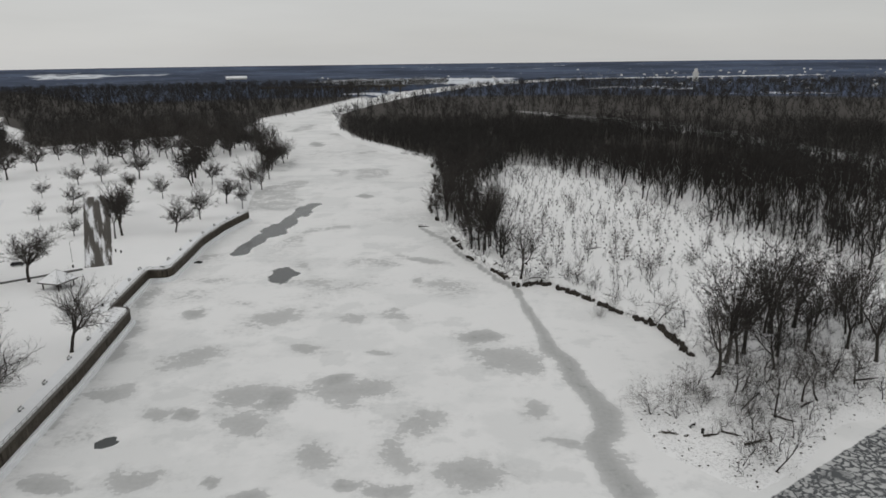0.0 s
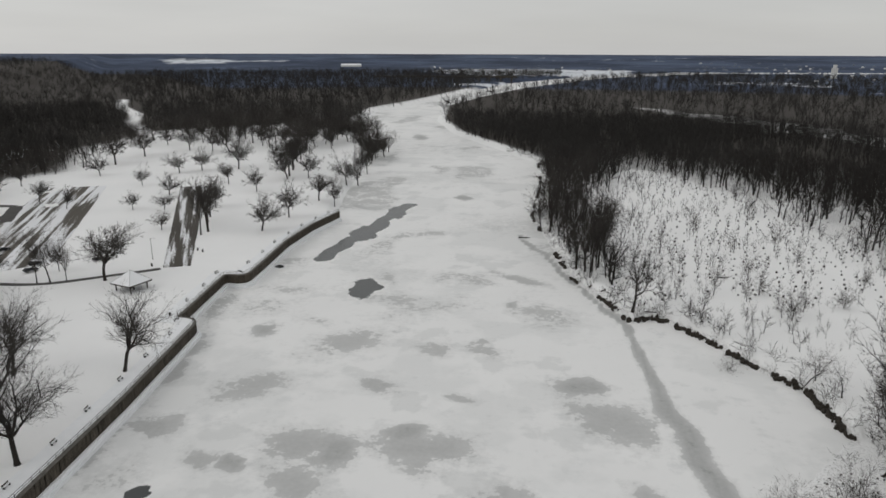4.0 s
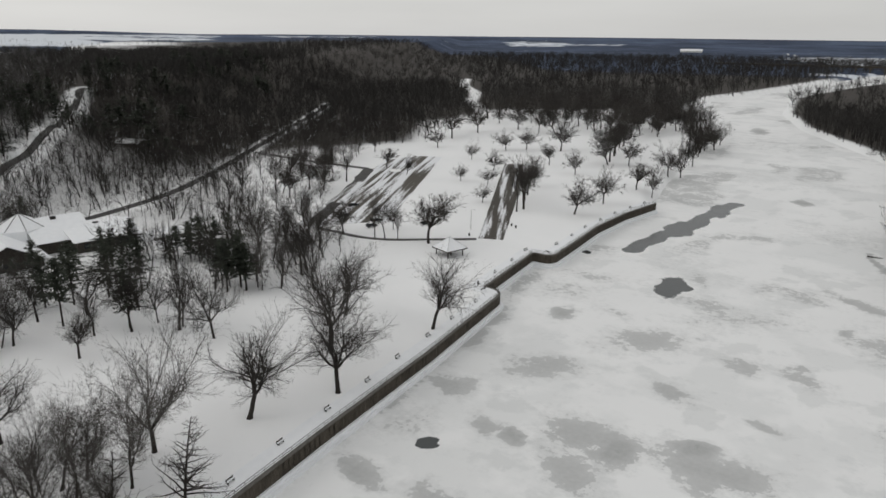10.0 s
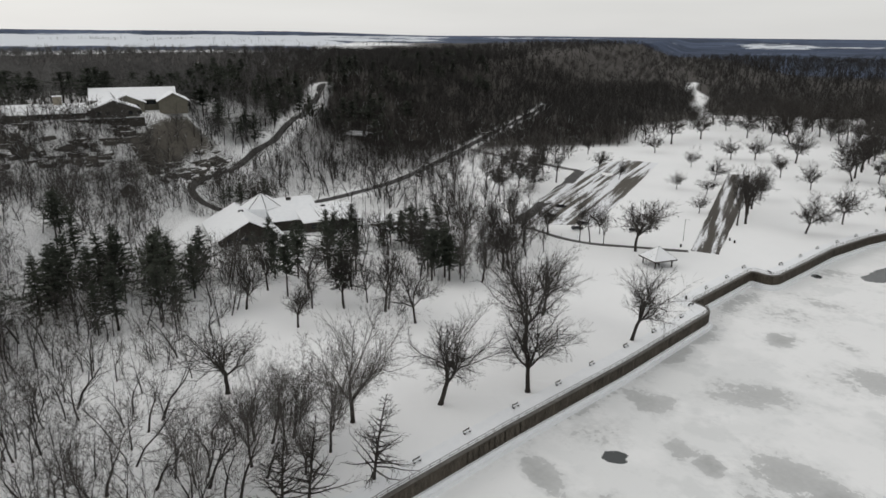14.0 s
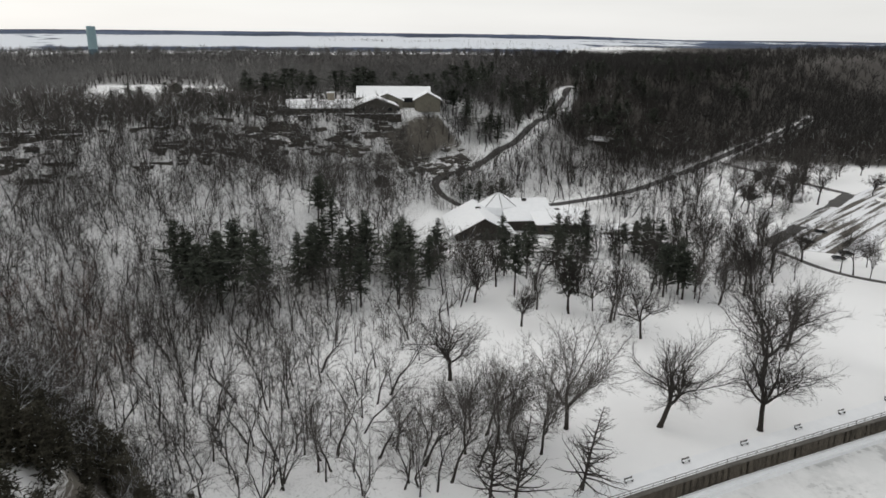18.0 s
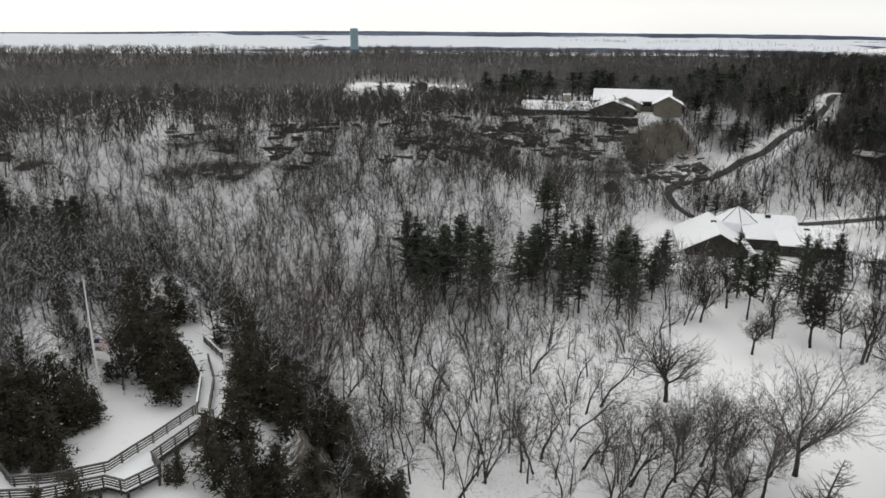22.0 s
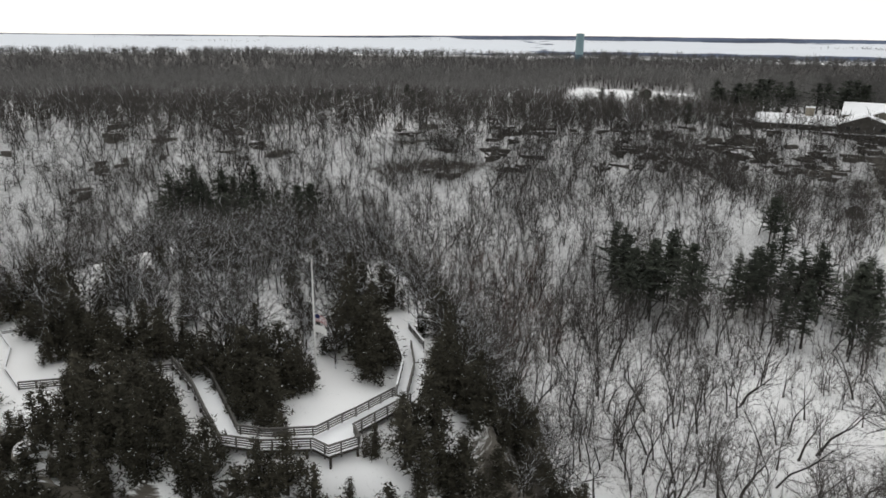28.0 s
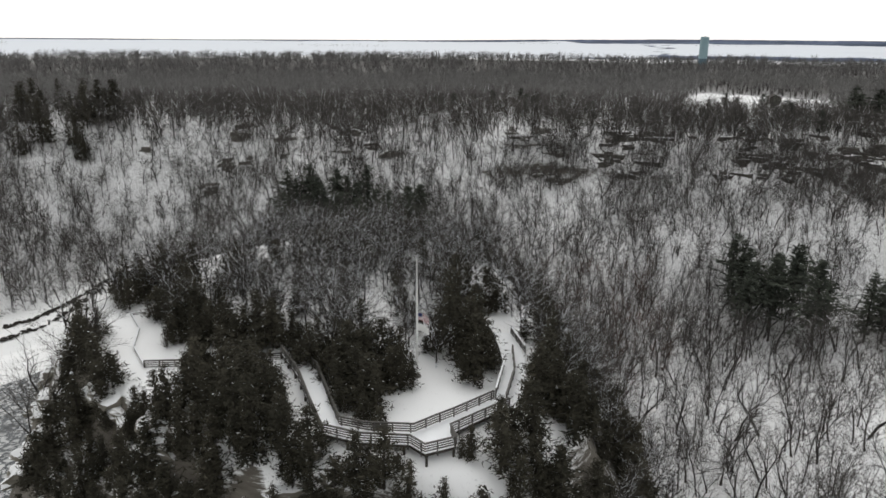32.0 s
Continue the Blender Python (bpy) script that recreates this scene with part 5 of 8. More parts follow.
def grove(kind, poly, n, lo, hi, label, group, gap=3.0, wide=(1.05, 1.4)):
    xs_, ys_ = [p[0] for p in poly], [p[1] for p in poly]
    done, tries = [], 0
    while len(done) < n and tries < 4000:
        tries += 1
        x, y = rnd.uniform(min(xs_), max(xs_)), rnd.uniform(min(ys_), max(ys_))
        if not inside(np.array([x]), np.array([y]), poly)[0] or any((x - a) ** 2 + (y - b) ** 2 < gap * gap for a, b in done):
            continue
        done.append((x, y))
        plant(kind, x, y, rnd.uniform(lo, hi), label, "conifer", group, wide=rnd.uniform(*wide), name="pine" if kind == "pine" else "cedar")


grove("pine", [(-174, 22), (-180, 44), (-207, 44), (-205, 12)], 13, 17, 24, "tall dark pine in the snowy woods", "pines in the valley", 4, (0.9, 1.2))
grove("pine", [(-190, 44), (-176, 62), (-168, 76), (-182, 100), (-204, 106), (-216, 100), (-212, 84), (-208, 50)], 21, 13, 22, "tall dark pine in a dense stand", "pines in the valley", 3.8, (0.9, 1.2))
for x, y, h in [(-161.2, 123.9, 18.9), (-187.9, 123.8, 18.6), (-185.8, 132.7, 17.6), (-175.8, 114.4, 18.7), (-192, 118, 16), (-181, 140, 17)]:
    plant("pine", x, y, h, "dark pine with a bare lower trunk above the lawn", "conifer", "pines by the visitor centre", wide=0.95, name="pine")
grove("pine", [(-172, 156), (-160, 150), (-158, 162), (-168, 166)], 4, 13, 18, "dark pine on the lawn's edge", "pines by the visitor centre", 3)
grove("pine", [(-212, 112), (-205, 140), (-208, 168), (-216, 168), (-216, 112)], 9, 8, 14, "dark pine before the visitor centre", "pines by the visitor centre", 4)
grove("pine", [(-196, 148), (-192, 170), (-200, 192), (-207, 188), (-205, 150)], 9, 8, 14, "dark pine before the visitor centre", "pines by the visitor centre", 3.2)
grove("pine", [(-284, 134), (-278, 134), (-277, 158), (-283, 160)], 6, 7, 10, "small dark spruce behind the visitor centre", "pines by the visitor centre", 3)
grove("pine", [(-173, -112), (-192, -73), (-205, -76), (-186, -117)], 22, 11, 16, "dark bushy pine on the snowy rise", "pines on the rise", 3.2, (1.2, 1.6))
grove("pine", [(-232, 62), (-226, 70), (-234, 78), (-240, 68)], 3, 14, 18, "dark pine with a round head", "pines in the valley", 3)
grove("pine", [(-330, 52), (-338, 75), (-352, 74), (-350, 50)], 7, 14, 19, "dark pine beside the lodge", "pines on the bluff", 4, (1.35, 1.9))
grove("pine", [(-296, -12), (-300, 45), (-326, 50), (-330, -20)], 13, 6, 12, "dark pine along the edge of the bluff", "pines on the bluff", 4, (0.95, 1.3))
grove("pine", [(-288, -122), (-302, -70), (-290, -20), (-318, -30), (-325, -80), (-315, -130)], 20, 5, 13, "dark pine along the edge of the bluff", "pines on the bluff", 5, (0.95, 1.3))
grove("pine", [(-352, 120), (-340, 190), (-372, 215), (-385, 130)], 12, 12, 18, "dark pine behind the lodge", "pines on the bluff", 5, (1.35, 1.9))
grove("pine", [(-360, 70), (-350, 105), (-378, 120), (-395, 85)], 12, 13, 18, "dark pine behind the lodge", "pines on the bluff", 4, (1.35, 1.9))
grove("pine", [(-352, -10), (-350, 25), (-372, 30), (-374, -8)], 5, 8, 12, "dark pine in the snowy clearing", "pines on the bluff", 5, (1.0, 1.3))
grove("pine", [(-330, 150), (-350, 200), (-420, 240), (-440, 200), (-390, 150)], 20, 12, 17, "dark pine on top of the bluff", "pines on the bluff", 6)
grove("cedar", [(-182, -205), (-150, -225), (-160, -262), (-215, -275), (-215, -225)], 26, 12, 18, "dark cedar above the creek", "cedars by the creek", 4)

for poly, n in (([(-330, 220), (-345, 265), (-400, 290), (-420, 240), (-380, 215)], 12), ([(-420, 270), (-400, 330), (-470, 380), (-520, 330), (-480, 280)], 20), ([(-520, 400), (-500, 470), (-600, 560), (-640, 480), (-570, 420)], 22),
                ([(-400, 150), (-380, 210), (-440, 250), (-480, 200)], 14)):
    grove("pine", poly, n, 12, 19, "dark pine among bare woods on the bluff", "pines on the bluff", 6, (1.3, 1.8))
# cedars on the rock, away from the decks and the clearing
DECK_LINE = [(-86, -2), (-82, 4), (-68, 8), (-59, 6), (-55.5, 3.5), (-54, -3), (-54, -7), (-58, -12), (-62, -17), (-66, -24), (-62, -30), (-59, -38), (-64, -46), (-68, -52)]
CLEARING = [(-74, 6), (-59, 3.8), (-57.5, -1), (-64, -3), (-72, -5), (-77, 0)]
WEST_WALK = [(-68, 9), (-76, 7.5), (-82, 4.5), (-86, 0)]
cr = np.random.RandomState(17)
cx_, cy_ = -124 + 90 * cr.rand(12000), -82 + 116 * cr.rand(12000)
q_, z_ = rock_dist(cx_, cy_), height(cx_, cy_)
off_deck = line_dist(cx_, cy_, DECK_LINE)
front = (cx_ > -70) | (cy_ > 6)
k = (q_ < 1.56) & (cy_ < 29) & (cy_ > -50) & ((cy_ < 6) | (cx_ > -84)) & (off_deck > 2.6) & (line_dist(cx_, cy_, WEST_WALK) > 5.0) & ~inside(cx_, cy_, CLEARING) & (z_ > 4) & (vnoise(cx_, cy_, 9) > np.where(cy_ > 4, 0.3, np.where(front & (q_ > 1.0), 0.16, 0.0))) & (line_dist(cx_, cy_, [(-54, -31), (-58, -40), (-64, -47)]) > 4.5)
spots = []
for x, y, q, far_in in zip(cx_[k], cy_[k], q_[k], ~front[k]):
    room = 34.0 if far_in else (9.0 if y > 4 else 6.0 if y < -14 else 7.5 if q > 1.1 else 9.0)                                 # dense on the edges, looser on top
    if len(spots) < 400 and all((x - a) ** 2 + (y - b) ** 2 > room for a, b, c in spots):
        spots.append((x, y, q))
for x, y, q in spots:
    before = x > -60 and -14 < y < 11 and q < 1.06                   # low ones just below the decks
    plant("cedar", x, y, rnd.uniform(2.4, 4.4) if before else rnd.uniform(4.6, 8.2), "dark green-brown cedar flecked with snow on the rock", "conifer",
          "cedars on the rock", wide=rnd.uniform(1.25, 1.9), name="cedar")
for x, y, h in [(-48.6, -4.5, 7.0), (-62, 17, 8.5), (-70, 16, 8.5), (-63, -8.5, 6.5), (-65.5, -11.5, 8), (-61, -6, 5), (-68, -8, 8), (-66.5, -4.5, 6),
                (-72.2, 2.6, 6.5), (-75.4, 1.6, 8), (-77.7, -0.6, 8.5), (-80.2, -0.4, 8), (-77.6, -3.5, 8.5), (-82.7, -2.4, 8.5), (-82.4, -6.1, 8.5), (-88.3, -7.7, 8),
                (-92.6, -8.0, 8), (-94.6, -10.9, 8.5), (-95, -6, 7), (-70.5, 11.2, 8), (-74.6, 11.0, 8.5), (-78.6, 9.8, 8.5), (-81, 9.2, 7.5), (-71.5, 13.2, 8), (-86, 8.0, 7), (-77.9, -56.4, 8), (-74.5, -58, 7.5), (-76, -49.3, 8), (-80.5, -52, 8.5), (-82, -46, 8), (-51.7, -36.4, 4.5), (-50, -30.4, 4.5), (-51.3, -0.8, 7.5), (-49.8, 3.6, 6), (-50.8, 7.4, 6.5), (-50, -13, 8), (-51, -17, 7), (-73, -55.2, 7), (-75.5, -53, 8), (-70.8, -57.5, 6), (-73.8, -60.5, 7), (-69.5, -54.5, 5), (-48.4, -29.9, 6), (-47.8, -21.1, 6.5), (-48.8, -12, 6), (-47.5, -16.2, 7), (-49.6, -7.6, 5), (-46.8, -25.5, 7), (-72.2, -44, 6.5), (-69.6, -41, 6.5), (-66, -37.6, 6), (-65, -33.8, 6)]:
    plant("cedar", x, y, h, "dark cedar standing beside the boardwalk", "conifer", "cedars on the rock", wide=1.4, name="cedar")

# ---- woods, as stuff ----
wr = np.random.RandomState(77)
MID = [forked_template("pole", q, 1, 0.025, r=0.16) for q in (201, 202, 203, 204)] + [forked_template("tall", q, 1, 0.025, r=0.26) for q in (205, 206, 207)]
MID2 = [forked_template("pole", q, 0, 0.05, r=0.17) for q in (211, 212)] + [forked_template("tall", q, 0, 0.05, r=0.2) for q in (213, 214, 215)]
FAR = [forked_template("tall", q, 0, 0.0, r=0.2) for q in (301, 302, 303)] + [forked_template("broad", q, 0, 0.0, r=0.22) for q in (304, 305)]
FAR2 = [forked_template("tall", 311, -1, 0.0, r=0.25)] + [forked_template("broad", q, -1, 0.0, r=0.25) for q in (312, 313, 314)]
ROADS = [LOW_ROAD, UP_ROAD, LOT_ROAD]
VISITOR_YARD = [(-213, 100), (-215, 185), (-262, 190), (-270, 110), (-250, 96)]
SNOW_GAP = [(-218, 52), (-222, 84), (-250, 96), (-256, 72), (-240, 52)]
LODGE_YARD = [(-311, 64), (-314, 110), (-322, 132), (-352, 138), (-352, 60)]


def spread(a0, a1, r0, r1, per):
    """Chance spots in a sector round the bend, one for every per square metres."""
    area = 0.5 * radians(a1 - a0) * (r1 * r1 - r0 * r0)
    n = int(area / per)
    a, r = np.radians(a0 + (a1 - a0) * wr.rand(n)), np.sqrt(r0 * r0 + (r1 * r1 - r0 * r0) * wr.rand(n))
    return EYE[0] - r * np.sin(a), EYE[1] + r * np.cos(a)


def west_woods(x, y, gap=3.6):
    keep = (inner_dist(x, y, WEST_LAND) > 4) & ~inside(x, y, PARK) & ~inside(x, y, VISITOR_YARD) & ~inside(x, y, LODGE_YARD) & ~inside(x, y, HILL_CLEAR)
    for line in ROADS:
        keep &= line_dist(x, y, line) > gap
    keep &= (rock_dist(x, y) > 1.02) | (y + 0.7 * np.maximum(0, -82 - x) > 20)
    keep &= line_dist(x, y, CUT) > 9
    return keep


def wood(name, a0, a1, r0, r1, per, lo, hi, templates, mats, label, mask, thin=None):
    x, y = spread(a0, a1, r0, r1, per)
    k = mask(x, y)
    if thin is not None:
        k &= wr.rand(len(x)) < thin(x, y)
    x, y = x[k], y[k]
    return scatter(name, templates, x, y, lo + (hi - lo) * wr.rand(len(x)), label, mats, wr)


clumps = lambda x, y: np.clip(0.5 + 1.6 * (fbm(x, y, 45) - 0.3), 0.3, 1)  # noqa: E731
open_edge = lambda x, y: clumps(x, y) * np.clip(0.3 + 0.7 * ease(line_dist(x, y, PARK), 4, 55), 0, 1)  # noqa: E731
park_edge = lambda x, y: 0.2 + 0.8 * ease(line_dist(x, y, PARK), 3, 32)  # noqa: E731
bearing = lambda x, y: np.degrees(np.arctan2(-x, y - 34))  # noqa: E731
road_edge = lambda x, y: park_edge(x, y) * (1 - 0.6 * ease(bearing(x, y), 48, 60))  # noqa: E731
fade_in = lambda x, y: ease(bearing(x, y), 57, 73)  # noqa: E731
fade_out = lambda x, y: 1 - fade_in(x, y)  # noqa: E731
CROOK = [forked_template("wood", q, 1, 0.04, r=0.13) for q in (221, 222, 223, 224, 225, 226, 227, 228)]
CROOK2 = [forked_template("wood", q, 0, 0.04, r=0.12) for q in (231, 232)] + [forked_template("pole", q, 0, 0.04, r=0.12) for q in (233, 234, 235)] + [forked_template("tall", q, 0, 0.04, r=0.13) for q in (236, 237)]
wood("woodland", 72, 114, 150, 215, 34, 8, 14, CROOK2, [TWIG, TWIG_SNOW], "bare grey woods on snow below the bluff", west_woods,
     lambda x, y: clumps(x, y) * (0.5 + 0.5 * ease(bearing(x, y), 80, 96)))
wood("woodland", 66, 152, 95, 205, 27, 12, 18, CROOK + MID[:3], [TWIG, TWIG_SNOW], "bare grey woods on snow below the bluff", west_woods, open_edge)
wood("woodland", 66, 152, 205, 345, 8.5, 9, 15, CROOK2 + MID2[:1], [TWIG, TWIG_SNOW], "bare grey woods on the snowy slope of the bluff", west_woods,
     lambda x, y: clumps(x, y) * (1 - 0.5 * inside(x, y, SNOW_GAP)) * (1 - 0.18 * ease(bearing(x, y), 90, 80)))
wood("woodland", 92, 128, 150, 290, 100, 11, 17, CROOK + MID[:3], [DARK_TWIG, TWIG_SNOW], "bare dark woods on snow behind the rock", west_woods)
wood("woodland", 78, 97, 95, 150, 70, 12, 17, CROOK, [DARK_TWIG, TWIG_SNOW], "bare dark woods on snow beside the lawn", west_woods, park_edge)
wood("red_brush", 97, 112, 140, 205, 15, 5, 11, CROOK2, [RED_TWIG, TWIG_SNOW], "reddish young growth behind the rock", west_woods, clumps)
wood("woodland", 66, 82, 255, 350, 28, 6, 11, CROOK2, [TWIG, TWIG_SNOW], "bare grey woods on the steep slope below the lodge", west_woods)
wood("woodland", 36, 66, 150, 345, 22, 11, 18, CROOK[:3] + CROOK2[2:] + MID, [DARK_TWIG, TWIG_SNOW], "bare dark woods round the park roads", west_woods, road_edge)
wood("woodland", 36, 73, 345, 540, 24, 11, 17, CROOK2[2:] + FAR[:4], [DARK_TWIG, TWIG_SNOW], "bare dark woods round the park roads", west_woods, lambda x, y: park_edge(x, y) * fade_out(x, y))
wood("woodland", 80, 152, 345, 560, 40, 10, 15, FAR, [HAZY_TWIG], "bare grey woods on top of the bluff", west_woods)
wood("woodland", 57, 80, 345, 560, 34, 10, 15, FAR, [HAZY_TWIG], "bare grey woods on top of the bluff", west_woods, fade_in)
wood("woodland", 50, 73, 560, 1100, 62, 11, 15, FAR2, [FAR_TWIG], "dark bare woods on top of the bluff", west_woods, fade_out)
wood("woodland", 57, 152, 560, 1100, 160, 11, 15, FAR2, [HAZY_TWIG], "bare grey woods on top of the bluff", west_woods, fade_in)
wood("woodland", 33, 58, 540, 1000, 62, 12, 18, FAR2 + FAR[:2], [FAR_TWIG], "dark bare woods on the far bluff", west_woods)
wood("woodland", 33, 58, 1000, 2300, 400, 12, 17, FAR2, [FAR_TWIG], "dark bare woods on the far bluff", west_woods,
     lambda x, y: (np.hypot(x, y - 34) < 1050 + 1250 * ease(bearing(x, y), 57, 40)) * 1.0)
wood("woodland", 0, 33, 560, 900, 85, 14, 21, FAR, [FAR_TWIG], "dark bare woods beyond the park", west_woods)
wood("woodland", 0, 33, 900, 2300, 330, 15, 22, FAR2, [FAR_TWIG], "dark bare woods beyond the park", west_woods)


glade = lambda x, y: 1 - 0.5 * inside(x, y, GLADE)  # noqa: E731


def isle_woods(x, y):
    return (inner_dist(x, y, ISLAND) > 3) & ~inside(x, y, FIELD) & (y > 165)


wood("woodland", -36, 4, 180, 320, 27, 14, 22, MID, [DARK_TWIG, DARK_TWIG], "dark bare bottomland woods on the island", isle_woods)
wood("woodland", -36, 4, 320, 470, 30, 14, 22, MID2, [DARK_TWIG, DARK_TWIG], "dark bare bottomland woods on the island", isle_woods,
     lambda x, y: 0.2 + 0.8 * ease(-inner_dist(x, y, FIELD), 2, 45))
wood("woodland", -36, 10, 400, 760, 46, 14, 22, FAR, [FAR_TWIG], "dark bare bottomland woods on the island", isle_woods,
     lambda x, y: np.clip(4 * (fbm(x, y / 2, 90) - 0.28), 0.35, 1) * glade(x, y))
wood("woodland", -36, 10, 760, 2300, 400, 14, 20, FAR2, [FAR_TWIG], "dark bare bottomland woods on the island", isle_woods, glade)
ex_, ey_ = spread(-36, -8, 190, 480, 60)
k = inside(ex_, ey_, FIELD) & (inner_dist(ex_, ey_, FIELD) < 3 + 14 * wr.rand(len(ex_)) ** 2) & (np.hypot(ex_, ey_ - 34) > 235)
scatter("woodland", CROOK[:4] + MID[:2], ex_[k], ey_[k], 5 + 9 * wr.rand(k.sum()), "young dark trees along the edge of the island's woods", [DARK_TWIG, DARK_TWIG], wr)
SAP = [forked_template("pole", q, 0, 0.0, r=0.16) for q in (401, 402, 403)]
sx, sy = spread(-32, 2, 190, 620, 42)
k = inside(sx, sy, FIELD) & (sy > 205)
scatter("sapling_rows", SAP, sx[k], sy[k], 2.5 + (5.5 + 4 * ease(inner_dist(sx[k], sy[k], FIELD), 28, 4)) * wr.rand(k.sum()) ** 1.3, "small bare saplings planted in the snow", [DARK_TWIG, TWIG_SNOW], wr, 0.02)


def clump(seed):
    """A low dark tussock: a small jagged dome."""
    rng = np.random.RandomState(seed)
    a = np.arange(7) * 2 * np.pi / 7
    ring = np.stack([np.cos(a) * (3.6 + 1.6 * rng.rand(7)), np.sin(a) * (3.6 + 1.6 * rng.rand(7)), -1 + 0 * a], 1)
    mid = np.stack([np.cos(a) * (2.4 + 1.4 * rng.rand(7)), np.sin(a) * (2.4 + 1.4 * rng.rand(7)), 4 + 4 * rng.rand(7)], 1)
    v = np.vstack([ring, mid, [[0.5 * rng.randn(), 0.5 * rng.randn(), 8.0]]])
    t = [(k, (k + 1) % 7, 7 + (k + 1) % 7) for k in range(7)] + [(k, 7 + (k + 1) % 7, 7 + k) for k in range(7)] + [(7 + k, 7 + (k + 1) % 7, 14) for k in range(7)]
    return v, np.array(t), (np.arange(21) > 17).astype(int)


gx, gy = np.meshgrid(np.arange(-20, 230, 4.4), np.arange(200, 560, 5.2))
gx, gy = (gx + gy * 0.18 - 50 + 0.7 * wr.randn(*gx.shape)).ravel(), (gy + 0.7 * wr.randn(*gy.shape)).ravel()
k = inside(gx, gy, FIELD) & (gy > 225) & (wr.rand(len(gx)) < 0.9 * ease(fbm(gx, gy, 40), 0.3, 0.5) * ease(gy, 225, 280))
scatter("tuft_rows", [clump(q) for q in (1, 2, 3)], gx[k], gy[k], 0.55 + 0.45 * wr.rand(k.sum()), "rows of dark grass tufts in the snowy planting", [DARK_TWIG, TWIG_SNOW], wr, 0.02)
# undergrowth on the slopes and along the banks
BRUSH = [template("bush", s, 0, 0.0) for s in (501, 502)]
bx, by = spread(60, 152, 100, 330, 130)
k = west_woods(bx, by)
scatter("undergrowth", BRUSH, bx[k], by[k], 2 + 3 * wr.rand(k.sum()), "thin grey undergrowth in the snow", [TWIG, TWIG_SNOW], wr)
bx, by = spread(-34, 12, 130, 560, 14)
e_ = inner_dist(bx, by, ISLAND)
k = (e_ > 0.2) & (e_ < 4.5) & (by > 172)
scatter("bank_brush", BRUSH, bx[k], by[k], 2 + 3.5 * wr.rand(k.sum()), "dark tangled brush along the island's bank", [FAR_TWIG, TWIG_SNOW], wr)
# bare trees among the cedars on the rock
SNOWY = [forked_template("broad", q, 1, 0.16, r=0.15) for q in (601, 602, 603, 604)]
rx_, ry_ = spread(85, 150, 50, 170, 14)
k = (rock_dist(rx_, ry_) < 1.0) & (rx_ < -68) & (line_dist(rx_, ry_, DECK_LINE) > 4) & ~inside(rx_, ry_, CLEARING)
scatter("rock_woods", SNOWY, rx_[k], ry_[k], 7 + 5 * wr.rand(k.sum()), "bare snow-dusted oaks among the cedars on the rock", [TWIG, TWIG_SNOW], wr)
# tangled growth on the tip of the island
tr_ = np.random.RandomState(91)
tx_, ty_ = 55 + 75 * tr_.rand(900), 105 + 95 * tr_.rand(900)
k = (inner_dist(tx_, ty_, ISLAND) > 1.0) & (tr_.rand(900) < 0.35 + 0.5 * ease(tx_, 68, 90))
tx_, ty_ = tx_[k], ty_[k]
n_ = int(0.6 * len(tx_))
scatter("tip_brush", BRUSH, tx_[:n_], ty_[:n_], 1.6 + 2.6 * tr_.rand(n_), "dark tangled brush on the snowy tip of the island", [DARK_TWIG, TWIG_SNOW], tr_)
m_ = 2 * len(tx_[n_:]) // 3
scatter("tip_thicket", CROOK[:4], tx_[n_:n_ + m_], ty_[n_:n_ + m_], 5 + 7 * tr_.rand(m_), "bare young trees on the snowy tip of the island", [DARK_TWIG, TWIG_SNOW], tr_)


# ---- the river wall ----
def offset_line(pts, d):
    out = []
    for i, p in enumerate(pts):
        a, b = Vector(pts[max(i - 1, 0)]), Vector(pts[min(i + 1, len(pts) - 1)])
        n = []
        if i > 0:
            e = (Vector(p) - a).normalized(); n.append(Vector((-e.y, e.x)))
        if i < len(pts) - 1:
            e = (b - Vector(p)).normalized(); n.append(Vector((-e.y, e.x)))
        v = sum(n, Vector((0, 0)))
        v = v / max(v.length_squared, 1e-6) * (2 if len(n) == 2 else 1) if len(n) == 2 else v
        out.append(Vector(p) + v * d)
    return out


def strip(name, line, d0, d1, z0, z1, material, parent=None, label=""):
    """A solid band along a line, from d0 to d1 to its left and from z0 to z1."""
    bm = bmesh.new()
    a, b = offset_line(line, d0), offset_line(line, d1)
    rows = [[bm.verts.new((p.x, p.y, z)) for p, z in ((u, z0), (u, z1), (v, z1), (v, z0))] for u, v in zip(a, b)]
    for r, s in zip(rows, rows[1:]):
        for k in range(4):
            bm.faces.new((r[k], r[(k + 1) % 4], s[(k + 1) % 4], s[k]))
    bm.faces.new(rows[0]); bm.faces.new(rows[-1][::-1])
    bmesh.ops.recalc_face_normals(bm, faces=bm.faces)
    return part(name, bm, material, parent, label)


wall = thing("river_wall", pose(0, 0, 0), "dark stained concrete river wall with a snowy cap", "river wall", kind="structure")
strip("wall_body", SEAWALL, 0.0, 1.1, -1.5, 4.35, CONCRETE, wall)
strip("cap", SEAWALL, -0.12, 0.6, 4.35, 4.66, CONCRETE_LIGHT, wall, "worn concrete cap")
strip("walk_snow", SEAWALL, 0.6, 5.0, 3.9, 4.6, SNOW, wall, "trodden snow on the riverside walk")
strip("ledge", SEAWALL, -0.5, 0.0, -0.6, 1.5, SNOW, wall, "snow banked against the foot")
strip("ledge", SEAWALL, -1.1, -0.5, -0.6, 0.8, SNOW, wall, "snow-covered ice shelf at the foot")
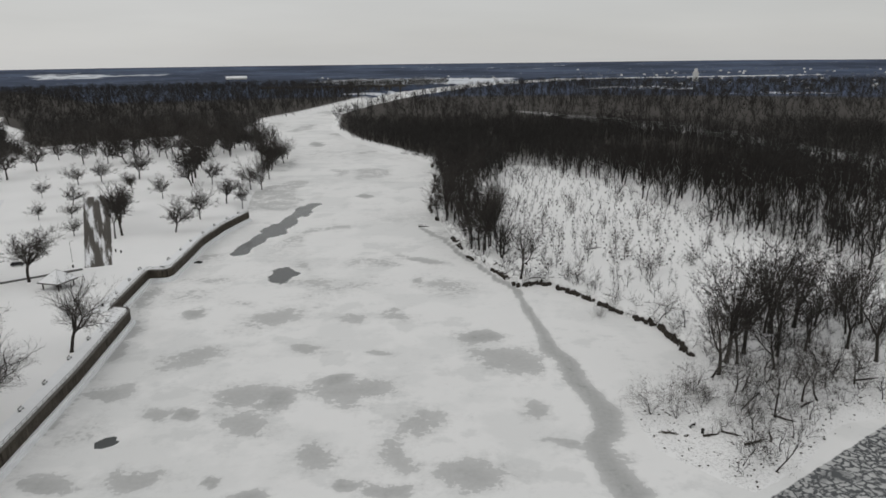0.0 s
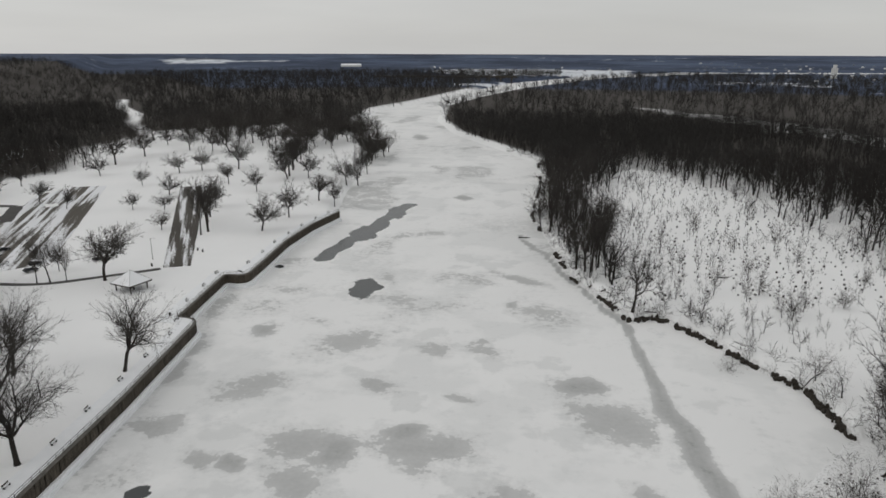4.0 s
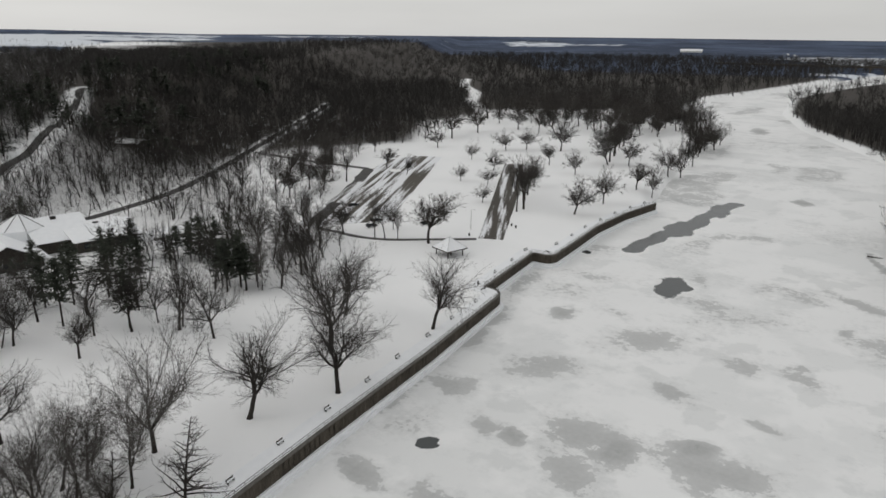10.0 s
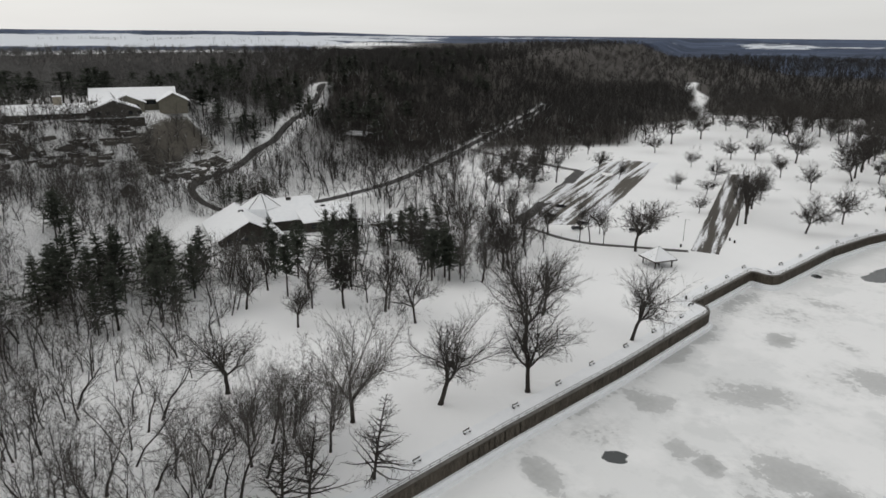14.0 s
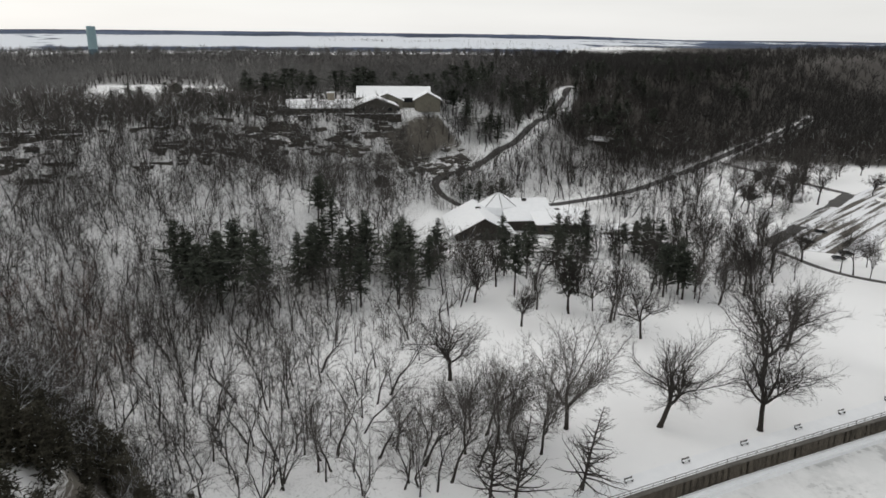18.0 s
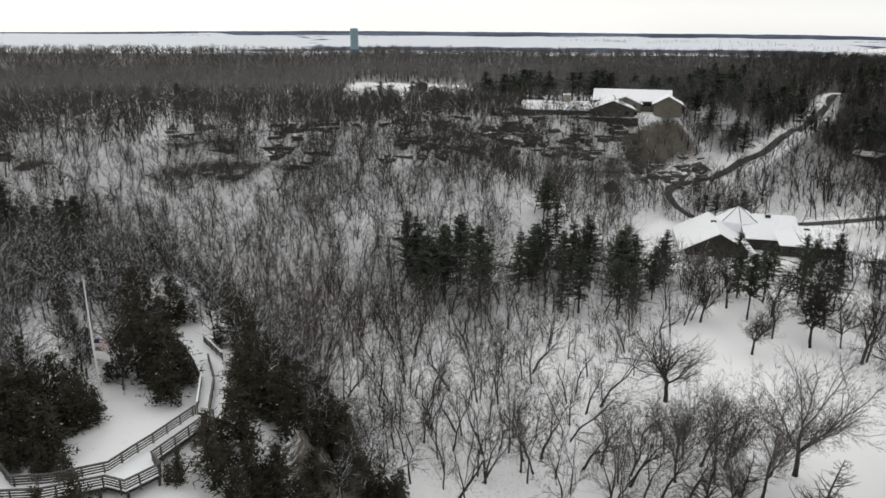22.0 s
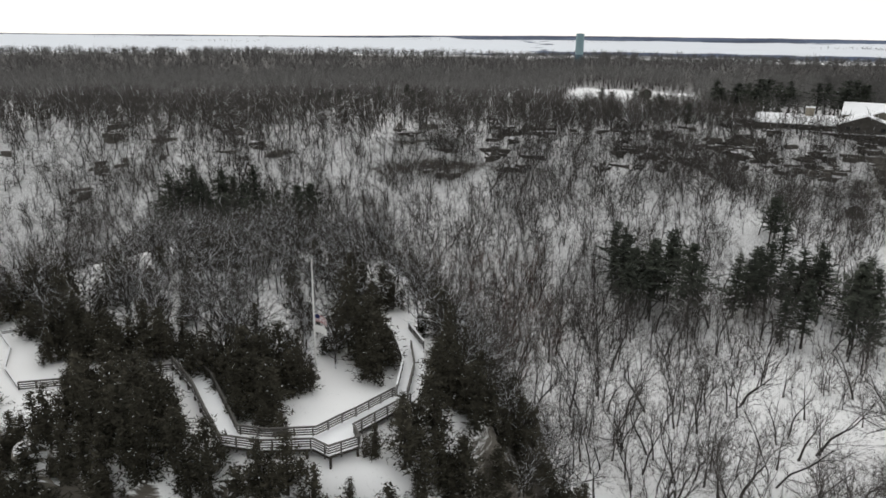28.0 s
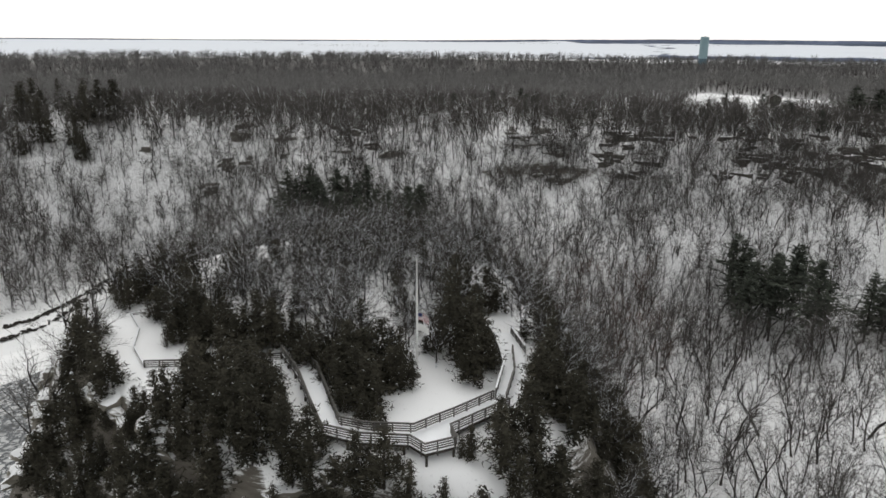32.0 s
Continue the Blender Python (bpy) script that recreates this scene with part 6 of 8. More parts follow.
# stiffening ribs on the river face
rib_bm = bmesh.new(); box(rib_bm, -0.2, 0.0, -0.3, 0.3, -0.4, 4.2, bevel=0.05)
rib_me = bpy.data.meshes.new("rib"); rib_bm.to_mesh(rib_me); rib_bm.free(); rib_me.materials.append(CONCRETE)
post_bm = bmesh.new(); tube(post_bm, [(0, 0, 0), (0, 0, 1.05)], [0.045, 0.045], 5)
post_me = bpy.data.meshes.new("rail_post"); post_bm.to_mesh(post_me); post_bm.free(); post_me.materials.append(STEEL_DARK)


def along(pts, step):
    """Spots every step metres along a line, with the heading there."""
    carry = 0.0
    for (ax, ay), (bx, by) in zip(pts, pts[1:]):
        length = math.hypot(bx - ax, by - ay)
        s = carry
        while s < length:
            f = s / length
            yield ax + (bx - ax) * f, ay + (by - ay) * f, math.atan2(by - ay, bx - ax)
            s += step
        carry = s - length


for x, y, a in along(SEAWALL, 1.5):
    shared("rib", rib_me, wall, Matrix.Translation((x, y, 0)) @ Matrix.Rotation(a + math.pi / 2, 4, "Z") @ Matrix.Rotation(math.pi, 4, "Z"))
rail = thing("railing", pose(0, 0, 0), "low dark steel railing along the river wall", "railing", kind="structure")
for x, y, a in along([tuple(p) for p in offset_line(SEAWALL, 0.45)], 2.4):
    shared("rail_post", post_me, rail, Matrix.Translation((x, y, 4.6)))
for z in (5.1, 5.62):
    strip("rail_bar", [tuple(p) for p in offset_line(SEAWALL, 0.42)], 0.0, 0.07, z, z + 0.07, STEEL_DARK, rail)


# ---- roads and car parks ----
def drape(name, line, width, material, label, category, lift=0.06, ragged=0.0, level=14):
    """A road laid over the ground."""
    for _ in range(3):                                              # round the bends
        line = [line[0]] + [((a[0] * (1 - f) + b[0] * f), (a[1] * (1 - f) + b[1] * f)) for a, b in zip(line, line[1:]) for f in (0.25, 0.75)] + [line[-1]]
    fine = list(along(line, 3.0))
    bm = bmesh.new()
    rows = []
    n = 5
    for x, y, a in fine:
        row = []
        for k in range(n):
            o = (k / (n - 1) - 0.5) * width * (1 + ragged * (vnoise(np.array([x]), np.array([y + 40 * (k > 2)]), 6)[0] - 0.5))
            px, py = x - math.sin(a) * o, y + math.cos(a) * o
            row.append((px, py))
        rows.append(row)
    flat_ = np.array(rows).reshape(-1, 2)
    zs = height(flat_[:, 0], flat_[:, 1]).reshape(len(rows), n)
    zs = np.maximum(zs.max(1, keepdims=True) * 0.6 + zs * 0.4, zs)
    for _ in range(level):
        zs[1:-1] = np.maximum((zs[:-2] + zs[1:-1] + zs[2:]) / 3, zs[1:-1])
    vs = [[bm.verts.new((px, py, z + lift)) for (px, py), z in zip(r, zr)] for r, zr in zip(rows, zs)]
    low = [[bm.verts.new((r[k].co.x, r[k].co.y, r[k].co.z - 0.7)) for k in (0, n - 1)] for r in vs]
    for i in range(len(vs) - 1):
        for k in range(n - 1):
            bm.faces.new((vs[i][k], vs[i + 1][k], vs[i + 1][k + 1], vs[i][k + 1]))
        bm.faces.new((vs[i][0], low[i][0], low[i + 1][0], vs[i + 1][0]))
        bm.faces.new((vs[i][n - 1], vs[i + 1][n - 1], low[i + 1][1], low[i][1]))
    bmesh.ops.recalc_face_normals(bm, faces=bm.faces)
    return tagged(part(name, bm, material), label, category, kind="structure")


drape("road", LOW_ROAD[2:], 5.0, ASPHALT, "cleared dark road curving past the visitor centre", "road")
drape("road", UP_ROAD, 3.4, ASPHALT, "cleared dark road climbing the wooded bluff", "road", level=3)
drape("road", LOT_ROAD[:3], 4.5, ASPHALT, "narrow dark road to the car park", "road")


drape("road", LOT_ROAD[2:5], 6.0, ASPHALT, "dark wet lane beside the car park", "road", 0.09, 0.5)


def lot_mat(name, amount, a, b):
    """Tarmac half under trodden snow, ploughed in lanes."""
    m, n, l, p = node_mat(name)
    co = n.new("ShaderNodeTexCoord")
    mp_ = n.new("ShaderNodeMapping"); mp_.inputs["Scale"].default_value = (1.5, 0.07, 1.0)
    l.new(co.outputs["Object"], mp_.inputs["Vector"])
    big, small = n.new("ShaderNodeTexNoise"), n.new("ShaderNodeTexNoise")
    big.inputs["Scale"].default_value, big.inputs["Detail"].default_value = 0.22, 6
    small.inputs["Scale"].default_value, small.inputs["Detail"].default_value = 1.3, 6
    l.new(mp_.outputs[0], big.inputs["Vector"]); l.new(co.outputs["Object"], small.inputs["Vector"])
    add = n.new("ShaderNodeMath"); add.operation = "MULTIPLY_ADD"; add.inputs[1].default_value = 0.3
    l.new(small.outputs["Fac"], add.inputs[0]); l.new(big.outputs["Fac"], add.inputs[2])
    cut = n.new("ShaderNodeMapRange")
    cut.inputs["From Min"].default_value, cut.inputs["From Max"].default_value = amount, amount + 0.05
    l.new(add.outputs[0], cut.inputs["Value"])
    tar = n.new("ShaderNodeMix"); tar.data_type = "RGBA"
    tar.inputs["A"].default_value, tar.inputs["B"].default_value = (*a, 1), (*b, 1)
    l.new(small.outputs["Fac"], tar.inputs["Factor"])
    mix = n.new("ShaderNodeMix"); mix.data_type = "RGBA"; mix.inputs["A"].default_value = (0.78, 0.79, 0.81, 1)
    l.new(cut.outputs[0], mix.inputs["Factor"]); l.new(tar.outputs["Result"], mix.inputs["B"])
    l.new(mix.outputs["Result"], p.inputs["Base Color"])
    p.inputs["Roughness"].default_value = 0.75
    return m


def slab(name, corners, material, label, category, z=4.62):
    """A level surface with four corners, its length along its own y."""
    a, b, c, d = (Vector((*p, 0)) for p in corners)
    turn = math.atan2((d - a).y, (d - a).x) - math.pi / 2
    m = Matrix.Translation((a.x, a.y, z)) @ Matrix.Rotation(turn, 4, "Z")
    inv = m.inverted()
    bm = bmesh.new()
    n = 24
    top = []
    for i in range(n + 1):
        f = i / n
        left, right = a.lerp(d, f), b.lerp(c, f)
        top.append([bm.verts.new(inv @ Vector((*(left.lerp(right, g) + Vector((0.5 * noise.noise((i * 0.7, g * 9, 3)), 0, 0)) * (g in (0, 1))).xy, z))) for g in (0, 0.25, 0.5, 0.75, 1)])
    for r, s in zip(top, top[1:]):
        for k in range(4):
            bm.faces.new((r[k], r[k + 1], s[k + 1], s[k]))
    ext = bmesh.ops.extrude_face_region(bm, geom=list(bm.faces))
    bmesh.ops.translate(bm, verts=[v for v in ext["geom"] if isinstance(v, bmesh.types.BMVert)], vec=(0, 0, -0.5))
    bmesh.ops.recalc_face_normals(bm, faces=bm.faces)
    ob = part(name, bm, material)
    ob.matrix_world = m
    return tagged(ob, label, category, kind="structure")


LOT_LONG, LOT_WIDE = lot_mat("lot_long", 0.57, (0.020, 0.017, 0.013), (0.075, 0.062, 0.045)), lot_mat("lot_wide", 0.64, (0.032, 0.027, 0.021), (0.10, 0.085, 0.064))
slab("car_park", [(-133.7, 247), (-125, 250.5), (-192, 392), (-204, 386)], LOT_LONG, "long muddy car park half cleared of snow", "car park")
slab("car_park", [(-200, 217), (-176, 246), (-246, 382), (-274, 369)], LOT_WIDE, "wide car park with ploughed dark lanes in snow", "car park")
drape("path", [(-192, 222), (-165, 221), (-150, 232), (-132, 247)], 2.2, ASPHALT, "cleared dark path to the shelter", "path", 0.12)


# ---- buildings ----
def gable(parent, x0, x1, y0, y1, z0, eave, ridge, wall_m, roof_m, over=0.8, along_x=True, thick=0.35):
    """A gabled block: walls with gables, and two roof slopes with thickness, under snow."""
    bm = bmesh.new()
    if along_x:
        ym = (y0 + y1) / 2
        prof = [(y0, z0), (y1, z0), (y1, eave), (ym, ridge), (y0, eave)]
        ends = [[bm.verts.new((x, y, z)) for y, z in prof] for x in (x0, x1)]
    else:
        xm = (x0 + x1) / 2
        prof = [(x0, z0), (x1, z0), (x1, eave), (xm, ridge), (x0, eave)]
        ends = [[bm.verts.new((x, y, z)) for x, z in prof] for y in (y0, y1)]
    bm.faces.new(ends[0]); bm.faces.new(ends[1][::-1])
    for k in range(5):
        bm.faces.new((ends[0][k], ends[1][k], ends[1][(k + 1) % 5], ends[0][(k + 1) % 5]))
    bmesh.ops.recalc_face_normals(bm, faces=bm.faces)
    body = part("wall", bm, wall_m, parent)
    for side in (-1, 1):
        bm = bmesh.new()
        if along_x:
            half = (y1 - y0) / 2; ym = (y0 + y1) / 2
            drop = (ridge - eave) * over / half
            pts = [(x0 - over, ym, ridge), (x1 + over, ym, ridge), (x1 + over, ym + side * (half + over), eave - drop), (x0 - over, ym + side * (half + over), eave - drop)]
        else:
            half = (x1 - x0) / 2; xm = (x0 + x1) / 2
            drop = (ridge - eave) * over / half
            pts = [(xm, y0 - over, ridge), (xm, y1 + over, ridge), (xm + side * (half + over), y1 + over, eave - drop), (xm + side * (half + over), y0 - over, eave - drop)]
        lo = [bm.verts.new((a, b, c + 0.03)) for a, b, c in pts]
        hi = [bm.verts.new((a, b, c + thick)) for a, b, c in pts]
        bm.faces.new(lo); bm.faces.new(hi)
        for k in range(4):
            bm.faces.new((lo[k], lo[(k + 1) % 4], hi[(k + 1) % 4], hi[k]))
        bmesh.ops.recalc_face_normals(bm, faces=bm.faces)
        bmesh.ops.bevel(bm, geom=list(bm.edges), offset=0.08, segments=1, affect="EDGES")
        part("roof", bm, roof_m, parent, "roof slope under thick snow")
    return body


def windows(parent, spots, w, h, axis="x"):
    """Framed dark windows: spots are centres on the wall's face."""
    for x, y, z in spots:
        fr = bmesh.new(); pn = bmesh.new()
        a, b = (w / 2, 0.06) if axis == "x" else (0.06, w / 2)
        box(fr, x - a, x + a, y - b, y + b, z - h / 2, z + h / 2, bevel=0.02)
        a, b = (w / 2 - 0.12, 0.09) if axis == "x" else (0.09, w / 2 - 0.12)
        box(pn, x - a, x + a, y - b, y + b, z - h / 2 + 0.12, z + h / 2 - 0.12)
        f = part("window", fr, WOOD_DARK, parent)
        part("pane", pn, GLASS_DARK, f)


def site(name, x, y, z, turn, label, category):
    return thing(name, Matrix.Translation((x, y, z)) @ Matrix.Rotation(radians(turn), 4, "Z"), label, category)


# visitor centre: low dark timber halls under deep snow roofs; its front looks at the river (+x)
vc = site("visitor_centre", -238, 140, 4.6, -12, "low dark timber visitor centre under deep snow", "building")
gable(vc, -16, 10, -22, -2, 0, 3.2, 8.6, WOOD_DARK, SNOW, 2.4)
gable(vc, -30, -2, 0, 16, 0, 4.6, 9.4, WOOD_DARK, SNOW, 1.6, along_x=False)
gable(vc, -22, 4, 10, 30, 0, 4.2, 6.6, WOOD_DARK, SNOW, 1.4, along_x=False)
bm = bmesh.new()
ring = [bm.verts.new((-16 + 8.5 * math.cos(a), -2 + 8.5 * math.sin(a), 7.6)) for a in (math.pi / 4 * k for k in range(8))]
tip = bm.verts.new((-16, -2, 12.4))
base_ = [bm.verts.new((v.co.x, v.co.y, 0)) for v in ring]
for k in range(8):
    bm.faces.new((ring[k], ring[(k + 1) % 8], tip))
    bm.faces.new((base_[k], base_[(k + 1) % 8], ring[(k + 1) % 8], ring[k]))
bmesh.ops.recalc_face_normals(bm, faces=bm.faces)
part("roof_lantern", bm, SNOW, vc, "eight-sided roof under snow")
for k in (0, 1, 6, 7):
    a = math.pi / 4 * k
    bm = bmesh.new(); tube(bm, [(-16, -2, 12.45), (-16 + 8.5 * math.cos(a), -2 + 8.5 * math.sin(a), 7.66)], [0.12, 0.12], 5); part("hip_cap", bm, STEEL_DARK, vc)
for x, y, z in ((-4, -12, 8.9), (-14, 8, 9.7), (-8, 20, 6.9)):
    bm = bmesh.new(); box(bm, x - 0.5, x + 0.5, y - 0.9, y + 0.9, z - 1.2, z + 0.25, bevel=0.05); part("vent", bm, STEEL_DARK, vc, "dark roof vent above the snow")
bm = bmesh.new(); box(bm, -6, 18, 32, 50, 0, 0.9, bevel=0.08); part("terrace", bm, SNOW, vc, "snow-covered terrace")
bm = bmesh.new(); box(bm, 8, 9, 34, 48, 0.9, 1.7, bevel=0.05); part("parapet", bm, CONCRETE_LIGHT, vc)
windows(vc, [(10.05, y, 1.9) for y in (-19, -16, -13, -10, -7, -4.5)], 1.8, 1.6, "y")
windows(vc, [(4.05, y, 2.2) for y in (13, 16.5, 20, 23.5, 27)], 2.2, 2.0, "y")

# lodge on the bluff
LODGE_TAN = mat("buff_siding", (0.13, 0.12, 0.095), (0.20, 0.19, 0.155), 0.8, 0.8, 0.3)
z_l = 42.3
lodge = site("lodge", -322, 86, z_l, -8, "long low stone and timber lodge under snow on the bluff", "building")
gable(lodge, -6, 5, -18, 10, -2, 2.6, 5.4, TAN_WALL, SNOW, 1.0, along_x=False)
bm = bmesh.new(); box(bm, -1.6, 0.6, -0.5, 2.6, 3.5, 8.4, bevel=0.08); part("chimney", bm, STONE_WALL, lodge, "broad buff stone chimney")
bm = bmesh.new(); box(bm, -1.9, 0.9, -0.8, 2.9, 8.4, 8.75, bevel=0.06); part("chimney_cap", bm, SNOW, lodge)
windows(lodge, [(5.06, y, 1.3) for y in (-16, -13, -10, -7, -4, -1, 3, 6)], 2.0, 1.5, "y")
gable(lodge, -9, 6, 12, 30, -2, 3.2, 6.6, TAN_WALL, SNOW, 1.0)
windows(lodge, [(6.06, y, 1.6) for y in (15, 18.5, 27, 30.5)], 1.8, 1.6, "y")
bm = bmesh.new(); box(bm, 5.2, 8, -16, 32, -4.0, -0.3, bevel=0.1); part("terrace", bm, WOOD_DARK, lodge, "stone terrace along the front")
bm = bmesh.new(); box(bm, 5.3, 8.2, -16.2, 32.2, -0.3, -0.05, bevel=0.05); part("terrace_snow", bm, SNOW, lodge)
hall = site("lodge_hall", -345, 122, z_l + 0.5, -14, "large gabled lodge hall under snow behind the terrace", "building")
gable(hall, -10, 8, -17, 17, -2, 4.4, 8.4, LODGE_TAN, SNOW, 1.2, along_x=False)
gable(hall, 0, 15, -10, 4, -2, 3.4, 6.4, LODGE_TAN, SNOW, 1.0)
gable(hall, 2, 16, 10, 22, -2, 3.8, 7.0, LODGE_TAN, SNOW, 1.0)
windows(hall, [(8.06, y, 2.6) for y in (-14, 6, 8)], 2.2, 1.8, "y")
windows(hall, [(15.06, y, 1.8) for y in (-7, -3, 1)], 1.6, 1.6, "y")

# open picnic shelter by the wall
px_, py_ = -130.5, 223.5
shelter = site("picnic_shelter", px_, py_, ground_z(px_, py_), -17, "open timber picnic shelter with a snowy hipped roof", "shelter")
for sx_ in (-3.2, 3.2):
    for sy_ in (-3.2, 3.2):
        bm = bmesh.new(); box(bm, sx_ - 0.17, sx_ + 0.17, sy_ - 0.17, sy_ + 0.17, -0.3, 2.6, bevel=0.03); part("post", bm, WOOD_DARK, shelter)
for a, b in ((-3.2, 1), (3.2, 1), (-3.2, 0), (3.2, 0)):
    bm = bmesh.new()
    box(bm, *((a - 0.12, a + 0.12, -3.4, 3.4) if b else (-3.4, 3.4, a - 0.12, a + 0.12)), 2.4, 2.75, bevel=0.02); part("beam", bm, WOOD_DARK, shelter)
bm = bmesh.new()
c = [bm.verts.new((sx_ * 4.3, sy_ * 4.3, 2.6)) for sx_, sy_ in ((-1, -1), (1, -1), (1, 1), (-1, 1))]
c2 = [bm.verts.new((sx_ * 4.3, sy_ * 4.3, 2.88)) for sx_, sy_ in ((-1, -1), (1, -1), (1, 1), (-1, 1))]
t_ = bm.verts.new((0, 0, 6.5))
for k in range(4):
    bm.faces.new((c[k], c[(k + 1) % 4], c2[(k + 1) % 4], c2[k])); bm.faces.new((c2[k], c2[(k + 1) % 4], t_))
bm.faces.new(c[::-1])
part("roof", bm, SNOW, shelter, "hipped roof under snow")
bm = bmesh.new()
for a, b in ((-4.36, 1), (4.3, 1), (-4.36, 0), (4.3, 0)):
    box(bm, *((a, a + 0.06, -4.36, 4.36) if b else (-4.36, 4.36, a, a + 0.06)), 2.46, 2.86)
part("fascia", bm, WOOD_DARK, shelter)
for sx_, sy_ in ((-1, -1), (1, -1), (1, 1), (-1, 1)):
    bm = bmesh.new(); tube(bm, [(0, 0, 6.54), (sx_ * 4.32, sy_ * 4.32, 2.9)], [0.07, 0.07], 5); part("hip_cap", bm, METAL_GREY, shelter)
# dark sheet added below the roof to put in the shade inside
bm = bmesh.new(); box(bm, -4.2, 4.2, -4.2, 4.2, 2.45, 2.59); part("ceiling_boards", bm, WOOD_DARK, shelter)
bm = bmesh.new(); box(bm, -3.9, 3.9, -3.9, 3.9, -0.4, 0.08, bevel=0.03); part("floor", bm, SNOW, shelter, "concrete floor under drifted snow")
bm = bmesh.new(); box(bm, -1.0, 1.0, -0.4, 0.4, 0.7, 0.78); box(bm, -0.9, -0.8, -0.3, 0.3, -0.1, 0.7); box(bm, 0.8, 0.9, -0.3, 0.3, -0.1, 0.7)
part("table", bm, WOOD_DARK, shelter)

# water tower
wx_, wy_ = -853, -75.5
tower = site("water_tower", wx_, wy_, ground_z(wx_, wy_), 0, "pale blue cylindrical steel water tower above the woods", "water tower")
bm = bmesh.new(); tube(bm, [(0, 0, -1), (0, 0, 12)], [4.6, 4.6], 28); part("base", bm, mat("tower_foot_paint", (0.10, 0.16, 0.20), (0.16, 0.22, 0.26), 0.2, 0.5, 0.05), tower, "darker blue lower shell")
bm = bmesh.new(); tube(bm, [(0, 0, 12), (0, 0, 34.5), (0, 0, 35.2)], [4.62, 4.62, 4.2], 28); part("tank", bm, TOWER_PAINT, tower)
bm = bmesh.new(); tube(bm, [(0, 0, 35.2), (0, 0, 36.0)], [1.6, 0.4], 12); part("vent", bm, WHITE_PAINT, tower)

# small roofs in the woods
for x, y, w_, d_, turn, lab in ((-374, 258, 14, 8, 30, "small cabin under a snowy roof in the woods"), (-376, 300, 14, 7, 35, "dark cabin among bare trees"), (-283, 100, 6, 5, 0, "small snowy kiosk by the road"), (-430, 18, 9, 6, 10, "small dark shed in the snowy clearing")):
    cab = site("cabin", x, y, ground_z(x, y), turn, lab, "cabin")
    gable(cab, -w_ / 2, w_ / 2, -d_ / 2, d_ / 2, -1.5, 2.6, 4.2, WOOD_DARK, SNOW if "dark" not in lab else WOOD_DARK, 0.6)

# road bridge far up the river
bridge = site("road_bridge", 0, 0, 0, 0, "long low concrete road bridge far up the river", "bridge")
B0, B1 = Vector((-430, 1672, 10)), Vector((-100, 1722, 10))
bd = (B1 - B0).normalized(); bn = Vector((-bd.y, bd.x, 0))
strip("deck", [tuple(B0.xy), tuple(B1.xy)], -6, 6, 14.6, 17.6, CONCRETE, bridge)
for k in range(13):
    p_ = B0.lerp(B1, (k + 0.5) / 13)
    bm = bmesh.new(); box(bm, -1.2, 1.2, -5, 5, -3, 15.0, Matrix.Translation((p_.x, p_.y, 0)) @ Matrix.Rotation(math.atan2(bd.y, bd.x), 4, "Z"))
    part("pier", bm, CONCRETE, bridge)


# ---- boardwalks on the rock ----
POST_H = 1.2
dp_bm = bmesh.new(); box(dp_bm, -0.07, 0.07, -0.07, 0.07, -0.5, POST_H, bevel=0.015)
deck_post = bpy.data.meshes.new("post"); dp_bm.to_mesh(deck_post); dp_bm.free(); deck_post.materials.append(WOOD_GREY)
leg_bm = bmesh.new(); box(leg_bm, -0.11, 0.11, -0.11, 0.11, -1.25, 0.0, bevel=0.02)
deck_leg = bpy.data.meshes.new("leg"); leg_bm.to_mesh(deck_leg); leg_bm.free(); deck_leg.materials.append(WOOD_DARK)


def rail_run(parent, line, z, snow=True):
    """Posts and four boards along one edge of a boardwalk."""
    for x, y, a in along(line, 1.9):
        shared("post", deck_post, parent, Matrix.Translation((x, y, z)) @ Matrix.Rotation(a, 4, "Z"))
    x, y = line[-1]
    shared("post", deck_post, parent, Matrix.Translation((x, y, z)))
    for h in (0.25, 0.52, 0.79, 1.06):
        strip("rail_board", line, -0.03, 0.03, z + h, z + h + 0.14, WOOD_GREY, parent)
    strip("hand_rail", line, -0.1, 0.1, z + 1.2, z + 1.25, SNOW if snow else WOOD_GREY, parent, "hand rail capped with snow" if snow else "")


def decking(parent, outer, inner, z):
    """Floor between two edges, with joists' edge board and snow on top."""
    for name, z0, z1, m, lab in (("floor", z - 0.32, z, WOOD_DARK, ""), ("floor_snow", z + 0.004, z + 0.12, SNOW, "even snow on the boards")):
        bm = bmesh.new()
        lo = [bm.verts.new((x, y, z0)) for x, y in outer + inner[::-1]]
        hi = [bm.verts.new((v.co.x, v.co.y, z1)) for v in lo]
        n = len(outer)
        k = min(len(outer), len(inner)) - 1
        bm.faces.new(lo[::-1]); bm.faces.new(hi)
        for i in range(len(lo)):
            j = (i + 1) % len(lo)
            bm.faces.new((lo[i], lo[j], hi[j], hi[i]))
        bmesh.ops.triangulate(bm, faces=[f for f in bm.faces if len(f.verts) > 4])
        bmesh.ops.recalc_face_normals(bm, faces=bm.faces)
        part(name, bm, m, parent, lab)


